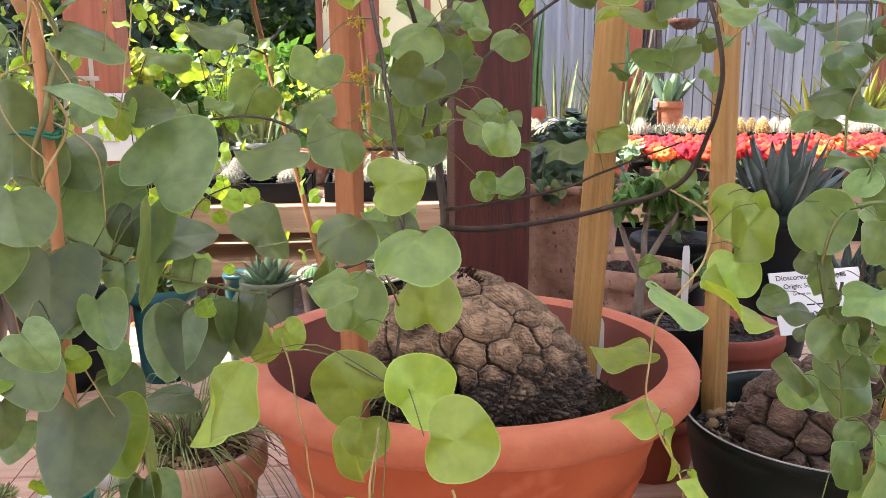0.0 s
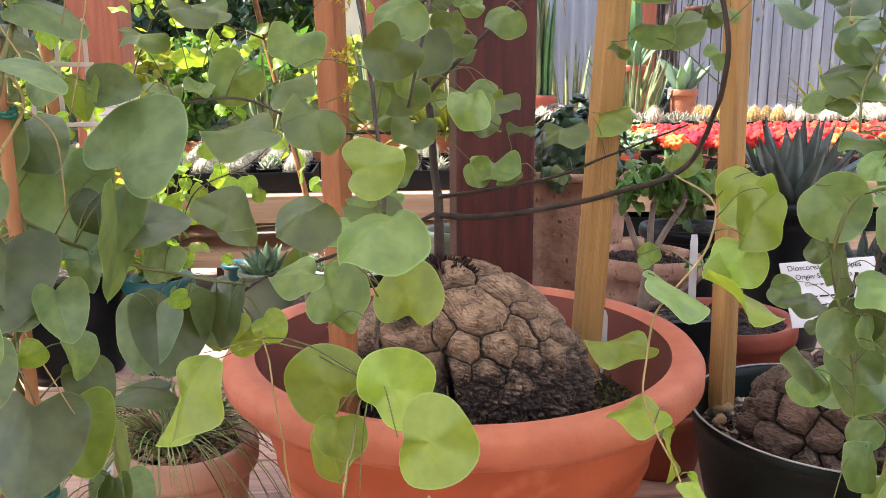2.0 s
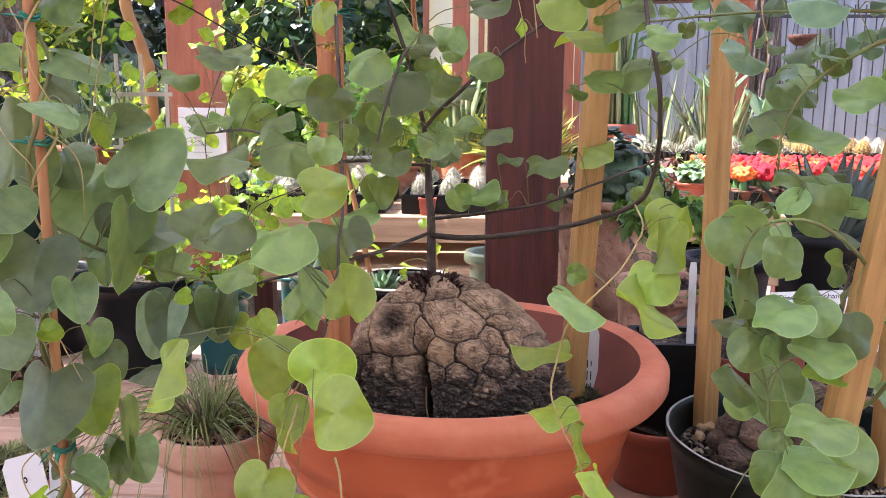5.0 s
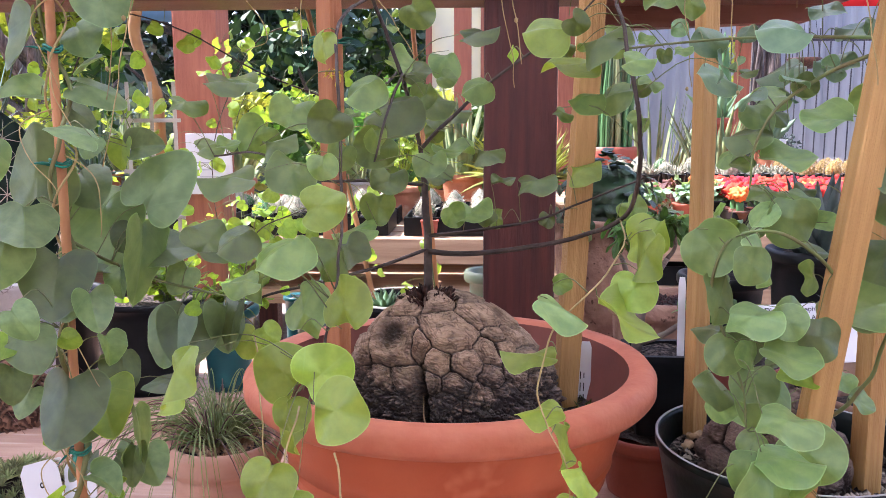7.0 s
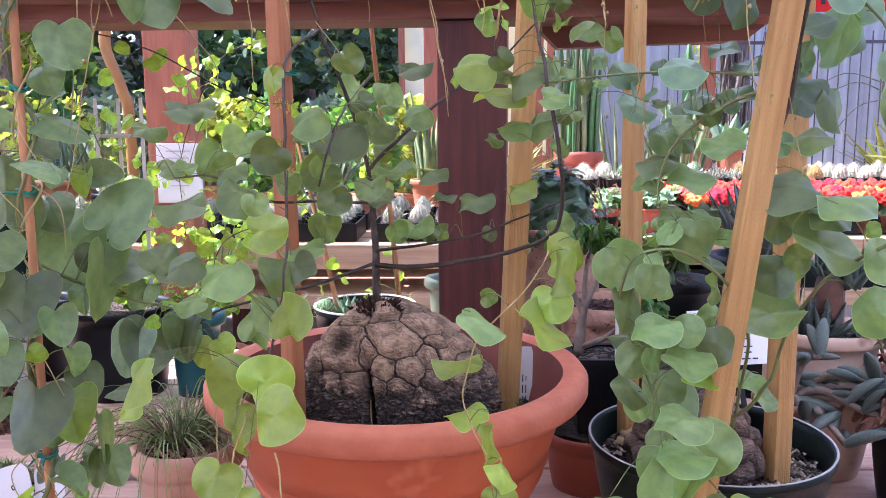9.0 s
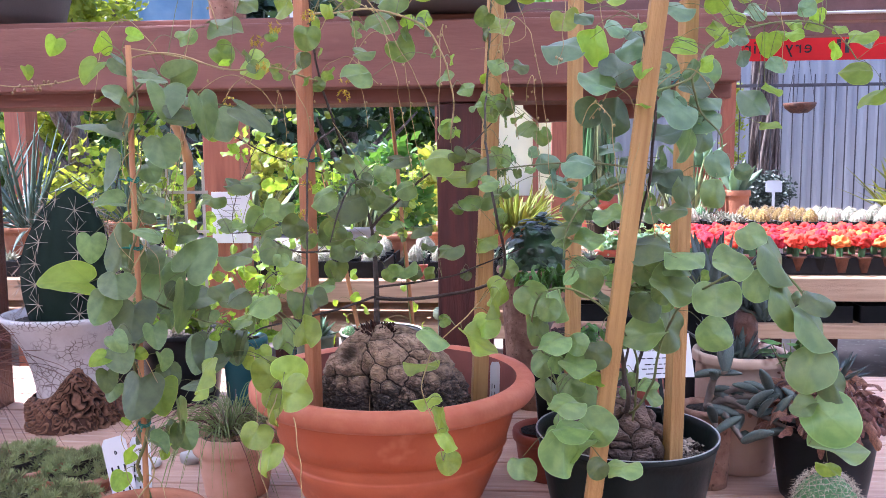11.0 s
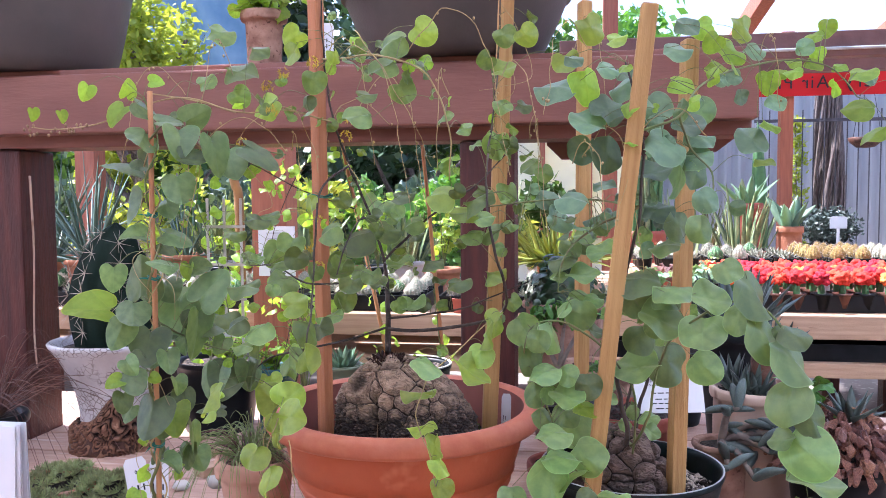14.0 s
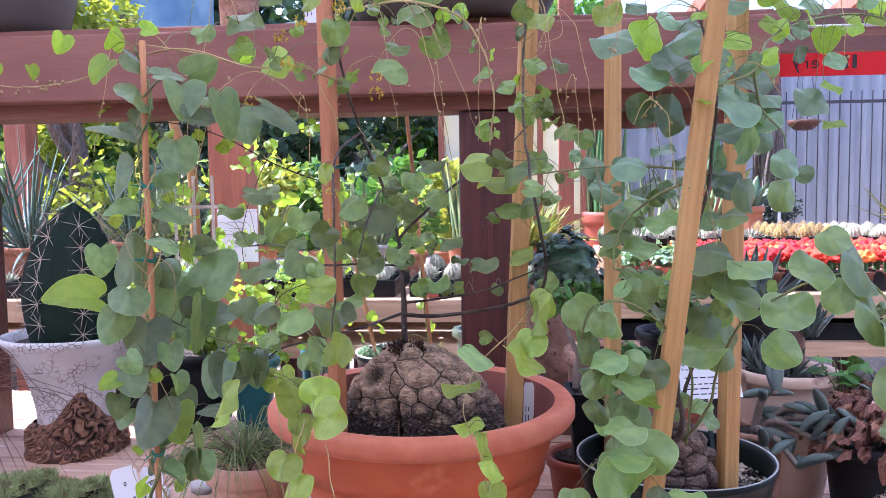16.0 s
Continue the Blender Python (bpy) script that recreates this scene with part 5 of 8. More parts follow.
BOWL_DARK_C = [
    (-0.063, 0.654, 1.279, 0.038, -17, -31, 103), (0.022, 0.691, 1.28, 0.028, 98, 0, 51), (-0.123, 0.805, 1.282, 0.05, 91, 41, 7), (0.006, 0.541, 1.295, 0.033, 93, 41, 18),
    (-0.062, 0.709, 1.304, 0.043, 55, 17, 15), (0.198, 0.755, 1.305, 0.022, 33, -28, 67), (0.03, 0.774, 1.316, 0.076, 14, 28, -79), (-0.199, 0.808, 1.319, 0.045, 6, -26, 109),
    (0.066, 0.829, 1.32, 0.049, 24, -45, 90), (0.221, 0.739, 1.321, 0.043, -1, 26, -97), (0.06, 0.783, 1.324, 0.032, 92, 2, -35), (0.014, 0.669, 1.328, 0.046, 32, 34, -61),
    (0.113, 0.818, 1.335, 0.041, 23, 39, -64), (-0.162, 0.822, 1.341, 0.052, 14, -24, 100),
]
BOWL_DARK_D = [
    (0.081, 0.801, 1.342, 0.023, 48, -54, 44), (0.367, 0.733, 1.342, 0.02, -3, -28, 71), (-0.151, 0.848, 1.344, 0.051, 0, 28, -73), (0.248, 0.642, 1.346, 0.032, 10, -40, 71),
    (0.287, 0.724, 1.357, 0.017, 87, 0, -38), (0.026, 0.878, 1.36, 0.049, 35, -33, 76), (0.08, 0.823, 1.36, 0.039, 58, 15, 11), (0.305, 0.73, 1.363, 0.02, -5, -32, 76),
    (0.271, 0.728, 1.37, 0.019, -1, -40, 79), (0.073, 0.53, 1.371, 0.026, 104, -39, -11), (0.226, 0.715, 1.372, 0.06, -30, -24, 95), (0.113, 0.724, 1.379, 0.044, -6, -26, 90),
    (0.265, 0.84, 1.383, 0.042, 90, -6, 38), (0.203, 0.691, 1.383, 0.026, 103, -54, 1),
]
BOWL_DARK_E = [
    (0.327, 0.79, 1.412, 0.032, 83, -27, 23), (0.19, 0.693, 1.419, 0.027, 71, 71, 10), (0.304, 0.821, 1.425, 0.044, 31, 31, -77), (0.272, 0.807, 1.458, 0.033, 93, -20, 28),
    (0.251, 0.811, 1.459, 0.05, 101, -2, 32), (0.082, 0.59, 1.487, 0.048, -5, 41, -75), (0.001, 0.61, 1.51, 0.027, 89, 5, -31), (0.082, 0.624, 1.52, 0.035, 6, -34, 100),
    (0.293, 0.808, 1.52, 0.029, 27, -48, 78), (0.259, 0.821, 1.522, 0.036, 53, 11, 7), (0.128, 0.66, 1.529, 0.041, 92, -30, 2), (-0.132, 0.689, 1.532, 0.037, 91, -48, 18),
    (-0.04, 0.621, 1.542, 0.018, 111, -47, 5), (0.006, 0.632, 1.543, 0.038, 90, 1, 19),
]
BOWL_DARK_F = [
    (-0.183, 0.682, 1.555, 0.033, -43, -46, 147), (0.106, 0.64, 1.561, 0.05, 18, 39, -63), (0.148, 0.688, 1.565, 0.03, 6, -36, 102), (-0.126, 0.678, 1.567, 0.059, -4, -37, 114),
    (0.24, 0.755, 1.584, 0.032, 114, 42, 20), (-0.075, 0.626, 1.589, 0.035, -2, -48, 114), (0.12, 0.637, 1.596, 0.05, 39, 49, -57), (-0.148, 0.663, 1.623, 0.045, 20, -49, 95),
    (0.267, 0.772, 1.625, 0.038, 82, -24, 2),
]
BOWL_PALE_A = [
    (0.18, 0.555, 1.153, 0.049, 28, -7, 74),
]
RIGHT_A = [
    (0.423, 0.563, 0.981, 0.048, -5, -12, 89), (0.389, 0.551, 0.982, 0.03, 68, 36, -20), (0.294, 0.54, 0.986, 0.04, 33, 5, 7), (0.365, 0.583, 1.002, 0.068, 28, -6, -97),
    (0.344, 0.594, 1.004, 0.04, 72, 11, 17), (0.345, 0.544, 1.005, 0.065, 75, 10, 32), (0.385, 0.72, 1.012, 0.055, 8, 14, -99), (0.39, 0.592, 1.023, 0.057, 65, -54, -6),
    (0.348, 0.608, 1.025, 0.027, 60, 34, -45), (0.357, 0.549, 1.036, 0.053, 7, -12, 62), (0.374, 0.661, 1.045, 0.061, 67, 9, 10), (0.634, 0.434, 1.054, 0.068, 7, -5, 73),
    (0.335, 0.665, 1.055, 0.042, 45, -5, 43), (0.361, 0.647, 1.067, 0.045, 41, -2, -17),
]
RIGHT_B = [
    (0.348, 0.529, 1.074, 0.05, 11, -16, 67), (0.629, 0.433, 1.09, 0.064, 57, -47, 11), (0.604, 0.444, 1.099, 0.033, 37, 19, -79), (0.321, 0.603, 1.104, 0.036, 71, 36, -20),
    (0.341, 0.603, 1.105, 0.028, 73, 10, 32), (0.338, 0.619, 1.108, 0.041, 73, -4, -19), (0.364, 0.58, 1.109, 0.052, 18, -19, 54), (0.324, 0.66, 1.111, 0.036, -3, 11, -103),
    (0.517, 0.774, 1.12, 0.075, 76, 1, 28), (0.393, 0.591, 1.122, 0.04, 71, -4, 10), (0.635, 0.444, 1.123, 0.04, 73, -9, 21), (0.462, 0.655, 1.135, 0.074, 22, 23, -80),
    (0.365, 0.588, 1.136, 0.033, 58, -28, -7), (0.611, 0.453, 1.14, 0.06, 66, 7, -51),
]
RIGHT_C = [
    (0.334, 0.578, 1.142, 0.047, 1, -27, 67), (0.546, 0.61, 1.146, 0.05, 70, -47, 17), (0.315, 0.602, 1.152, 0.047, 78, 12, 42), (0.462, 0.644, 1.177, 0.047, 57, 25, -15),
    (0.327, 0.566, 1.185, 0.034, 86, 2, 9), (0.346, 0.592, 1.185, 0.047, 73, -4, 58), (0.4, 0.649, 1.186, 0.035, 24, -14, 75), (0.618, 0.458, 1.188, 0.065, 56, -6, 48),
    (0.306, 0.604, 1.194, 0.049, 88, -41, -18), (0.534, 0.562, 1.2, 0.06, 48, 0, -8), (0.419, 0.663, 1.208, 0.023, -10, -46, 71), (0.592, 0.47, 1.209, 0.064, 64, -2, 48),
    (0.486, 0.601, 1.21, 0.07, 31, -27, 63), (0.382, 0.638, 1.211, 0.047, 90, 0, 1),
]
RIGHT_D = [
    (0.619, 0.456, 1.216, 0.038, 29, -33, 49), (0.359, 0.642, 1.217, 0.031, 46, 27, -84), (0.563, 0.489, 1.228, 0.042, 75, 11, -45), (0.4, 0.666, 1.229, 0.031, 19, -28, 63),
    (0.455, 0.626, 1.229, 0.042, 91, 4, 23), (0.38, 0.698, 1.231, 0.041, 6, -23, 66), (0.495, 0.606, 1.237, 0.041, 5, -22, 85), (0.529, 0.484, 1.253, 0.05, 20, -36, 72),
    (0.5, 0.585, 1.254, 0.055, 1, -23, 84), (0.353, 0.69, 1.257, 0.025, 8, -33, 61), (0.58, 0.479, 1.26, 0.067, 64, -6, 52), (0.385, 0.673, 1.262, 0.053, 7, -20, 66),
    (0.459, 0.62, 1.263, 0.064, 6, 30, -87), (0.346, 0.714, 1.264, 0.027, 34, 29, -96),
]
RIGHT_E = [
    (0.357, 0.686, 1.284, 0.045, 12, 31, -101), (0.546, 0.466, 1.289, 0.035, 54, -27, -3), (0.412, 0.652, 1.297, 0.046, 6, 33, -112), (0.387, 0.714, 1.303, 0.037, -30, 24, -119),
    (0.499, 0.672, 1.306, 0.049, 8, 22, -97), (0.472, 0.72, 1.314, 0.031, 99, 42, 5), (0.39, 0.731, 1.318, 0.042, -4, 33, -109), (0.245, 0.742, 1.322, 0.04, 22, 47, -99),
    (0.412, 0.707, 1.328, 0.025, 90, -40, -16), (0.272, 0.744, 1.33, 0.022, 76, -28, 16), (0.532, 0.57, 1.331, 0.039, 87, 0, 19), (0.518, 0.664, 1.332, 0.048, 81, 2, 39),
    (0.354, 0.774, 1.34, 0.049, 36, -25, 61), (0.408, 0.763, 1.345, 0.049, 26, 23, -94),
]
RIGHT_F = [
    (0.433, 0.698, 1.347, 0.041, -6, -31, 67), (0.488, 0.667, 1.356, 0.048, 8, -40, 76), (0.544, 0.604, 1.369, 0.038, 72, -26, 20), (0.369, 0.647, 1.372, 0.049, -12, 36, -111),
    (0.333, 0.736, 1.372, 0.036, 48, -48, 37), (0.448, 0.695, 1.376, 0.039, -4, -28, 66), (0.415, 0.68, 1.391, 0.036, -4, -26, 87), (0.517, 0.66, 1.4, 0.064, 82, 0, -80),
    (0.479, 0.658, 1.406, 0.06, -7, -29, 84), (0.541, 0.687, 1.406, 0.049, 89, -8, 37), (0.542, 0.678, 1.429, 0.047, -7, -41, 81), (0.417, 0.643, 1.432, 0.057, 85, -10, 38),
    (0.381, 0.649, 1.438, 0.042, 81, 71, 10), (0.491, 0.613, 1.442, 0.062, 43, -39, 57),
]
RIGHT_G = [
    (0.636, 0.786, 1.458, 0.057, 47, 30, -7), (0.55, 0.705, 1.459, 0.048, 10, -31, 82), (0.392, 0.63, 1.473, 0.057, -10, 39, -93), (0.53, 0.693, 1.474, 0.052, 12, -44, 73),
    (0.418, 0.635, 1.493, 0.053, -49, -28, 179), (0.555, 0.737, 1.497, 0.045, 105, -38, -14), (0.468, 0.696, 1.502, 0.04, 47, -57, 51), (0.486, 0.716, 1.502, 0.055, 68, -29, -9),
    (0.675, 0.807, 1.515, 0.034, 45, -45, 42), (0.62, 0.791, 1.523, 0.027, 95, -5, 31), (0.348, 0.631, 1.524, 0.061, 3, 38, -90), (0.444, 0.689, 1.533, 0.054, -40, -37, 107),
    (0.42, 0.665, 1.552, 0.035, 34, -39, 66), (0.373, 0.619, 1.559, 0.028, 10, -47, 87),
]
RIGHT_H = [
    (0.527, 0.782, 1.595, 0.046, 14, -44, 80), (0.645, 0.816, 1.596, 0.035, 41, -41, 50), (0.541, 0.786, 1.63, 0.042, 27, -52, 68),
]
RIGHT_LIME_A = [
    (0.631, 0.442, 1.031, 0.028, 15, 4, -14), (0.389, 0.624, 1.084, 0.034, 19, -21, 52), (0.636, 0.709, 1.423, 0.03, 4, -25, 77), (0.823, 0.821, 1.468, 0.047, 31, 24, -95),
    (0.661, 0.782, 1.479, 0.031, 33, -25, 62), (0.803, 0.832, 1.506, 0.049, -5, 46, -111), (0.389, 0.629, 1.526, 0.051, 90, -21, 35), (0.528, 0.761, 1.541, 0.039, 25, -52, 69),
    (0.663, 0.815, 1.548, 0.039, 100, 2, -39), (0.8, 0.823, 1.558, 0.042, -2, -37, 68), (0.681, 0.823, 1.56, 0.026, 10, -55, 72), (0.702, 0.81, 1.56, 0.029, 0, 41, -107),
    (0.767, 0.818, 1.567, 0.023, 11, -44, 69), (0.589, 0.805, 1.568, 0.041, 51, -40, 55),
]
RIGHT_LIME_B = [
    (0.729, 0.812, 1.573, 0.028, 39, -42, 46), (0.707, 0.83, 1.578, 0.026, -11, 40, -106), (0.74, 0.831, 1.59, 0.026, 94, -3, -6), (0.612, 0.83, 1.6, 0.05, 51, -37, 56),
    (0.58, 0.79, 1.605, 0.034, 109, 37, -3), (0.735, 0.825, 1.616, 0.027, -1, 45, -110), (0.753, 0.833, 1.63, 0.03, 93, 4, -37), (0.566, 0.808, 1.632, 0.04, 36, 63, -67),
]
BOWL_LIME_A = [
    (0.196, 0.567, 0.981, 0.035, 69, -4, -4), (0.2, 0.541, 1.021, 0.036, 53, 3, 58), (-0.082, 0.674, 1.515, 0.048, 50, 41, -40),
]
LEFT_LIME_A = [
    (-0.199, 0.585, 1.058, 0.052, 41, -8, 29), (-0.239, 0.502, 1.129, 0.024, 33, 46, -19), (-0.292, 0.535, 1.223, 0.064, -8, 41, -61), (-0.184, 0.611, 1.271, 0.026, 84, 2, -12),
    (-0.285, 0.608, 1.499, 0.037, 64, 25, -15), (-0.387, 0.626, 1.501, 0.019, 82, -10, 74), (-0.459, 0.66, 1.509, 0.021, 98, -8, 78), (-0.264, 0.6, 1.534, 0.028, -104, -7, -121),
    (-0.346, 0.626, 1.536, 0.026, 98, 19, 44), (-0.213, 0.587, 1.541, 0.021, 2, -65, 123),
]


def helix(line, z0, z1, turns, r, phase=0.0, n=16):
    out = []
    for k in range(n + 1):
        z = z0 + (z1 - z0) * k / n
        c = on_line(*line, z)
        a = phase + turns * 6.283 * k / n
        out.append((c[0] + r * math.cos(a), c[1] + r * math.sin(a), z))
    return out


# arrow-leaved vine on the thin dowel
VL = Vine(vine_l, (-0.225, 0.585, BENCH + 0.10), LEAVES_L, 1)
VL.stem(helix(S0, 0.88, 1.52, 4.5, 0.010), 0.0026, 0.0014, M_greenstem)
VL.stem(helix(S0, 0.88, 1.45, 5.5, 0.012, 2.0), 0.0013, 0.0009, M_twig)
VL.stem([(-0.222, 0.58, 1.46), (-0.19, 0.575, 1.482), (-0.14, 0.585, 1.462), (-0.10, 0.61, 1.45), (-0.05, 0.66, 1.44)], 0.0018, 0.001, M_greenstem)
VL.stem([(-0.225, 0.59, 1.20), (-0.19, 0.62, 1.17), (-0.15, 0.66, 1.145), (-0.10, 0.68, 1.13)], 0.0016, 0.001, M_greenstem)
for _rows in (LEFT_A, LEFT_B, LEFT_C, LEFT_D, LEFT_E,):
    VL.place_rows(_rows)
for _rows in (LEFT_LIME_A,):
    VL.place_rows(_rows, LEAVES_LY)
VL.scatter(10, 0.04, 0.026, zmin=0.93, zmax=1.5, forward=-0.03)
VL.scatter(8, 0.05, 0.024, LEAVES_Y, 0.94, 1.2)
for _k in range(12):
    _z = 0.95 + 0.04 * _k
    _c = on_line(*S0, _z)
    _a = VL.rng.uniform(-3, 0)
    VL.tendril([_c, (_c[0] + 0.03 * math.cos(_a), _c[1] + 0.03 * math.sin(_a), _z - 0.02), (_c[0] + 0.04 * math.cos(_a + 0.8), _c[1] + 0.04 * math.sin(_a), _z - 0.07)], 0.0009)
VL.stem([(-0.10, 0.60, 1.497), (-0.18, 0.60, 1.520), (-0.26, 0.61, 1.507), (-0.33, 0.625, 1.488), (-0.40, 0.63, 1.482), (-0.44, 0.63, 1.486)], 0.0013, 0.0008, M_twig, "tendril")
for _k in range(22):
    _x = -0.34 - 0.11 * VL.rng.random()
    part("bud", blob(0.0022, 0.0022, 0.003, sub=1), M_straw, VL.owner, at=Matrix.Translation(Vector((_x, 0.625 + VL.rng.uniform(-.01, .01), 1.480 + VL.rng.uniform(-.008, .008))) - VL.origin))

# the bowl's vine
VB = Vine(vine_b, CX, LEAVES_D, 2)
VB.stem([(0.054, 0.864, 1.09), (0.056, 0.863, 1.145), (0.052, 0.878, 1.20), (0.047, 0.88, 1.255)], 0.0056, 0.0036, M_stem, label="woody grey stem")
VB.stem([(0.047, 0.88, 1.25), (0.045, 0.88, 1.27), (0.03, 0.86, 1.34), (0.0, 0.83, 1.43), (-0.02, 0.80, 1.52), (-0.03, 0.79, 1.62), (-0.03, 0.785, 1.78)], 0.0030, 0.0011, M_stem)
VB.stem([(0.056, 0.86, 1.150), (0.10, 0.87, 1.146), (0.17, 0.88, 1.152), (0.232, 0.87, 1.168), (0.262, 0.79, 1.195), (0.270, 0.74, 1.235), (0.258, 0.68, 1.30), (0.245, 0.70, 1.38), (0.24, 0.80, 1.47), (0.245, 0.88, 1.58), (0.25, 0.90, 1.75)], 0.0034, 0.0012, M_stem, label="arching grey side stem")
VB.stem([(0.056, 0.862, 1.168), (0.11, 0.88, 1.172), (0.18, 0.90, 1.182), (0.236, 0.89, 1.205), (0.30, 0.86, 1.235)], 0.0022, 0.0010, M_stem)
VB.stem([(0.045, 0.876, 1.265), (0.09, 0.885, 1.31), (0.15, 0.895, 1.36), (0.21, 0.90, 1.40), (0.26, 0.89, 1.45)], 0.0026, 0.0010, M_stem)
VB.stem([(0.054, 0.862, 1.152), (0.0, 0.80, 1.14), (-0.05, 0.74, 1.135), (-0.10, 0.71, 1.125), (-0.13, 0.70, 1.10)], 0.0022, 0.001, M_stem)
VB.stem([(0.048, 0.88, 1.225), (0.0, 0.80, 1.235), (-0.05, 0.75, 1.24), (-0.11, 0.77, 1.265), (-0.18, 0.84, 1.26)], 0.002, 0.001, M_stem)
VB.stem([(0.0, 0.83, 1.43), (-0.02, 0.74, 1.39), (-0.01, 0.67, 1.31), (0.0, 0.62, 1.22), (0.0, 0.58, 1.16), (-0.01, 0.55, 1.10)], 0.002, 0.001, M_stem)
VB.stem([(0.03, 0.86, 1.34), (0.04, 0.74, 1.34), (0.03, 0.69, 1.30), (0.02, 0.68, 1.26)], 0.0018, 0.001, M_stem)
VB.stem([(-0.03, 0.785, 1.60), (0.03, 0.70, 1.585), (0.10, 0.63, 1.575), (0.17, 0.62, 1.545), (0.20, 0.63, 1.47), (0.195, 0.66, 1.40)], 0.0018, 0.001, M_twig)
VB.stem([(-0.02, 0.80, 1.50), (-0.06, 0.70, 1.51), (-0.10, 0.63, 1.50), (-0.16, 0.61, 1.515), (-0.24, 0.61, 1.53)], 0.0015, 0.0009, M_twig)
VB.stem([(0.262, 0.79, 1.195), (0.245, 0.66, 1.19), (0.215, 0.60, 1.165), (0.178, 0.580, 1.13), (0.165, 0.560, 1.09), (0.172, 0.552, 1.06), (0.185, 0.548, 1.03), (0.192, 0.545, 0.99)], 0.0009, 0.0006, M_twig)
for _rows in (BOWL_BRIGHT_A, BOWL_BRIGHT_B, BOWL_BRIGHT_C,):
    VB.place_rows(_rows, LEAVES_B)
for _rows in (BOWL_PALE_A,):
    VB.place_rows(_rows, LEAVES_P)
for _rows in (BOWL_LIME_A,):
    VB.place_rows(_rows, LEAVES_B)
for _rows in (BOWL_DARK_A, BOWL_DARK_B, BOWL_DARK_C, BOWL_DARK_D, BOWL_DARK_E, BOWL_DARK_F,):
    VB.place_rows(_rows)
VB.scatter(30, 0.05, 0.028, zmin=1.15, zmax=1.45, forward=-0.05)
VB.scatter(40, 0.06, 0.026, zmin=1.45, zmax=1.8, forward=-0.04)
VB.scatter(6, 0.05, 0.022, LEAVES_Y, 1.3, 1.8)
for _k in range(5):
    _q = VB.rng.choice([q for q in VB.nodes if q.z > 1.34])
    VB.tendril([_q, _q + Vector((VB.rng.uniform(-.05, .05), VB.rng.uniform(-.04, .01), -0.05)), _q + Vector((VB.rng.uniform(-.07, .07), VB.rng.uniform(-.05, .01), -0.13)), _q + Vector((VB.rng.uniform(-.06, .06), VB.rng.uniform(-.05, .01), -0.15))], 0.0009)
for _p in [((-0.02, 0.53, 1.08), (-0.03, 0.48, 1.00), (-0.02, 0.50, 0.93)), ((0.02, 0.46, 1.07), (0.03, 0.45, 1.0), (0.025, 0.46, 0.92)), ((-0.09, 0.66, 1.10), (-0.07, 0.60, 1.02), (-0.06, 0.58, 0.95)), ((0.08, 0.575, 1.60), (0.14, 0.56, 1.52), (0.18, 0.60, 1.42))]:
    VB.tendril(_p, 0.0011)
# small yellow flower clusters
for _p in [(-0.06, 0.62, 1.535), (-0.03, 0.60, 1.55), (-0.05, 0.61, 1.50), (0.06, 0.60, 1.46), (-0.10, 0.62, 1.455), (-0.028, 0.70, 1.30), (-0.02, 0.72, 1.27), (-0.03, 0.75, 1.34), (0.05, 0.66, 1.49), (0.02, 0.58, 1.56)]:
    _b = bmesh.new()
    for _k in range(9):
        _a, _e = VB.rng.uniform(0, 6.28), VB.rng.uniform(-0.8, 1.2)
        _d = Vector((math.cos(_a) * math.cos(_e), math.sin(_a) * math.cos(_e), math.sin(_e)))
        for _s in range(5):
            _t = Matrix.Rotation(_s * 1.2566, 3, _d) @ _d.orthogonal().normalized()
            blade(_b, _d * 0.007, (_d * 0.4 + _t), 0.005, 0.0026, 0.2, 0, 0.2, 2)
    part("flower", _b, M_flower, VB.owner, "tiny yellow star flowers", at=Matrix.Translation(Vector(_p) - VB.origin))

# the round-leaved vine of the nursery pot
VR = Vine(vine_r, CX2, LEAVES_R, 3)
VR.stem([(0.455, 0.80, 0.985), (0.452, 0.745, 1.0), (0.452, 0.72, 1.03), (0.44, 0.70, 1.08), (0.43, 0.67, 1.15), (0.44, 0.64, 1.25), (0.46, 0.62, 1.36), (0.46, 0.60, 1.46), (0.44, 0.60, 1.55)], 0.0046, 0.0013, M_stem, label="dark branching stem")
VR.stem([(0.462, 0.80, 0.985), (0.460, 0.75, 0.995), (0.468, 0.715, 1.02), (0.482, 0.69, 1.06), (0.487, 0.66, 1.13), (0.505, 0.60, 1.19), (0.54, 0.53, 1.235), (0.58, 0.49, 1.25), (0.615, 0.475, 1.21), (0.62, 0.46, 1.15), (0.625, 0.45, 1.07)], 0.0024, 0.0010, M_greenstem)
VR.stem([(0.470, 0.822, 0.96), (0.474, 0.828, 1.02), (0.488, 0.834, 1.07), (0.500, 0.838, 1.13)], 0.0042, 0.0020, M_stem)
VR.stem([(0.462, 0.820, 0.96), (0.458, 0.824, 1.03), (0.468, 0.830, 1.09)], 0.0038, 0.0018, M_stem)
VR.stem([(0.462, 0.742, 0.985), (0.464, 0.73, 1.04), (0.455, 0.69, 1.10), (0.41, 0.62, 1.17), (0.36, 0.60, 1.205), (0.32, 0.60, 1.20), (0.306, 0.60, 1.16), (0.325, 0.612, 1.11), (0.345, 0.622, 1.06), (0.35, 0.62, 1.0)], 0.0019, 0.001, M_greenstem)
VR.stem([(0.46, 0.62, 1.36), (0.40, 0.65, 1.33), (0.36, 0.66, 1.29), (0.35, 0.655, 1.24)], 0.002, 0.001, M_greenstem)
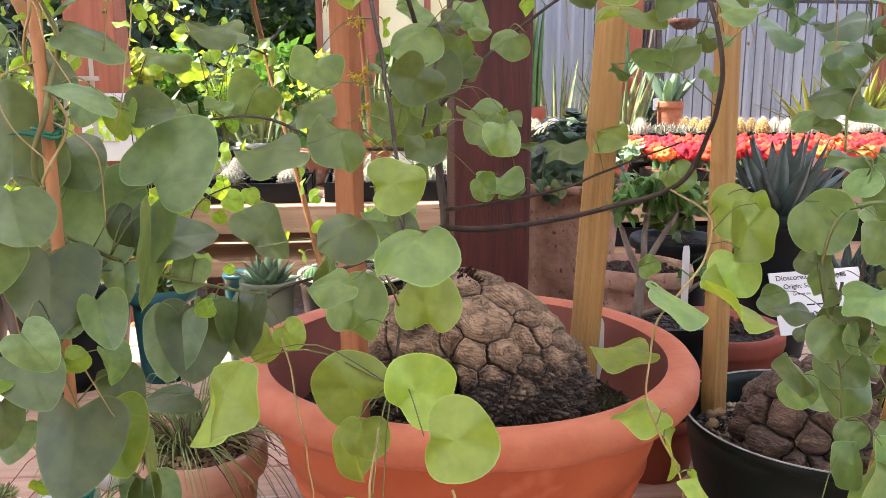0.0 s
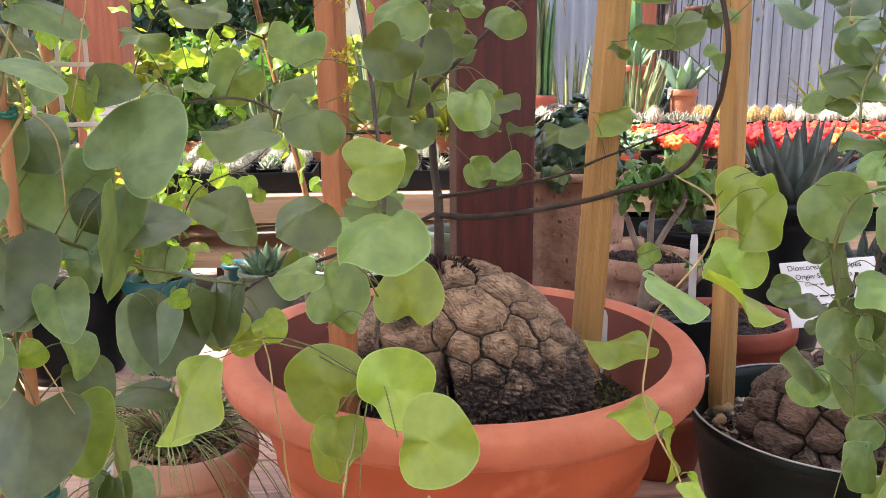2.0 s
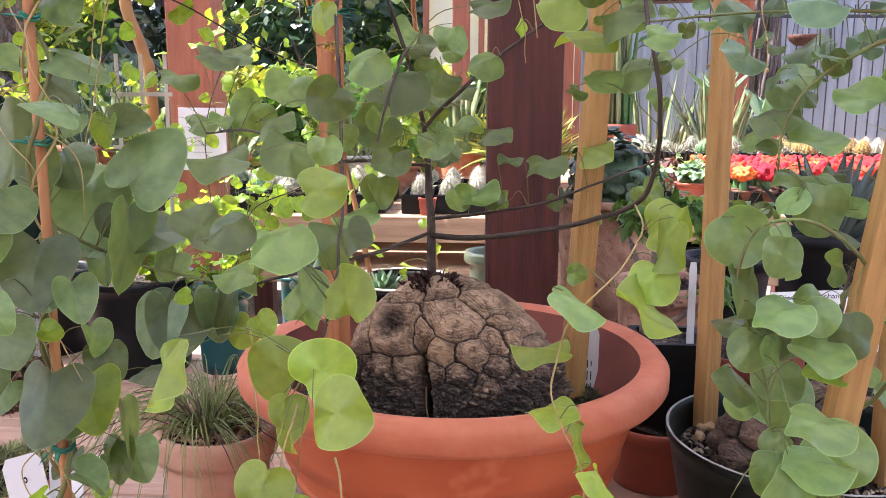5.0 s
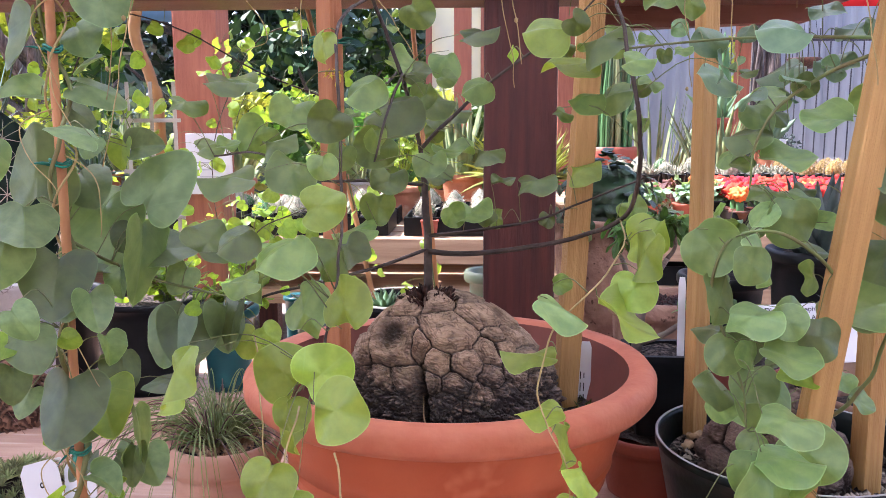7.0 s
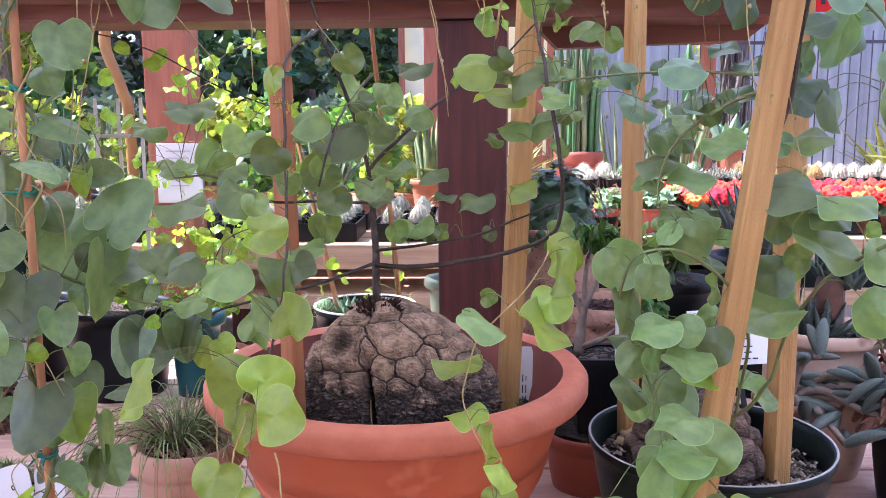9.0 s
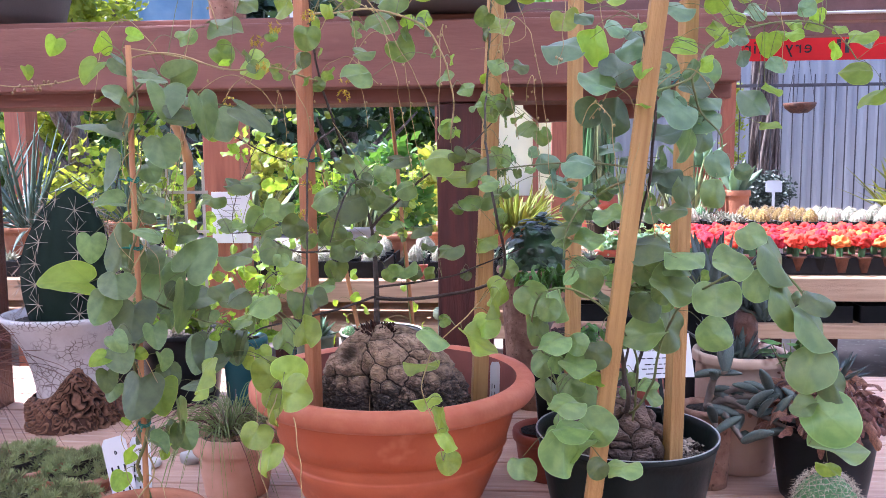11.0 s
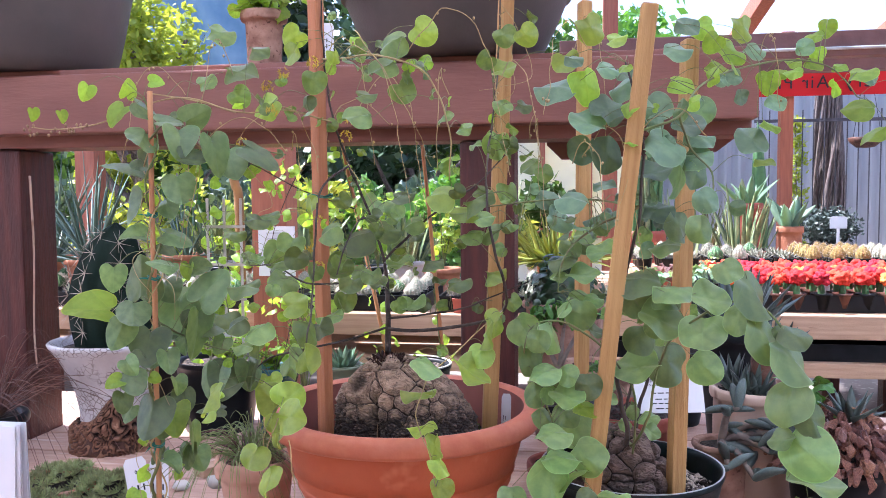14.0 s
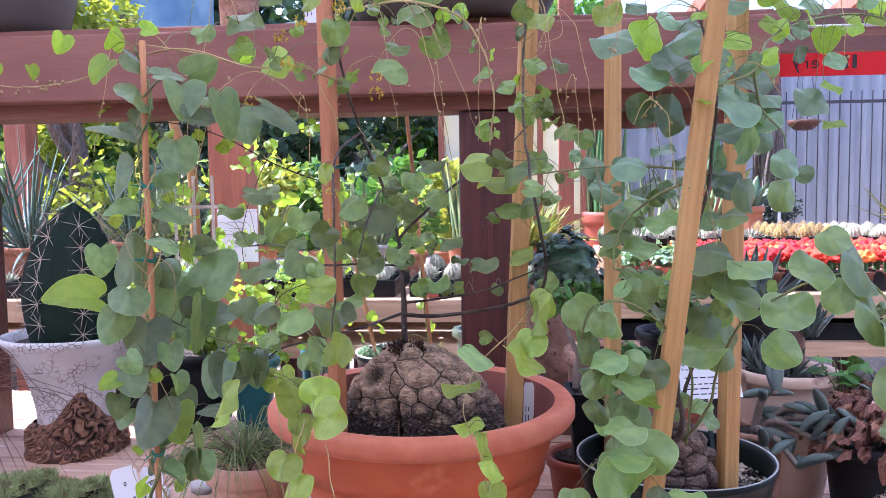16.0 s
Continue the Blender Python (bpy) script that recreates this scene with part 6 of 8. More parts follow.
VR.stem([(0.46, 0.60, 1.46), (0.51, 0.62, 1.48), (0.55, 0.68, 1.53), (0.62, 0.74, 1.56), (0.70, 0.79, 1.575), (0.76, 0.81, 1.56), (0.79, 0.81, 1.52)], 0.0018, 0.0009, M_greenstem)
VR.stem([(0.51, 0.62, 1.48), (0.53, 0.66, 1.44), (0.56, 0.66, 1.40), (0.55, 0.64, 1.34)], 0.0018, 0.001, M_greenstem)
VR.stem([(0.46, 0.62, 1.36), (0.40, 0.70, 1.37), (0.33, 0.72, 1.37), (0.24, 0.70, 1.36)], 0.0018, 0.001, M_greenstem)
for _rows in (RIGHT_A, RIGHT_B, RIGHT_C, RIGHT_D, RIGHT_E, RIGHT_F, RIGHT_G, RIGHT_H,):
    VR.place_rows([q for q in _rows if q[2] < 1.34])
    VR.place_rows([q for q in _rows if q[2] >= 1.34], LEAVES_G)
for _rows in (RIGHT_LIME_A, RIGHT_LIME_B,):
    VR.place_rows(_rows, LEAVES_Y)
VR.scatter(20, 0.05, 0.030, zmin=1.0, zmax=1.3, forward=-0.05)
VR.scatter(36, 0.06, 0.028, LEAVES_G, 1.3, 1.6, -0.05)
VR.scatter(10, 0.06, 0.024, LEAVES_Y, 1.42, 1.7)

# thin tan twigs arching through the tops of the vines, set with tiny buds
_r = random.Random(314)
_bud = finish(blob(0.0018, 0.0018, 0.0024, sub=1), "bud", M_twig)
for _k in range(20):
    _v = VB if _k % 3 else VR
    _x0 = _r.uniform(-0.30, 0.28) if _k % 3 else _r.uniform(0.30, 0.66)
    _y0, _z0 = _r.uniform(0.60, 0.84), _r.uniform(1.42, 1.62)
    _dx, _s = _r.uniform(-0.16, 0.16), _r.uniform(0.05, 0.14)
    _p = _v.tendril([(_x0, _y0, _z0), (_x0 + _dx * 0.4, _y0 - 0.02, _z0 + 0.4 * _s), (_x0 + _dx * 0.8, _y0 - 0.03, _z0 + 0.1 * _s), (_x0 + _dx, _y0 - 0.04, _z0 - 0.8 * _s), (_x0 + _dx * 1.1, _y0 - 0.05, _z0 - 1.4 * _s)], 0.0010)
    for _j in range(5):
        part("bud", _bud, None, _v.owner, at=Matrix.Translation(_r.choice(_p) + Vector((_r.uniform(-1, 1), _r.uniform(-1, 1), _r.uniform(-1, 1))) * 0.004 - _v.origin))

# ---------------------------------------------------------------- other pots on the near bench
def spines(bm, at, normal, count, length, rng, r=0.0009, flat=0.35):
    n = Vector(normal).normalized()
    u = n.orthogonal().normalized()
    w = n.cross(u)
    for k in range(count):
        a = 6.283 * k / count + rng.uniform(-0.2, 0.2)
        d = (u * math.cos(a) + w * math.sin(a) + n * (flat + rng.uniform(-0.1, 0.5))).normalized()
        p = Vector(at)
        tube(bm, [p, p + d * length * rng.uniform(0.7, 1.1)], r, r * 0.25, 3)


def rosette_leaves(t, count, length, width, material):
    for k in range(count):
        a = k * 2.39996
        e = 1.3 - 1.15 * k / count
        part("leaf", blade(bmesh.new(), (0.006 * math.cos(a), 0.006 * math.sin(a), 0), (math.cos(a) * math.cos(e), math.sin(a) * math.cos(e), math.sin(e)), length, width, -0.2, 0, 0.4, 4), material, t)


def ribbed(bm, at, r, h, ribs, depth=0.16, lean=(0, 0), top=0.75, seg=10, power=2.2):
    """A ribbed cactus body, round-topped."""
    n = ribs * 4
    rings = []
    for j in range(seg + 1):
        f = j / seg
        rr = r * (0.82 + 0.18 * math.sin(math.pi * min(1, f * 1.3))) * (1 - f ** (power * 3) * 0.97)
        ring = []
        for i in range(n):
            a = 2 * math.pi * i / n
            k = 1 - depth * (0.5 - 0.5 * math.cos(a * ribs))
            ring.append(bm.verts.new((at[0] + lean[0] * f * f + rr * k * math.cos(a), at[1] + lean[1] * f * f + rr * k * math.sin(a), at[2] + h * f)))
        rings.append(ring)
    for a, b in zip(rings, rings[1:]):
        for i in range(n):
            bm.faces.new((a[i], a[(i + 1) % n], b[(i + 1) % n], b[i]))
    bm.faces.new(rings[-1])
    return bm


# crackled white pot on a carved root base, with a dark spiny cactus
WP = (-0.742, 1.325, BENCH)
t = thing("crackle_pot", WP, "white crackle-glazed flared pot on a carved brown root-like base", "pot")
part("body", lathe([(0.080, 0.03), (0.077, 0.06), (0.078, 0.095), (0.086, 0.14), (0.100, 0.185), (0.121, 0.225), (0.140, 0.250), (0.144, 0.259), (0.139, 0.264), (0.132, 0.259), (0.121, 0.243), (0.105, 0.223)], 64, 0.014, 4), M_crackle, t, "chalky white crackled glaze")
_r = random.Random(8)
_b = bmesh.new()
_groove_dark = _b.verts.layers.float.new("dark_tone")
_seam = _b.verts.layers.float.new("seam")
_rings = []
for _j in range(46):
    _ring = []
    for _i in range(220):
        _a = 2 * math.pi * _i / 220
        _top = 0.074 + 0.080 * math.exp(-((_a - 5.35) / 0.50) ** 2)
        _z = _top * _j / 45
        _q = Vector((math.cos(_a) * 5.0, math.sin(_a) * 5.0, _z * 46))
        _n = math.sin(22 * noise.noise(_q * 0.8 + noise.noise_vector(_q * 0.7) * 0.5))
        _rr = 0.104 - 0.010 * min(1.0, _z / 0.09) + 0.0065 * _n * (1 - (_j / 45) ** 6) - 0.014 * (_j / 45) ** 8 + 0.006 * noise.noise(_q * 0.5)
        _v = _b.verts.new((_rr * math.cos(_a), _rr * math.sin(_a), _z))
        # relief shading put into the colour: grooves dark, ridges pale
        _v[_groove_dark] = max(0.0, min(1.0, 0.25 - 0.85 * _n))
        _v[_seam] = 0.0
        _ring.append(_v)
    _rings.append(_ring)
for _s, _u in zip(_rings, _rings[1:]):
    for _i in range(220):
        _b.faces.new((_s[_i], _s[(_i + 1) % 220], _u[(_i + 1) % 220], _u[_i]))
part("root_base", _b, M_carved, t, "carved brown swirling root relief")
part("foot", lathe([(0.02, 0.0), (0.101, 0.0), (0.103, 0.012), (0.094, 0.05), (0.083, 0.06)], 40, 0.02, 2), M_rootbase, t)
part("soil", lathe([(0.001, 0.246), (0.06, 0.249), (0.124, 0.244)], 40, 0.02, 5), M_gravel, t, "coarse grit")
t = plant("spiny_cactus", (-0.735, 1.325, BENCH + 0.230), "dark green thick cactus with star-shaped pale spine clusters", "cactus")
_body = part("body", ribbed(bmesh.new(), (0, 0, 0), 0.104, 0.318, 7, 0.30, (0.012, 0.0), seg=14), M_cactus, t)
for _k in range(7):
    for _j in range(6):
        _a = 2 * math.pi * _k / 7
        _z = 0.04 + 0.046 * _j + 0.012 * (_k % 3)
        _f = _z / 0.325
        _rr = 0.104 * (0.82 + 0.18 * math.sin(math.pi * min(1, _f * 1.3))) * (1 - _f ** 6.6 * 0.97)
        _b = bmesh.new()
        spines(_b, (0, 0, 0), (math.cos(_a), math.sin(_a), 0.1), 8, 0.040, _r, 0.0010)
        tagged(part("areole", _b, M_spine, _body, at=Matrix.Translation((0.012 * _f * _f + _rr * math.cos(_a), _rr * math.sin(_a), _z))), kind="stuff")


def grass_tuft(place, count, length, seed, label, material=None, spread=1.0):
    rng = random.Random(seed)
    t = plant("grass_tuft", place, label, "grass plant")
    for clump in range(6):
        bm = bmesh.new()
        for _ in range(count // 6):
            a = rng.uniform(0, 6.283)
            out = rng.uniform(0.3, 1.3) * spread
            ln = length * rng.uniform(0.6, 1.15)
            p0 = Vector((0.022 * math.cos(a) * rng.random(), 0.022 * math.sin(a) * rng.random(), 0))
            p1 = p0 + Vector((math.cos(a) * out * 0.45 * ln, math.sin(a) * out * 0.45 * ln, ln * (0.52 - 0.2 * out)))
            p2 = p1 + Vector((math.cos(a + 0.2) * out * 0.45 * ln, math.sin(a + 0.2) * out * 0.45 * ln, ln * (0.28 - 0.4 * out)))
            p3 = p2 + Vector((math.cos(a + 0.3) * out * 0.3 * ln, math.sin(a + 0.3) * out * 0.3 * ln, ln * (0.05 - 0.5 * out)))
            tube(bm, smooth_path([p0, p1, p2, p3], 3), 0.0011, 0.0004, 3)
        tagged(part("blade_clump", bm, material or (M_dry if clump == 5 else M_grass), t), kind="stuff")
    return t


pot("clay_pot", (-0.222, 0.946, BENCH), 0.068, 0.056, 0.116, M_claypale, "pale pinkish clay pot with a tuft of fine grass", lip=0.010, lip_h=0.035, soil=0.012, soil_mat=M_gravel)
grit((-0.222, 0.946, BENCH + 0.106), 0.054, 190, 0.005, 12, "straw-coloured chips on the soil of the grass pot", material=M_straw)
grass_tuft((-0.232, 0.946, BENCH + 0.104), 230, 0.135, 4, "tuft of fine arching grey-green grass blades in a clay pot")
grass_tuft((-0.965, 1.18, BENCH + 0.10), 150, 0.30, 9, "drooping tuft of thin brownish grass", M_dry, 1.0)
pot("nursery_pot", (-0.965, 1.18, BENCH), 0.07, 0.055, 0.11, M_blackplastic, "black nursery pot with drooping brown grass", soil=0.012, soil_mat=M_soil)

# low cushion plants
for _k, (_x, _y, _rr) in enumerate([(-0.655, 0.985, 0.085), (-0.52, 0.955, 0.08), (-0.60, 0.82, 0.075), (-0.47, 0.80, 0.06)]):
    pot("shallow_pan", (_x, _y, BENCH), _rr * 0.95, _rr * 0.8, 0.035, M_clay, "shallow clay pan under a cushion plant", soil=0.008, soil_mat=M_soil, lip=0.006, lip_h=0.012)
    t = plant("cushion_plant", (_x, _y, BENCH + 0.012), "dense low cushion of spiky green rosettes", "succulent", "cushion plants")
    rng = random.Random(30 + _k)
    _ros = []
    for _s in range(3):
        _ros.append(finish(rosette(bmesh.new(), (0, 0, 0), 0.003, 18, 0.015, 0.0032, (0.2, 1.4), 0.1, _s, 0.4, 3), "tuft", M_cushion))
    for _j in range(95):
        _a, _q = _j * 2.4, math.sqrt((_j + 0.5) / 95)
        part("tuft", _ros[_j % 3], None, t, at=pose(_rr * _q * math.cos(_a), _rr * _q * math.sin(_a), 0.012 + 0.030 * (1 - _q * _q) + 0.008 * math.sin(9 * _q * math.cos(_a) + _k), rng.uniform(-20, 20) - 40 * _q * math.sin(_a), 40 * _q * math.cos(_a), rng.uniform(0, 360)))

# stack of white cards and the two white labels with holes
t = thing("card_stack", (-0.605, 0.70, BENCH), "stack of white printed cards standing on edge", "cards")
for _k in range(7):
    part("card", cuboid((0.12, 0.0016, 0.225), (0.006 * math.sin(_k * 2.1), 0.006 * _k, 0.1125), 0.0004, rot=Matrix.Rotation(radians(-3 + 0.8 * _k), 4, "X")), M_white, t, smooth=False)


def plant_label(place, turn, lean, w, h, label, hole=True, bars=3, name="plant_label", below=0.06, roll=0.0):
    t = thing(name, place, label, "label", "plant labels")
    t.matrix_basis = pose(*place, -lean, 0, turn) @ pose(0, 0, 0, 0, roll, 0)
    bm = bmesh.new()
    prof = [(-w / 2, -below), (w / 2, -below), (w / 2, h * 0.9), (w * 0.36, h), (-w * 0.36, h), (-w / 2, h * 0.9)]
    f = [bm.verts.new((x, -0.0006, z)) for x, z in prof]
    b = [bm.verts.new((x, 0.0006, z)) for x, z in prof]
    bm.faces.new(f)
    bm.faces.new(list(reversed(b)))
    for i in range(6):
        j = (i + 1) % 6
        bm.faces.new((f[j], f[i], b[i], b[j]))
    card = part("card", bm, M_white, t, smooth=False)
    if hole:
        part("hole", lathe([(0.0012, -0.0002), (0.0023, -0.0002), (0.0023, 0.0004), (0.0012, 0.0004)], 16), M_ink, card, at=pose(0, -0.0012, h * 0.72, 90, 0, 0) @ Matrix.Diagonal((0.8, 1.3, 1, 1)))
    rng = random.Random(int(h * 1e5) + bars)
    for k in range(bars):
        for s in range(3):
            part("text_bar", cuboid((w * 0.07, 0.0004, h * rng.uniform(0.08, 0.16)), (w * (-0.28 + 0.26 * k), -0.0011, h * (0.42 - 0.2 * s))), M_ink, card, smooth=False)
    return t


plant_label((-0.296, 0.664, 0.888), 8, 12, 0.036, 0.082, "white plastic plant label with a punched hole", roll=-14)
plant_label((-0.274, 0.672, 0.888), -6, 12, 0.034, 0.078, "white plastic plant label with a punched hole", roll=-6)
plant_label((0.250, 0.966, 0.940), 6, 6, 0.0175, 0.076, "narrow white plant label with handwriting in the bowl", False, 2, below=0.02, roll=2)
plant_label((0.395, 1.06, 0.985), 5, 2, 0.010, 0.10, "narrow white plant label in the square pot", False, 0, below=0.03)

# black pot with a white trellis and a seedling
pot("nursery_pot", (-0.552, 1.51, BENCH), 0.106, 0.086, 0.185, M_blackplastic, "round black nursery pot with a white trellis", lip=0.004, lip_h=0.014, soil=0.014, soil_mat=M_gravel)
t = thing("trellis", (-0.525, 1.505, BENCH + 0.155), "small white-painted wooden trellis in a black pot", "trellis")
for _x in (-0.046, 0.0, 0.046):
    part("upright", cuboid((0.0075, 0.003, 0.45), (_x, 0, 0.225), 0.001), M_trellis, t, smooth=False)
for _z in (0.010, 0.092, 0.188, 0.278, 0.376):
    part("rung", cuboid((0.118, 0.003, 0.0075), (0, -0.0042, _z), 0.001), M_trellis, t, smooth=False)


def leafy_plant(name, place, size, stems, leaves, leaf, seed, label, meshes=None, group="", stemmat=None, category="plant"):
    """A small bushy plant: thin stems and single leaves."""
    rng = random.Random(seed)
    t = plant(name, place, label, category, group)
    ends = []
    for _ in range(stems):
        a, e = rng.uniform(0, 6.283), rng.uniform(0.2, 1.0)
        p = [Vector((0, 0, 0)), Vector((size[0] * 0.35 * e * math.cos(a), size[1] * 0.35 * e * math.sin(a), size[2] * 0.5)), Vector((size[0] * e * math.cos(a), size[1] * e * math.sin(a), size[2] * rng.uniform(0.7, 1.0)))]
        sp = smooth_path(p, 5)
        part("stem", tube(bmesh.new(), sp, 0.0022, 0.001, 5), stemmat or M_greenstem, t)
        ends += sp[3:]
    for _ in range(leaves):
        q = rng.choice(ends)
        s = leaf * rng.uniform(0.6, 1.25)
        part("leaf", rng.choice(meshes or LEAVES_Y), None, t, at=Matrix.Translation(q + Vector((rng.uniform(-1, 1), rng.uniform(-1, 1), rng.uniform(-0.6, 0.8))) * leaf * 0.7) @ Matrix.Rotation(rng.uniform(0, 6.28), 4, "Z") @ Matrix.Rotation(rng.uniform(-0.2, 1.3), 4, "X") @ Matrix.Diagonal((s, s, s, 1)))
    return t


leafy_plant("seedling", (-0.510, 1.495, BENCH + 0.170), (0.10, 0.07, 0.085), 14, 80, 0.025, 3, "bright green seedling with small leaves in a black pot")

# black pot behind the crackled one, placed to cover an overbright bench patch
pot("nursery_pot", (-0.790, 1.615, BENCH), 0.086, 0.068, 0.175, M_blackplastic, "round black nursery pot standing behind the crackled pot", lip=0.004, lip_h=0.014, soil=0.014, soil_mat=M_soil)
leafy_plant("seedling", (-0.790, 1.615, BENCH + 0.158), (0.08, 0.06, 0.07), 10, 40, 0.026, 77, "low green seedlings in a black pot", LEAVES_B)

# small pots behind the bowl
pot("glazed_pot", (-0.390, 1.50, BENCH), 0.050, 0.040, 0.17, M_teal, "teal glazed pot behind the bowl", soil=0.012, soil_mat=M_soil)
leafy_plant("seedling", (-0.390, 1.50, BENCH + 0.155), (0.07, 0.06, 0.07), 10, 46, 0.026, 5, "lime green leafy plant in the teal pot")
pot("glazed_pot", (-0.262, 1.57, BENCH), 0.028, 0.024, 0.175, M_teal, "narrow teal pot with a tiny cactus", soil=0.01, soil_mat=M_gravel, lip=0.004, lip_h=0.01)
pot("glazed_pot", (-0.198, 1.470, BENCH), 0.046, 0.036, 0.185, M_sage, "grey-green pot with a pale rim and a rosette succulent", soil=0.012, soil_mat=M_gravel, lip=0.004, lip_h=0.01)
t = plant("rosette_succulent", (-0.198, 1.470, BENCH + 0.170), "soft grey-green rosette succulent in a small pot", "succulent")
for _k in range(22):
    _a, _e = _k * 2.4, 0.25 + 1.1 * _k / 22
    part("leaf", blade(bmesh.new(), (0.006 * math.cos(_a), 0.006 * math.sin(_a), 0), (math.cos(_a) * math.cos(_e), math.sin(_a) * math.cos(_e), math.sin(_e)), 0.062, 0.024, -0.2, 0, 0.4, 5, 0.3), M_paleleaf, t)
_t = pot("nursery_pot", (-0.045, 1.555, BENCH), 0.104, 0.082, 0.172, M_blackplastic, "wide black pot with a pale rim and mixed succulents", soil=0.012, soil_mat=M_gravel, lip=0.003, lip_h=0.010)
part("rim_band", lathe([(0.1035, 0.1725), (0.1075, 0.1725), (0.1082, 0.1755), (0.1035, 0.1765), (0.1015, 0.1745)], 48), M_stone, _t, "pale chalky rim")
t = plant("button_cactus", (-0.122, 1.515, BENCH + 0.158), "small round brown-spined cactus", "cactus")
part("body", ribbed(bmesh.new(), (0, 0, 0), 0.020, 0.038, 11, 0.2), M_cactusg, t)
_b = bmesh.new()
for _k in range(60):
    _a, _z = _k * 2.4, 0.004 + 0.036 * _k / 60
    _q = 0.021 * math.sqrt(max(0.05, 1 - (_z / 0.042) ** 4))
    spines(_b, (_q * math.cos(_a), _q * math.sin(_a), _z), (math.cos(_a), math.sin(_a), 0.3), 4, 0.008, _r, 0.0004)
tagged(part("spine_cover", _b, M_spine, t), kind="stuff")
t = plant("echeveria", (-0.075, 1.525, BENCH + 0.158), "pale green rosette succulent", "succulent")
rosette_leaves(t, 24, 0.042, 0.020, M_paleleaf)
pot("glazed_pot", (0.140, 1.66, BENCH), 0.052, 0.045, 0.215, M_sage, "sage green glazed pot beside the post", soil=0.014, soil_mat=M_soil)

# tall rough pot with a dark rosette bush
pot("stoneware_pot", (0.352, 1.53, BENCH), 0.096, 0.072, 0.345, M_rockpot, "tall rough pinkish stoneware pot with a wide rim", lip=0.010, lip_h=0.016, soil=0.02, soil_mat=M_soil, wobble=0.006)
t = plant("jade_bush", (0.352, 1.53, BENCH + 0.325), "dense dark green bush of fleshy rounded leaves", "succulent")
rng = random.Random(17)
_cup = [leaf_mesh("leaf", M_darkgreen, 0.08, 0.1, 0.1, 0.03, 0.5, 0, s) for s in range(3)]
for _k in range(298):
    _a, _e = rng.uniform(0, 6.283), rng.uniform(-0.1, 1.5)
    _q = rng.uniform(0.65, 1.0)
    _p = Vector((0.115 * _q * math.cos(_a) * math.cos(_e), 0.115 * _q * math.sin(_a) * math.cos(_e), 0.012 + 0.135 * _q * math.sin(_e)))
    _s = rng.uniform(0.016, 0.027)
    part("leaf", rng.choice(_cup), None, t, at=Matrix.Translation(_p) @ Matrix.Rotation(_a + math.pi / 2, 4, "Z") @ Matrix.Rotation(math.pi / 2 - _e + rng.uniform(-0.6, 0.6), 4, "X") @ Matrix.Diagonal((_s, _s, _s, 1)))
part("inner_mass", blob(0.075, 0.075, 0.08, (0, 0, 0.03), 3, 0.4, 2), M_darkgreen, t)

# bonsai-like shrub with pale forking branches in a lumpy clay pot
pot("clay_pot", (0.418, 1.315, BENCH), 0.078, 0.060, 0.232, M_rockpot, "lumpy reddish rough clay pot filled with dark grit", lip=0.008, lip_h=0.03, soil=0.015, soil_mat=M_soil, wobble=0.03)
t = plant("miniature_tree", (0.340, 1.090, BENCH + 0.198), "miniature tree with pale forking branches in a black square pot", "bonsai")
_b = bmesh.new()
_tips = []
_r = random.Random(77)


def fork(p, d, ln, r, depth):
    q = p + d * ln
    mid = (p + q) / 2 + Vector((_r.uniform(-1, 1), _r.uniform(-1, 1), 0)) * ln * 0.12
    tube(_b, smooth_path([p, mid, q], 3), r, r * 0.72, 6)
    if depth == 0:
        _tips.append(q)
        return
    for _ in range(2 if depth < 3 else 3):
        e = (d + Vector((_r.uniform(-0.8, 0.8), _r.uniform(-0.8, 0.8), _r.uniform(-0.1, 0.5)))).normalized()
        fork(q, e, ln * _r.uniform(0.62, 0.85), r * 0.68, depth - 1)


part("trunk", tube(bmesh.new(), smooth_path([(0, 0, 0), (0.003, 0, 0.04), (0.008, 0, 0.074)], 5), 0.0085, 0.0062, 8), M_greystem, t, "pale grey-pink trunk")
for _p in ([(0.006, 0, 0.068), (0.020, 0, 0.100), (0.038, -0.005, 0.135)], [(0.006, 0, 0.062), (-0.012, 0.005, 0.100), (-0.022, 0.010, 0.130)], [(0.008, 0, 0.074), (0.010, 0.010, 0.110), (0.014, 0.015, 0.145)], [(0.002, 0, 0.010), (0.032, -0.020, 0.028), (0.060, -0.022, 0.048)]):
    _b = bmesh.new()
    tube(_b, smooth_path(_p, 5), 0.0052, 0.0036, 7)
    _e = Vector(_p[2])
    fork(_e, (_e - Vector(_p[1])).normalized(), 0.022, 0.0034, 2)
    part("branch", _b, M_greystem, t, "pale grey-pink forking branch")
_lv = [leaf_mesh("leaf", M_midgreen, 0.3, 0.05, 0.2, 0.05, 0.3, -0.1, s) for s in range(3)]
for _k in range(150):
    _q = _r.choice(_tips) + Vector((_r.uniform(-1, 1), _r.uniform(-1, 1), _r.uniform(-0.8, 1))) * 0.018
    _s = _r.uniform(0.012, 0.022)
    part("leaf", _r.choice(_lv), None, t, at=Matrix.Translation(_q) @ Matrix.Rotation(_r.uniform(0, 6.28), 4, "Z") @ Matrix.Rotation(_r.uniform(0, 1.4), 4, "X") @ Matrix.Diagonal((_s * 0.7, _s * 1.3, _s, 1)))

grit((0.418, 1.315, BENCH + 0.219), 0.070, 130, 0.005, 31, "dark grit in the rough clay pot", material=M_lava)

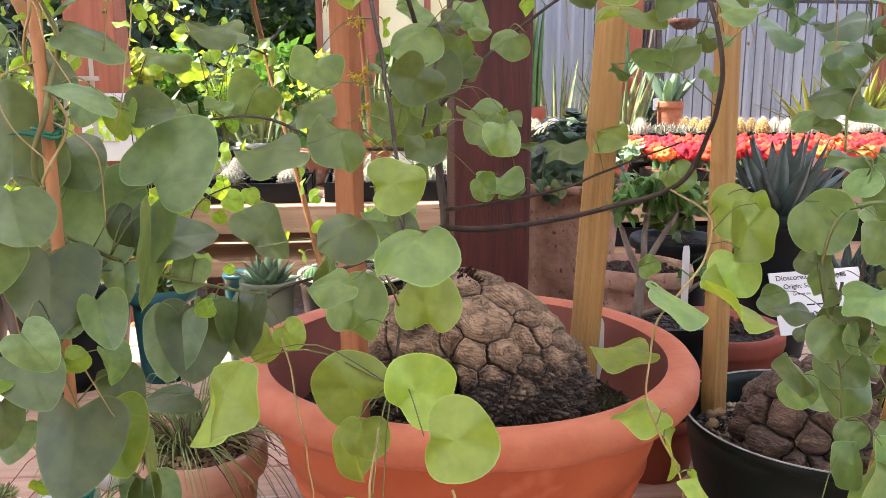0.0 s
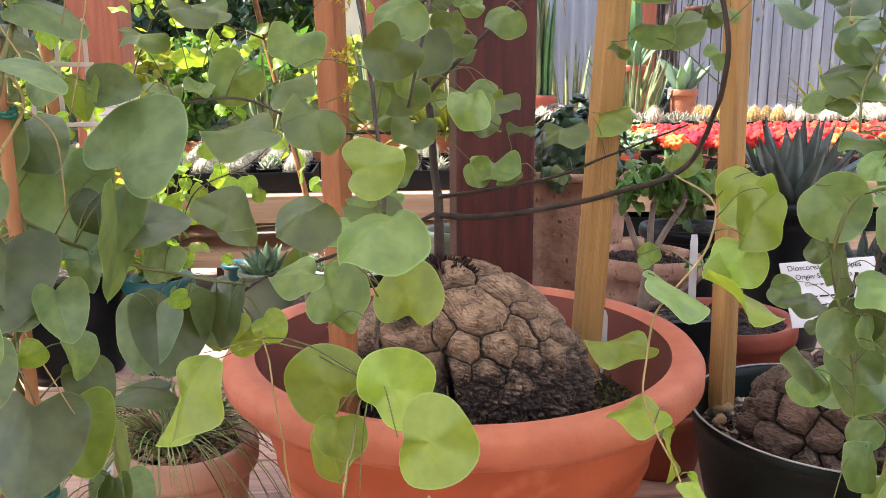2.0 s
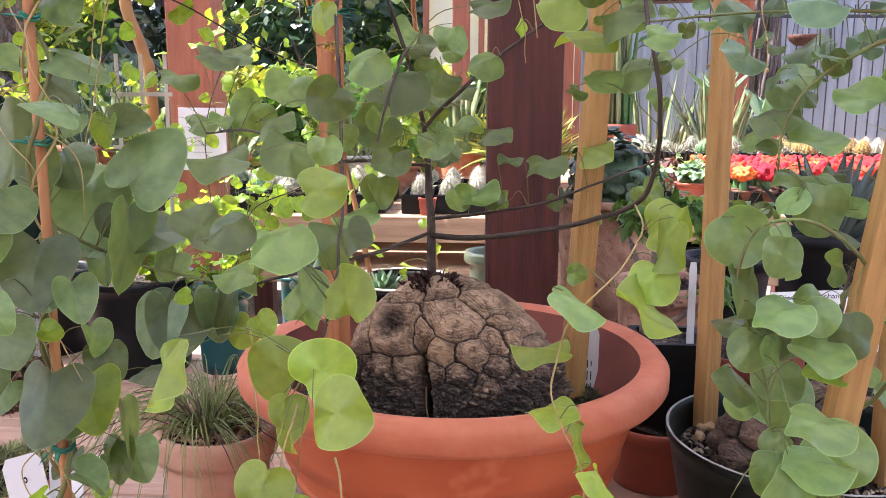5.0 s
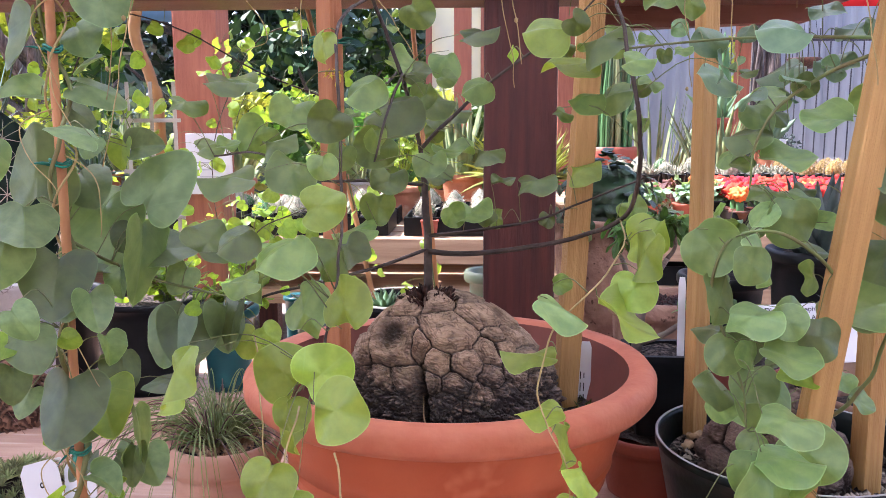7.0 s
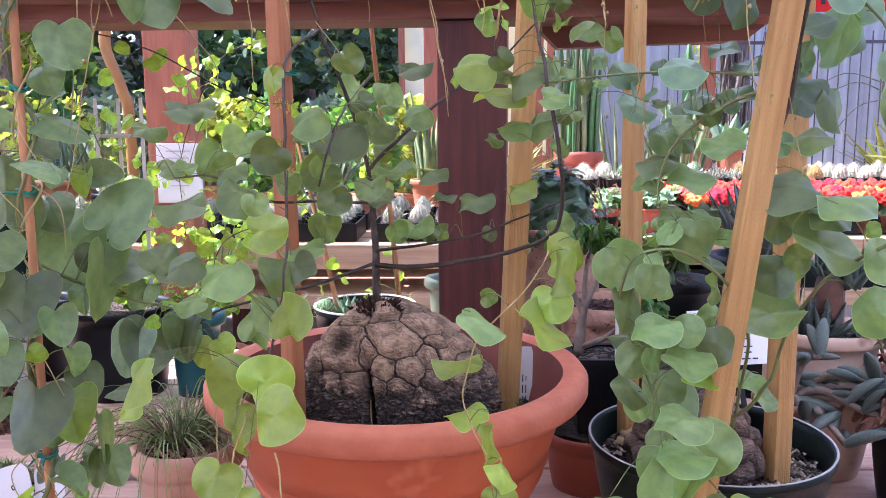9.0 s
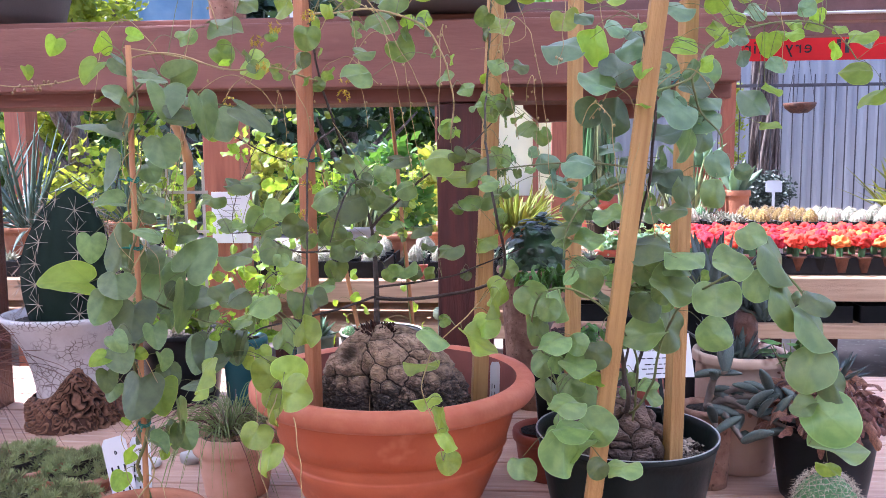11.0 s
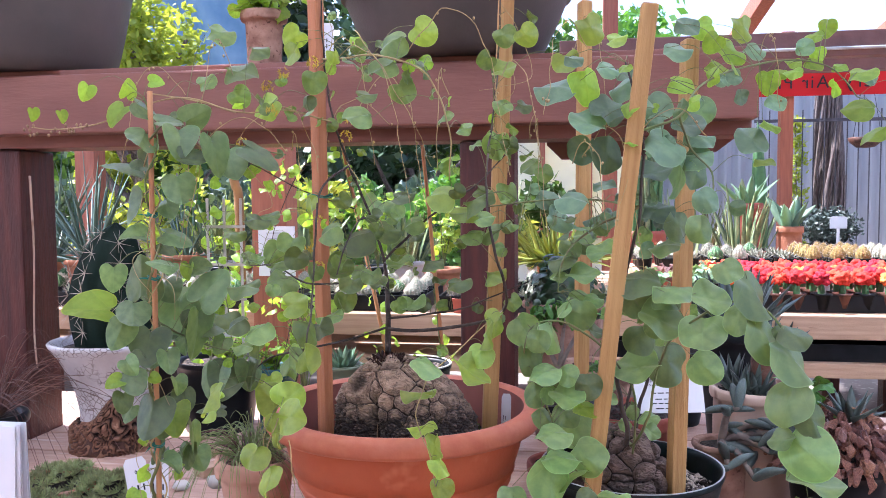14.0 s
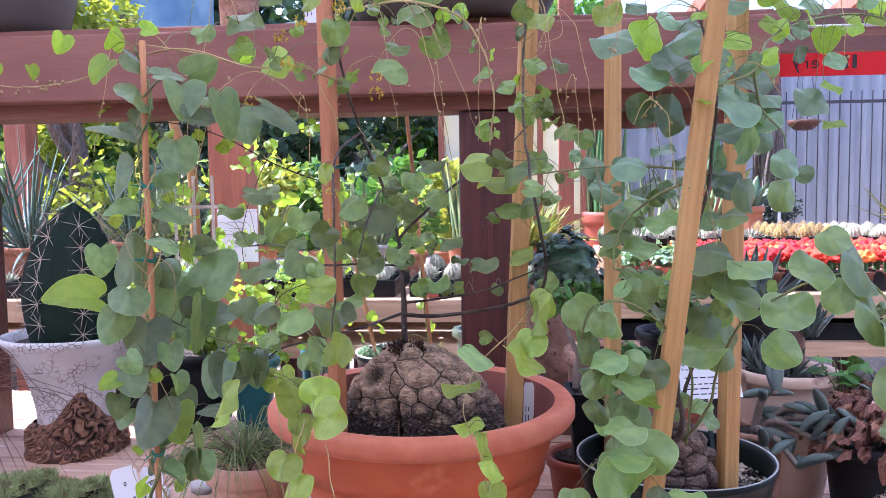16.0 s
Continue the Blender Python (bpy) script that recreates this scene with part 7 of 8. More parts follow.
# red clay pot of dark grit, and a square black pot standing on a low red pot
pot("clay_pot", (0.485, 1.165, BENCH), 0.092, 0.068, 0.172, M_claydark, "red clay pot filled with dark red grit", lip=0.008, lip_h=0.03, soil=0.012, soil_mat=M_soil)
grit((0.485, 1.165, BENCH + 0.160), 0.086, 160, 0.005, 21, "dark reddish lava grit in the red clay pot", material=M_lava)
pot("clay_pot", (0.355, 1.065, BENCH), 0.066, 0.055, 0.090, M_claydark, "low red clay pot used as a stand", lip=0.006, lip_h=0.02, soil=0.004, soil_mat=M_soil)
pot("square_pot", (0.368, 1.066, BENCH + 0.092), 0.045, 0.035, 0.116, M_blackplastic, "small black square pot standing on a red pot", square=True, lip=0.003, lip_h=0.008, soil=0.008, soil_mat=M_gravel)

# name card on a stick
t = thing("name_card", (0.542, 0.993, 0.90), "white printed name card leaning on a thin stick", "sign")
t.matrix_basis = pose(0.541, 0.988, 1.026, -28, -3, 0) @ pose(0, 0, -0.122)
part("stick", cuboid((0.007, 0.003, 0.27), (0.0, 0.003, -0.015), 0.0005), M_greenplastic, t, smooth=False)
_card = part("card", cuboid((0.120, 0.0014, 0.080), (0, 0, 0.122), 0.0004), M_white, t, smooth=False)
lettering("lettering", "Dioscorea elephantipes", 0.0098, pose(-0.052, -0.0012, 0.151, 90, 0, 0), M_ink, _card, extrude=0.0001)
lettering("lettering", "Origin: South Africa", 0.0088, pose(-0.044, -0.0012, 0.140, 90, 0, 0), M_ink, _card, extrude=0.0001)
lettering("lettering", "Grown on our farm", 0.0056, pose(-0.034, -0.0012, 0.131, 90, 0, 0), M_ink, _card, extrude=0.0001)
rng = random.Random(3)
for _k, _z in enumerate((0.118, 0.107, 0.099, 0.090)):
    _x = -0.030 + 0.006 * (_k % 2)
    for _j in range(4):
        _w = rng.uniform(0.006, 0.015)
        part("text_bar", cuboid((_w, 0.0004, 0.0018), (_x + _w / 2, -0.0011, _z)), M_ink, _card, smooth=False)
        _x += _w + 0.003

# cream pot with a stump and pointed succulents
pot("drip_glaze_pot", (0.726, 1.135, BENCH), 0.082, 0.066, 0.232, M_cream, "cream and brown drip-glazed pot with a stump plant", lip=0.008, lip_h=0.022, soil=0.012, soil_mat=M_soil, bulge=0.006)
grit((0.726, 1.135, BENCH + 0.22), 0.076, 150, 0.005, 23, "dark grit in the cream pot")
t = plant("stump_succulent", (0.735, 1.135, BENCH + 0.215), "thick brown stump with pointed grey-green leaves", "succulent")
part("stump", lathe([(0.026, 0), (0.023, 0.03), (0.022, 0.07), (0.019, 0.092), (0.002, 0.094)], 14, 0.03, 3), M_rootbase, t)
for _k, (_x, _y, _z) in enumerate([(-0.045, -0.02, 0.0), (-0.02, -0.035, 0.0), (0.03, -0.01, 0.08), (0.0, 0.02, 0.09), (-0.05, 0.03, 0.01)]):
    for _j in range(12):
        _a, _e = _j * 2.4 + _k, 1.4 - 0.075 * _j
        part("leaf", blade(bmesh.new(), (_x + 0.006 * math.cos(_a), _y + 0.006 * math.sin(_a), _z), (math.cos(_a) * math.cos(_e), math.sin(_a) * math.cos(_e), math.sin(_e)), 0.068, 0.018, 0.1, 0, 0.45, 4), M_glauc, t)

# sprawling blue-grey succulent
pot("stoneware_pot", (0.640, 1.035, BENCH), 0.046, 0.04, 0.15, M_rockpot, "small mottled brown pot of a sprawling succulent", soil=0.01, soil_mat=M_soil, lip=0.005, lip_h=0.012, wobble=0.01)
t = plant("finger_succulent", (0.640, 1.035, BENCH + 0.135), "sprawling succulent with blue-grey finger leaves on pale stems", "succulent")
rng = random.Random(9)
_fing = []
for _s in range(3):
    _b = bmesh.new()
    _pts = smooth_path([(0, 0, 0), (0.004, 0, 0.4), (0.06, 0, 0.75), (0.14, 0, 1.0)], 4)
    prev = None
    for _i, _q in enumerate(_pts):
        _f = _i / (len(_pts) - 1)
        _w = 0.21 * (0.5 + 1.4 * _f - 1.75 * _f * _f) + 0.01
        ring = [_b.verts.new(_q + Vector((_w * 0.8 * math.cos(k * 1.0472), _w * math.sin(k * 1.0472), 0))) for k in range(6)]
        if prev:
            for k in range(6):
                _b.faces.new((prev[k], prev[(k + 1) % 6], ring[(k + 1) % 6], ring[k]))
        prev = ring
    _b.faces.new(prev)
    _fing.append(finish(_b, "finger_leaf", M_glauc))
for _k, _end in enumerate([(0.02, -0.05, 0.09), (0.07, -0.08, 0.02), (0.12, -0.10, 0.0), (0.04, -0.10, -0.02), (0.10, -0.05, 0.05), (0.15, -0.08, 0.03), (0.0, -0.08, -0.01)]):
    _p = smooth_path([(0, 0, 0), (_end[0] * 0.4, _end[1] * 0.4, _end[2] * 0.5 + 0.025), _end], 6)
    part("stem", tube(bmesh.new(), _p, 0.008, 0.0045, 7), M_greystem, t, "pale thick stem")
    for _j in range(5):
        _q = _p[-1 - (_j % 4) * 2]
        _s = rng.uniform(0.040, 0.062)
        part("finger_leaf", rng.choice(_fing), None, t, at=Matrix.Translation(_q) @ Matrix.Rotation(rng.uniform(0, 6.28), 4, "Z") @ Matrix.Rotation(rng.uniform(0.4, 1.7), 4, "Y") @ Matrix.Diagonal((_s, _s, _s, 1)))

# black pot heaped with crinkled reddish leaves
pot("nursery_pot", (0.835, 0.99, BENCH), 0.088, 0.07, 0.150, M_blackplastic, "black nursery pot heaped with crinkled red-brown rosettes", lip=0.006, lip_h=0.02, soil=0.012, soil_mat=M_soil)
t = plant("crinkled_succulent", (0.835, 0.99, BENCH + 0.14), "heap of crinkled reddish-brown pointed leaves", "succulent")
_dl = [leaf_mesh("leaf", M_crinkle, 0.4, 0.05, 0.7, 0.24, 0.9, -0.1, s) for s in range(4)]
rng = random.Random(50)
for _k in range(290):
    _a, _q = rng.uniform(0, 6.283), math.sqrt(rng.random())
    _p = Vector((0.10 * _q * math.cos(_a), 0.10 * _q * math.sin(_a), 0.01 + 0.085 * (1 - _q * _q) * rng.uniform(0.5, 1.1)))
    _s = rng.uniform(0.013, 0.025)
    part("leaf", rng.choice(_dl), None, t, at=Matrix.Translation(_p) @ Matrix.Rotation(_a + math.pi / 2 + rng.uniform(-0.5, 0.5), 4, "Z") @ Matrix.Rotation(rng.uniform(-0.4, 1.2), 4, "X") @ Matrix.Diagonal((_s * 0.8, _s * 1.5, _s, 1)))
t = plant("pale_rosette", (0.845, 0.975, BENCH + 0.215), "grey-green rosette with pale leaf edges among crinkled leaves", "succulent")
for _k in range(14):
    _a, _e = _k * 2.4, 0.15 + 1.1 * _k / 14
    part("leaf", blade(bmesh.new(), (0.006 * math.cos(_a), 0.006 * math.sin(_a), 0), (math.cos(_a) * math.cos(_e), math.sin(_a) * math.cos(_e), math.sin(_e)), 0.058, 0.018, -0.2, 0, 0.4, 5, 0.3), M_glauc, t)
leafy_plant("seedling", (0.80, 1.06, BENCH + 0.15), (0.05, 0.05, 0.12), 6, 22, 0.03, 25, "green leafy sprig behind the crinkled rosettes", _lv)

# ball cactus by the front
pot("clay_pot", (0.745, 0.735, BENCH), 0.042, 0.034, 0.075, M_clay, "small clay pot of a round spiny cactus", soil=0.008, soil_mat=M_gravel, lip=0.005, lip_h=0.015)
t = plant("ball_cactus", (0.745, 0.735, BENCH + 0.066), "round green cactus covered in fine pale spines", "cactus")
part("body", ribbed(bmesh.new(), (0, 0, 0), 0.046, 0.078, 15, 0.14, power=1.4), M_cactusg, t)
_b = bmesh.new()
for _k in range(230):
    _a, _f = _k * 2.39996, (_k + 0.5) / 230
    _z = 0.078 * _f
    _q = 0.046 * (1 - _f ** 4.2 * 0.97)
    spines(_b, (_q * math.cos(_a), _q * math.sin(_a), _z), (math.cos(_a), math.sin(_a), _f * 1.5), 5, 0.014, rng, 0.0005)
tagged(part("spine_cover", _b, M_spine, t), kind="stuff")

# grey gasteria clump and a leafy pot behind
pot("nursery_pot", (0.76, 1.52, BENCH), 0.085, 0.062, 0.285, M_blackplastic, "tall black pot with a grey-leaved aloe", soil=0.012, soil_mat=M_soil)
t = plant("grey_aloe", (0.76, 1.52, BENCH + 0.272), "aloe with broad grey-green upright pointed leaves", "succulent")
for _k in range(22):
    _a = _k * 2.4
    _e = 0.45 + 0.9 * (1 - _k / 22)
    part("leaf", blade(bmesh.new(), (0.02 * math.cos(_a), 0.02 * math.sin(_a), 0), (math.cos(_a) * math.cos(_e), math.sin(_a) * math.cos(_e), math.sin(_e)), 0.165, 0.036, -0.2, 0, 0.4, 6, 0.35), M_glauc, t)
pot("nursery_pot", (0.64, 1.72, BENCH), 0.085, 0.065, 0.20, M_blackplastic, "black pot with a broad-leaved green plant", soil=0.012, soil_mat=M_soil)
leafy_plant("geranium", (0.64, 1.72, BENCH + 0.19), (0.16, 0.12, 0.15), 16, 90, 0.045, 35, "bushy plant with scalloped green leaves", LEAVES_R)

# young vine with lime leaves on the dowels behind
VY = Vine(plant("lime_vine", (-0.2, 1.6, BENCH), "young vine with backlit lime green leaves on thin dowels", "vine"), (-0.2, 1.6, BENCH), LEAVES_Y, 5)
VY.stem([(-0.09, 1.575, 0.80), (-0.13, 1.59, 1.05), (-0.20, 1.60, 1.35), (-0.27, 1.60, 1.62), (-0.29, 1.60, 1.74)], 0.0022, 0.0012, M_greenstem)
VY.stem([(-0.20, 1.59, 1.35), (-0.32, 1.52, 1.40), (-0.44, 1.46, 1.47), (-0.56, 1.42, 1.50), (-0.66, 1.40, 1.47)], 0.0018, 0.001, M_stem)
VY.stem([(-0.24, 1.60, 1.50), (-0.34, 1.62, 1.47), (-0.42, 1.66, 1.36), (-0.46, 1.66, 1.24), (-0.45, 1.64, 1.08)], 0.0016, 0.0009, M_stem)
VY.stem([(-0.16, 1.6, 1.2), (-0.22, 1.5, 1.14), (-0.30, 1.42, 1.10), (-0.33, 1.40, 1.0)], 0.0015, 0.0009, M_stem)
VY.stem([(0.02, 1.73, 0.80), (-0.005, 1.72, 1.1), (-0.03, 1.70, 1.5)], 0.0018, 0.001, M_greenstem)
VY.stem([(-0.50, 1.49, 0.95), (-0.51, 1.48, 1.10), (-0.53, 1.45, 1.25), (-0.56, 1.42, 1.36)], 0.0016, 0.001, M_greenstem)
VY.stem([(-0.56, 1.42, 1.50), (-0.66, 1.50, 1.42), (-0.74, 1.58, 1.32), (-0.78, 1.6, 1.22)], 0.0016, 0.001, M_stem)
VY.scatter(200, 0.11, 0.031)

# ---------------------------------------------------------------- the high shelf
t = pot("large_pot", (-1.015, 1.43, 1.691), 0.27, 0.205, 0.34, M_brownpot, "very large dark brown plastic pot on the high shelf", lip=0.012, lip_h=0.05, soil=0.03, soil_mat=M_soil)
pot("clay_pot", (-0.372, 1.42, 1.691), 0.045, 0.04, 0.14, M_rockpot, "pinkish clay pot on the high shelf", soil=0.012, soil_mat=M_soil)
pot("bowl_planter", (0.10, 1.42, 1.691), 0.26, 0.19, 0.17, M_brownpot, "wide dark brown bowl on the high shelf", lip=0.01, lip_h=0.03, soil=0.02, soil_mat=M_soil)
leafy_plant("trailing_plant", (-0.372, 1.42, 1.81), (0.16, 0.12, 0.10), 12, 60, 0.04, 61, "trailing leafy plant on the high shelf", LEAVES_Y)
plant_label((-0.19, 1.34, 1.712), 6, 6, 0.03, 0.07, "white label card leaning on the high shelf", False, 2, below=0.02)

# ---------------------------------------------------------------- benches behind
LEAVES_S = [leaf_mesh("leaf", M_paleleaf, 0.1, 0.2, 0.25, 0.12, 0.2, 0.0, s) for s in range(4)]

def small_cactus(kind, seed):
    """A tiny potted cactus on the far benches: pot, body, woolly or spiny cover."""
    rng = random.Random(seed)
    t = thing("potted_cactus", (0, 0, 0), {"pale": "small woolly white cactus in a black pot", "gold": "small golden-spined barrel cactus in a black pot", "green": "small ribbed green cactus in a black pot", "ros": "small pale rosette succulent in a black pot"}[kind], "cactus", "cacti on the far benches")
    part("pot", lathe([(0.001, 0), (0.028, 0), (0.036, 0.05), (0.038, 0.05), (0.038, 0.056), (0.034, 0.056), (0.032, 0.046), (0.001, 0.047)], 14), M_blackplastic, t)
    if kind == "ros":
        tagged(part("body", rosette(bmesh.new(), (0, 0, 0.05), 0.008, 20, 0.045, 0.018, (0.2, 1.3), -0.2, seed, 0.4), M_pale, t), kind="stuff")
    else:
        h = rng.uniform(0.045, 0.075)
        part("body", ribbed(bmesh.new(), (0, 0, 0.046), rng.uniform(0.03, 0.036), h, 12, 0.16, seg=8, power=1.5), {"pale": M_pale, "gold": M_gold, "green": M_cactusg}[kind], t)
        bm = bmesh.new()
        for k in range(70):
            a, f = k * 2.39996, (k + 0.5) / 70
            q = 0.034 * (1 - f ** 4.2 * 0.97)
            spines(bm, (q * math.cos(a), q * math.sin(a), 0.046 + h * f), (math.cos(a), math.sin(a), f * 1.5), 3, 0.010, rng, 0.0005)
        tagged(part("spine_cover", bm, M_spine, t), kind="stuff")
    return t


_proto = {k: [small_cactus(k, 70 + 7 * j + s) for s in range(2)] for j, k in enumerate(("pale", "gold", "green", "ros"))}
_used = {}
rng = random.Random(91)


def put_small(kind, x, y, z):
    src = rng.choice(_proto[kind])
    s = rng.uniform(0.85, 1.2)
    m = pose(x, y, z, 0, 0, rng.uniform(0, 360))
    if src.name not in _used:
        _used[src.name] = 1
        src.matrix_basis = m
    else:
        copy_thing(src, m)


def tray(x, y, z, label="black plastic plant tray"):
    t = thing("plant_tray", (x, y, z), label, "tray", "black trays")
    bm = bmesh.new()
    cuboid((0.50, 0.27, 0.006), (0, 0, 0.003), 0, bm)
    for sx, sy, lx, ly in ((0, -0.135, 0.50, 0.006), (0, 0.135, 0.50, 0.006), (-0.25, 0, 0.006, 0.27), (0.25, 0, 0.006, 0.27)):
        cuboid((lx, ly, 0.062), (sx, sy, 0.031), 0.001, bm)
    part("body", bm, M_blackplastic, t, smooth=False)
    return t


for _i in range(6):
    for _j in range(2):
        _x, _y = 0.10 - 0.56 * _i, 2.80 + 0.33 * _j
        tray(_x, _y, FAR_BENCH)
        for _a in range(5):
            for _c in range(3):
                if rng.random() < 0.92:
                    put_small(rng.choice(("pale", "pale", "ros", "green", "pale") if _i != 2 else ("green", "ros", "pale")), _x - 0.19 + 0.095 * _a, _y - 0.085 + 0.085 * _c, FAR_BENCH + 0.007)
pot("square_pot", (-0.065, 2.66, FAR_BENCH), 0.028, 0.023, 0.055, M_claydark, "tiny red square pot at the bench edge", square=True, lip=0.002, lip_h=0.006, soil=0.005, soil_mat=M_soil)


def grafted(colour, seed):
    rng = random.Random(seed)
    t = thing("grafted_cactus", (0, 0, 0), ("red" if colour is M_redcac else "orange") + " grafted moon cactus on a green stem in a brown pot", "cactus", "grafted cacti")
    part("pot", lathe([(0.001, 0), (0.026, 0), (0.034, 0.052), (0.037, 0.052), (0.037, 0.06), (0.033, 0.06), (0.031, 0.05), (0.001, 0.05)], 14), M_rootbase if seed % 2 else M_blackplastic, t)
    part("stem", ribbed(bmesh.new(), (0, 0, 0.05), 0.014, 0.055, 3, 0.35, seg=6), M_cactusg, t)
    bm = blob(0.027, 0.027, 0.021, (0, 0, 0.112), 4, 0.0, seed)
    for v in bm.verts:
        c = v.co - Vector((0, 0, 0.110))
        v.co += c * (0.75 * noise.noise(c * 75 + Vector((seed, 2, 3))) + 0.45 * abs(noise.noise(c * 190 + Vector((seed, 5, 3)))))
    part("graft", bm, colour, t)
    return t


_gr = [grafted(M_redcac, 1), grafted(M_redcac, 2), grafted(M_orgcac, 3), grafted(M_redcac, 5)]
_first = set()
for _i in range(19):
    for _j in range(8):
        _k = rng.choice((0, 1, 3, 0, 1, 3, 0, 2))
        _m = pose(0.95 + 0.078 * _i + rng.uniform(-0.006, 0.006), 2.63 + 0.082 * _j + rng.uniform(-0.006, 0.006), 0.962, 0, 0, rng.uniform(0, 360))
        if _k not in _first:
            _first.add(_k)
            _gr[_k].matrix_basis = _m
        else:
            copy_thing(_gr[_k], _m)
for _i in range(3):
    for _y in (2.745, 3.03):
        tray(1.17 + 0.505 * _i, _y, 0.955, "black plastic tray of grafted cacti on the pine bench")
# riser added so the back rows stand at the right height in view
setting("bench_riser", cuboid((1.9, 0.46, 0.086), (1.60, 3.52, 0.998), 0.004), M_pine, "low pine riser added to lift the back cacti to fit the camera's view", "riser")
for _i in range(18):
    for _j in range(4):
        put_small("gold" if 6 < _i < 10 else ("pale" if _i > 9 else rng.choice(("ros", "green", "ros", "pale"))), 0.70 + 0.105 * _i, 3.36 + 0.105 * _j, 1.0415)
for _i in range(4):
    put_small("ros", 0.52 + 0.07 * _i, 2.66 + 0.02 * _i, 0.955)
plant_label((1.72, 3.30, 1.03), 10, 5, 0.10, 0.055, "white price card among the grafted cacti", False, 0, below=0.07)
plant_label((1.28, 3.32, 1.03), -10, 30, 0.11, 0.05, "white price card among the small cacti", False, 0, below=0.07)
for _x in (1.10, 1.31, 1.52, 1.83):
    plant_label((_x, 2.72, 1.03), 0, 0, 0.022, 0.045, "small white price tag among the grafted cacti", False, 0, below=0.03)


def blade_plant(name, place, count, length, width, material, seed, label, rise=(0.9, 1.5), droop=0.15, radius=0.05, thick=0.12, category="plant", group=""):
    rng = random.Random(seed)
    t = plant(name, place, label, category, group)
    for k in range(count):
        a = k * 2.39996
        e = rise[0] + (rise[1] - rise[0]) * rng.random()
        q = radius * math.sqrt((k + 0.5) / count)
        part("leaf", blade(bmesh.new(), (q * math.cos(a), q * math.sin(a), 0), (math.cos(a) * math.cos(e), math.sin(a) * math.cos(e), math.sin(e)), length * rng.uniform(0.6, 1.1), width * rng.uniform(0.8, 1.15), droop * rng.uniform(0.3, 1.5), rng.uniform(-0.8, 0.8), thick, 6, 0.25), material, t)
    return t


def column_cactus(place, stems, h, r, seed, label, spread=0.05):
    rng = random.Random(seed)
    t = plant("column_cactus", place, label, "cactus")
    for k in range(stems):
        a = k * 2.4
        q = spread * math.sqrt(k / max(1, stems))
        part("column", ribbed(bmesh.new(), (q * math.cos(a), q * math.sin(a), 0), r * rng.uniform(0.8, 1.1), h * rng.uniform(0.65, 1.05), 6, 0.25, (rng.uniform(-0.03, 0.03), 0), seg=10), M_snake if k % 2 else M_cactusg, t)
    return t


# terracotta pot of slim columns, window box of snake plants, yellow aloes
pot("clay_pot", (0.75, 4.10, 0.955), 0.117, 0.088, 0.240, M_claydark, "red clay pot holding a clump of slim cactus columns", lip=0.010, lip_h=0.065, soil=0.02, soil_mat=M_soil)
column_cactus((0.75, 4.10, 1.17), 30, 0.66, 0.013, 3, "clump of slim brown-green cactus columns", 0.10)
pot("nursery_pot", (0.30, 3.42, FAR_BENCH), 0.10, 0.08, 0.16, M_clay, "wide clay pan with a yellow-green succulent", soil=0.015, soil_mat=M_soil)
blade_plant("yellow_sedum", (0.30, 3.42, FAR_BENCH + 0.14), 210, 0.25, 0.021, M_limegreen, 5, "bushy yellow-green succulent glowing in the sun", (0.1, 1.4), 0.5, 0.12)
pot("clay_pot", (0.02, 3.55, FAR_BENCH), 0.09, 0.07, 0.16, M_clay, "clay pot of upright snake plants", soil=0.015, soil_mat=M_soil)
blade_plant("snake_plant", (0.02, 3.55, FAR_BENCH + 0.14), 16, 0.46, 0.045, M_snake, 7, "upright striped snake plant leaves", (1.2, 1.52), 0.05, 0.07, 0.08)
for _k, (_x, _y, _l) in enumerate([(-0.45, 3.5, 0.34), (-1.0, 3.55, 0.3), (-1.45, 3.5, 0.42)]):
    pot("nursery_pot", (_x, _y, FAR_BENCH), 0.085, 0.07, 0.14, M_clay if _k % 2 else M_greypot, "pot with upright striped leaves on the far bench", soil=0.015, soil_mat=M_soil)
    blade_plant("snake_plant", (_x, _y, FAR_BENCH + 0.12), 18, _l, 0.05, M_snake, 20 + _k, "clump of broad upright striped leaves", (0.9, 1.5), 0.1, 0.08, 0.08)
for _k, (_x, _y, _z, _n, _l) in enumerate([(-1.85, 3.0, 0.93, 60, 0.55), (-2.25, 3.3, 0.93, 60, 0.6), (-1.55, 3.35, 0.93, 40, 0.45)]):
    pot("nursery_pot", (_x, _y, _z), 0.11, 0.085, 0.18, M_clay, "clay pot with a blue-green yucca", soil=0.015, soil_mat=M_soil)
    blade_plant("yucca", (_x, _y, _z + 0.16), _n, _l, 0.018, M_bluegrass, 30 + _k, "spiky blue-green yucca rosette", (0.0, 1.5), 0.35, 0.04)
# window boxes and pots at the back of the right-hand bench
for _k, (_x, _y, _n, _l) in enumerate([(1.29, 4.16, 30, 0.36), (1.05, 4.5, 22, 0.55)]):
    _z = 0.955 if _y < 4.3 else 0.80
    t = thing("planter_box", (_x, _y, _z), "red clay window box of striped snake plants", "planter")
    part("body", cuboid((0.30, 0.16, 0.11), (0, 0, 0.055), 0.008), M_claydark, t, smooth=False)
    part("rim", cuboid((0.32, 0.18, 0.03), (0, 0, 0.115), 0.006), M_claydark, t, smooth=False)
    part("soil", cuboid((0.28, 0.14, 0.012), (0, 0, 0.132), 0.002), M_soil, t, smooth=False)
    blade_plant("snake_plant", (_x, _y, _z + 0.12), _n, _l, 0.032, M_snake, 50 + _k, "tall cream-edged snake plant leaves in a window box", (1.05, 1.5), 0.12, 0.13, 0.08)
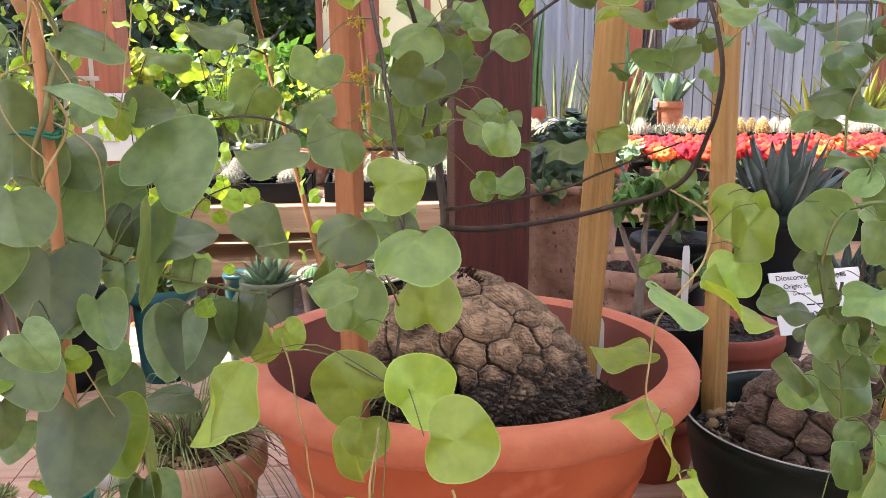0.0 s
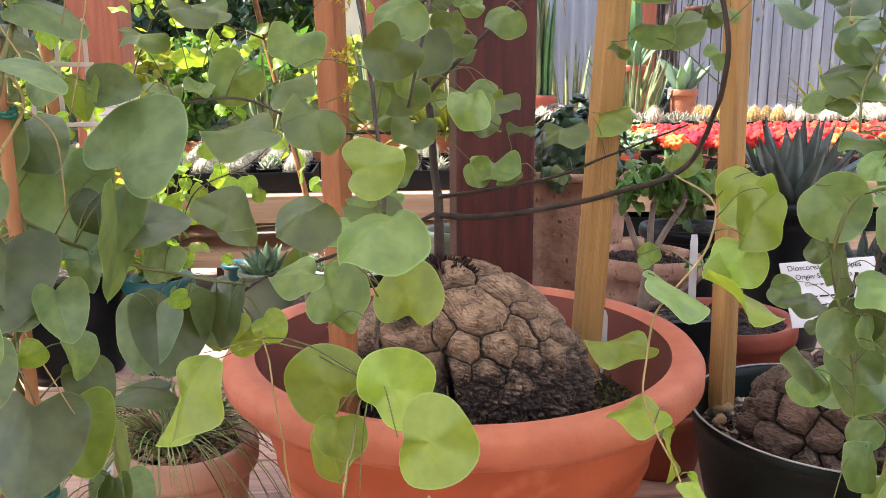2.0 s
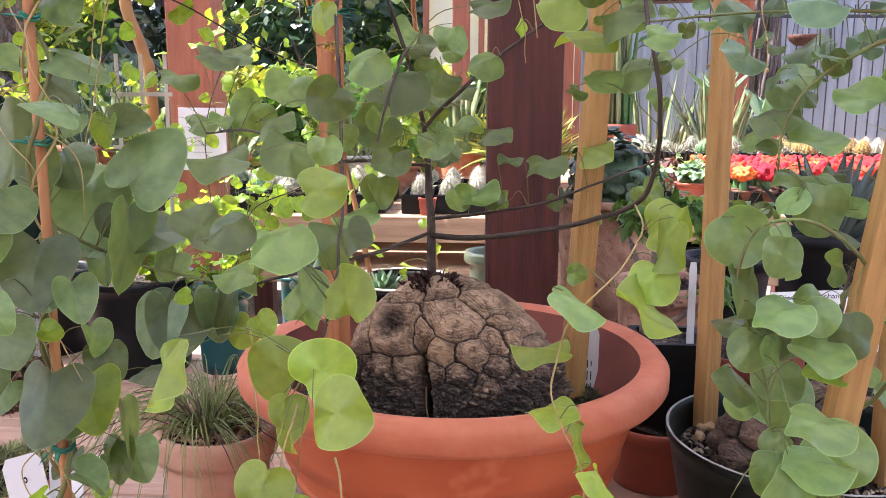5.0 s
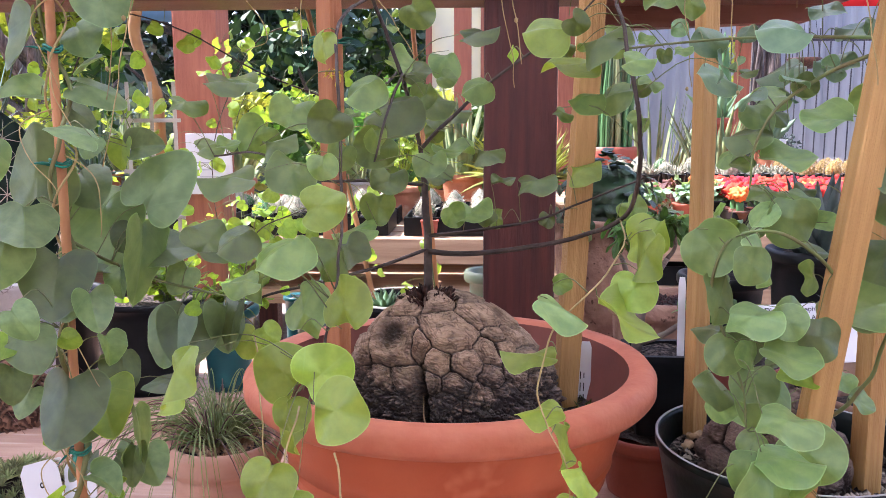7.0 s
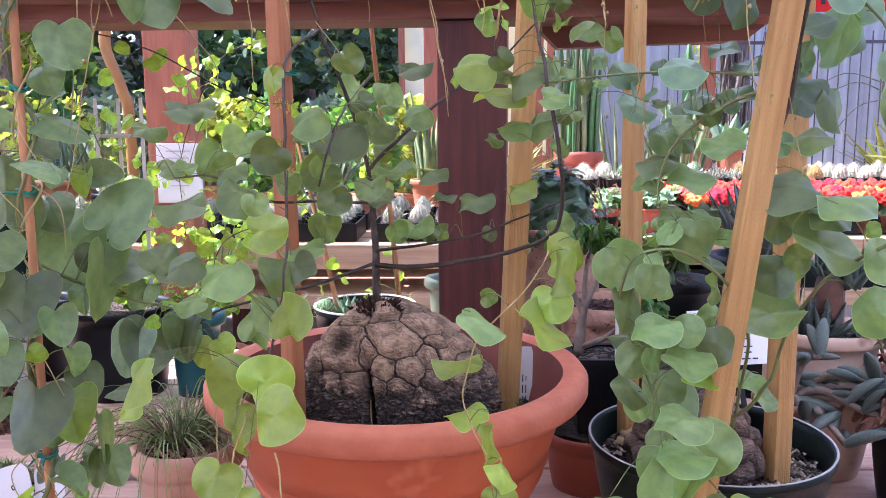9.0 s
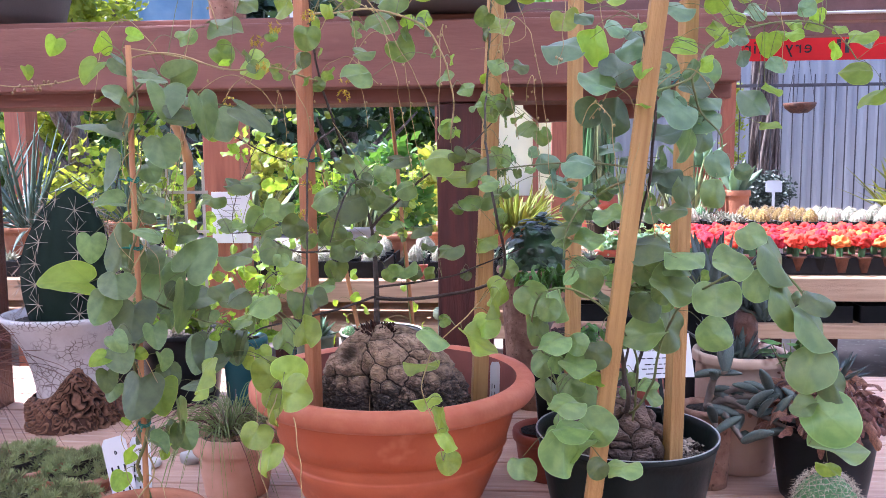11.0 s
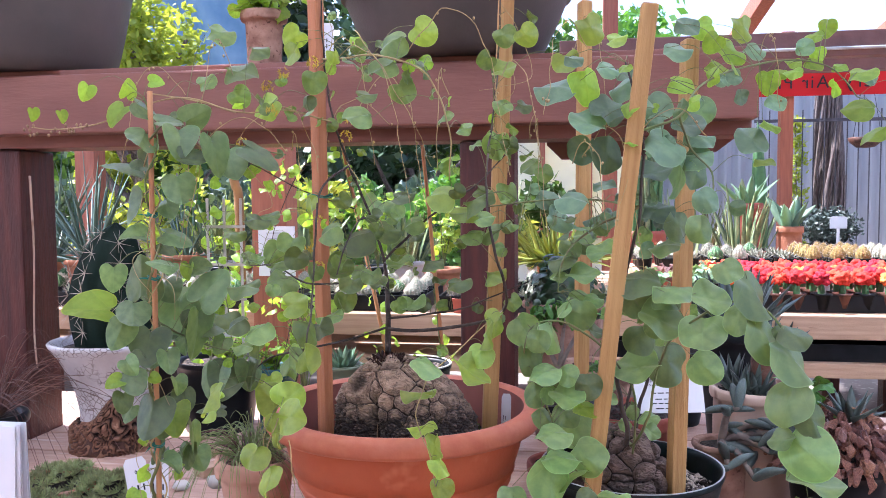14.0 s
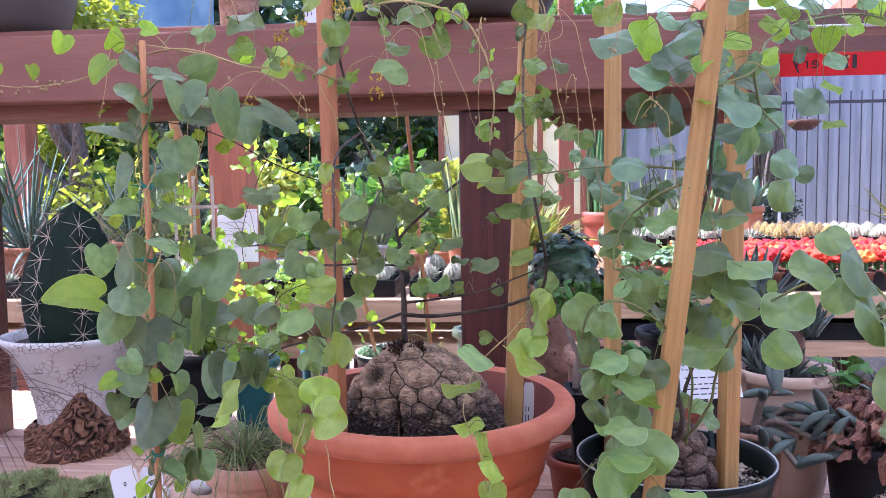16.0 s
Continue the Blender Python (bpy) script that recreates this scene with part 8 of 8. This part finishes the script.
pot("clay_pot", (1.52, 4.10, 0.955), 0.062, 0.050, 0.262, M_clay, "orange clay pot with a broad-leaved succulent", lip=0.008, lip_h=0.035, soil=0.012, soil_mat=M_soil)
blade_plant("broad_succulent", (1.52, 4.10, 1.205), 9, 0.20, 0.075, M_paleleaf, 57, "succulent with broad pale green upright leaves", (0.8, 1.4), 0.1, 0.03, 0.15)
pot("clay_pot", (1.39, 4.52, 0.80), 0.075, 0.058, 0.54, M_claydark, "tall red clay pot behind the snake plants", lip=0.010, lip_h=0.04, soil=0.02, soil_mat=M_soil)
blade_plant("leafy_succulent", (1.39, 4.52, 1.32), 9, 0.24, 0.060, M_paleleaf, 58, "soft broad pale green leaves in a tall pot", (0.7, 1.45), 0.25, 0.04, 0.1)
far_bench("bench_5", 0.7, 5.0, 4.4, 5.6, 0.80, "low pine bench at the back with tall succulents")
column_cactus((1.56, 5.0, 0.80), 2, 1.02, 0.062, 8, "tall thick green cactus column", 0.16)
for _k, (_x, _y, _l) in enumerate([(2.78, 4.9, 0.46), (2.35, 3.8, 0.30), (3.3, 4.8, 0.4)]):
    pot("nursery_pot", (_x, _y, 0.80 if _y > 4.3 else 0.955), 0.13, 0.10, 0.2, (M_greenplastic, M_greypot, M_clay)[_k], "round pot with a yellow-green spiky plant", soil=0.02, soil_mat=M_soil)
    blade_plant("yellow_aloe", (_x, _y, (0.80 if _y > 4.3 else 0.955) + 0.18), 40, _l, 0.035, M_limegreen, 60 + _k, "spiky yellow-green aloe in the sun", (0.2, 1.4), 0.2, 0.06)
# blue-grey mound on a stand, with a white sign
pot("nursery_pot", (3.12, 8.88, 0.0), 0.25, 0.2, 0.86, M_blackplastic, "large black pot with a blue-grey mounding shrub", soil=0.03, soil_mat=M_soil)
t = plant("mound_shrub", (3.12, 8.88, 0.88), "blue-grey mounding shrub with small leaves", "shrub")
part("foliage", leafy_mass(bmesh.new(), (0, 0, 0.15), (0.36, 0.36, 0.26), 2600, 0.05, 5, 0.6), M_glauc, t, smooth=False)
plant_label((3.08, 8.45, 1.045), 0, 0, 0.17, 0.125, "white plant sign on a stick before the mounding shrub", False, 0, below=0.0)
plant_label((3.08, 8.456, 1.03), 0, 0, 0.03, 0.05, "pale stick carrying the plant sign", False, 0, below=1.03)
# hanging bowl
t = thing("hanging_basket", (3.52, 9.05, 1.90), "shallow brown hanging bowl on thin wires", "basket")
part("bowl", lathe([(0.001, 0), (0.09, 0.008), (0.155, 0.06), (0.178, 0.11), (0.170, 0.115), (0.150, 0.07), (0.001, 0.03)], 32), M_rootbase, t)
for _k in range(3):
    _a = _k * 2.094
    part("wire", tube(bmesh.new(), [(0.165 * math.cos(_a), 0.165 * math.sin(_a), 0.11), (0, 0, 1.05)], 0.004, 0.004, 4), M_fence, t)

# leafy plants on the back bench and the lit hedge
for _k in range(15):
    _x, _y = -4.2 + 0.31 * _k, 4.75 + 0.35 * (_k % 3)
    pot("nursery_pot", (_x, _y, 0.75), 0.10, 0.08, 0.16, (M_blackplastic, M_clay, M_greypot)[_k % 3], "nursery pot with a leafy plant on the low back bench", soil=0.015, soil_mat=M_soil)
    t = plant("leafy_pot_plant", (_x, _y, 0.90), "sunlit bushy pot plant with fresh green leaves", "plant", "leafy pot plants")
    _b = bmesh.new()
    for _s in range(4):
        leafy_mass(_b, (rng.uniform(-0.12, 0.12), rng.uniform(-0.1, 0.1), 0.12 + 0.13 * _s), (0.20, 0.18, 0.15), 150, 0.085, 300 + 9 * _k + _s, 0.55)
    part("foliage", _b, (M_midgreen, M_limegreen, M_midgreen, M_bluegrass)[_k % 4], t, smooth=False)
# white notice and the yellow conduit on the orange post
t = thing("notice", (-0.745, 2.47, 1.085), "white notice board fixed to the orange post", "sign")
_board = part("board", cuboid((0.145, 0.008, 0.19), (0, 0, 0.095), 0.002), M_white, t, smooth=False)
for _k in range(6):
    part("text_bar", cuboid((0.08 - 0.01 * (_k % 3), 0.002, 0.003), (0, -0.006, 0.165 - 0.022 * _k)), M_palegrey, _board, smooth=False)
t = thing("conduit", (-1.03, 2.75, 0), "yellow rusty bent conduit pipe", "pipe")
part("pipe", tube(bmesh.new(), smooth_path([(0.02, 0, 0), (0.02, 0, 1.25), (0.0, 0, 1.45), (-0.05, 0, 1.6), (-0.04, 0, 1.70)], 6), 0.020, 0.020, 10), M_yellow, t)
# offcuts of pinkish board lying among the pots
for _x, _y, _l, _w, _rz, _ry in [(-0.370, 1.24, 0.15, 0.050, 28, 9), (-0.315, 1.33, 0.12, 0.042, -38, 0), (-0.405, 1.17, 0.10, 0.036, 62, 0)]:
    ob = new("board_offcut", finish(cuboid((_l, _w, 0.020), (0, 0, 0), 0.002), "board_offcut", M_pine, False))
    ob.matrix_basis = pose(_x, _y, BENCH + 0.0105 + 0.5 * _l * math.sin(radians(_ry)), 0, _ry, _rz)
    tagged(ob, "short pale pine board offcut lying on the bench", "offcut", "board offcuts")
# pale stones lying on the near bench
for _k, (_x, _y, _s) in enumerate([(-0.36, 1.08, 0.026), (-0.30, 1.14, 0.02), (-0.43, 1.05, 0.018), (-0.545, 1.12, 0.006), (-0.28, 1.20, 0.03)]):
    ob = new("stone", finish(blob(_s, _s * 0.8, _s * 0.6, (0, 0, _s * 0.5), 2, 0.5, _k), "stone", M_stone))
    ob.matrix_basis = pose(_x, _y, BENCH)
    tagged(ob, "pale rounded stone lying on the bench", "stone", "stones on the bench")

# sunlit leafy plants on the far bench and beside the orange post
for _k, (_x, _y, _h, _n) in enumerate([(-1.30, 3.25, 0.34, 70), (-0.98, 3.1, 0.42, 80), (-0.55, 3.3, 0.40, 80), (-0.22, 3.2, 0.36, 70), (-1.0, 2.35, 0.62, 90), (-0.62, 2.40, 0.55, 80)]):
    _z = FAR_BENCH if _y > 2.6 else 0.62
    pot("nursery_pot", (_x, _y, _z if _y > 2.6 else 0.0), 0.08, 0.065, 0.13 if _y > 2.6 else 0.62, M_clay if _k % 2 else M_blackplastic, "nursery pot of a sunlit leafy plant", soil=0.012, soil_mat=M_soil)
    leafy_plant("leafy_pot_plant", (_x, _y, _z + 0.115 if _y > 2.6 else 0.60), (0.17, 0.15, _h), 14, _n, 0.042, 400 + _k, "leafy pot plant with bright sunlit green leaves", LEAVES_Y if _k % 3 else LEAVES_B, "leafy pot plants")

# black trays added on the grafted cacti's lower shelf to darken its shaded gap
for _i in range(7):
    for _j in range(2):
        tray(0.75 + 0.53 * _i, 2.72 + 0.32 * _j, 0.955 - 0.175, "black plastic tray added on the lower shelf to darken its gap")

# pale leafy pots between the columns and the grafted cacti
for _k, (_x, _y) in enumerate([(0.80, 2.70), (0.92, 2.82), (0.76, 2.92), (0.90, 3.06), (0.66, 2.72)]):
    pot("nursery_pot", (_x, _y, 0.955), 0.05, 0.04, 0.085, M_blackplastic if _k % 2 else M_claydark, "small nursery pot of a scalloped leafy plant", soil=0.01, soil_mat=M_soil, lip=0.004, lip_h=0.012)
    leafy_plant("leafy_pot_plant", (_x, _y, 1.03), (0.085, 0.085, 0.075), 10, 44, 0.040, 500 + _k, "low pot plant with pale scalloped leaves", LEAVES_S if _k != 2 else _dl, "leafy pot plants")

# ---------------------------------------------------------------- small things on the soil
t = plant("moss_patch", (0.081, 0.884, BENCH + 0.163), "patch of moss and tiny weeds on the bowl's soil", "moss")
_r = random.Random(5)
_b = bmesh.new()
for _k in range(420):
    _a, _q = _r.uniform(-0.9, 1.1), _r.uniform(0.125, 0.188)
    _d = Vector((_r.uniform(-1, 1), _r.uniform(-1, 1), _r.uniform(0.3, 1.2)))
    blade(_b, (_q * math.cos(_a), _q * math.sin(_a), 0.002 + 0.004 * _r.random()), _d, _r.uniform(0.005, 0.014), 0.004, 0.4, _r.uniform(0, 6), 0.1, 2)
tagged(part("weed", _b, M_moss, t), kind="stuff")
for _k, _p in enumerate([[(0.056, 0.780, 1.005), (0.058, 0.770, 0.98), (0.068, 0.766, 0.955), (0.082, 0.763, 0.938)], [(0.054, 0.782, 0.99), (0.055, 0.772, 0.965), (0.062, 0.768, 0.940)]]):
    part("root", tube(bmesh.new(), [Vector(q) - Vector(CX) for q in smooth_path(_p, 6)], 0.0009, 0.0006, 5), M_straw, vine_b, "pale dry root hanging in the cleft")
# bark chunks in the grit of the nursery pot
for _k, (_x, _y, _s) in enumerate([(0.385, 0.925, 0.011), (0.368, 0.895, 0.009), (0.372, 0.80, 0.008), (0.400, 0.735, 0.009), (0.52, 0.93, 0.010), (0.545, 0.89, 0.008)]):
    ob = new("bark_chunk", finish(blob(_s, _s * 0.8, _s * 0.7, (0, 0, _s * 0.4), 2, 0.6, _k), "bark_chunk", M_straw))
    ob.matrix_basis = pose(_x, _y, BENCH + 0.130, 0, 0, 50 * _k)
    tagged(ob, "pale chunk of bark lying on the pot's grit", "bark chunk", "bark chunks")
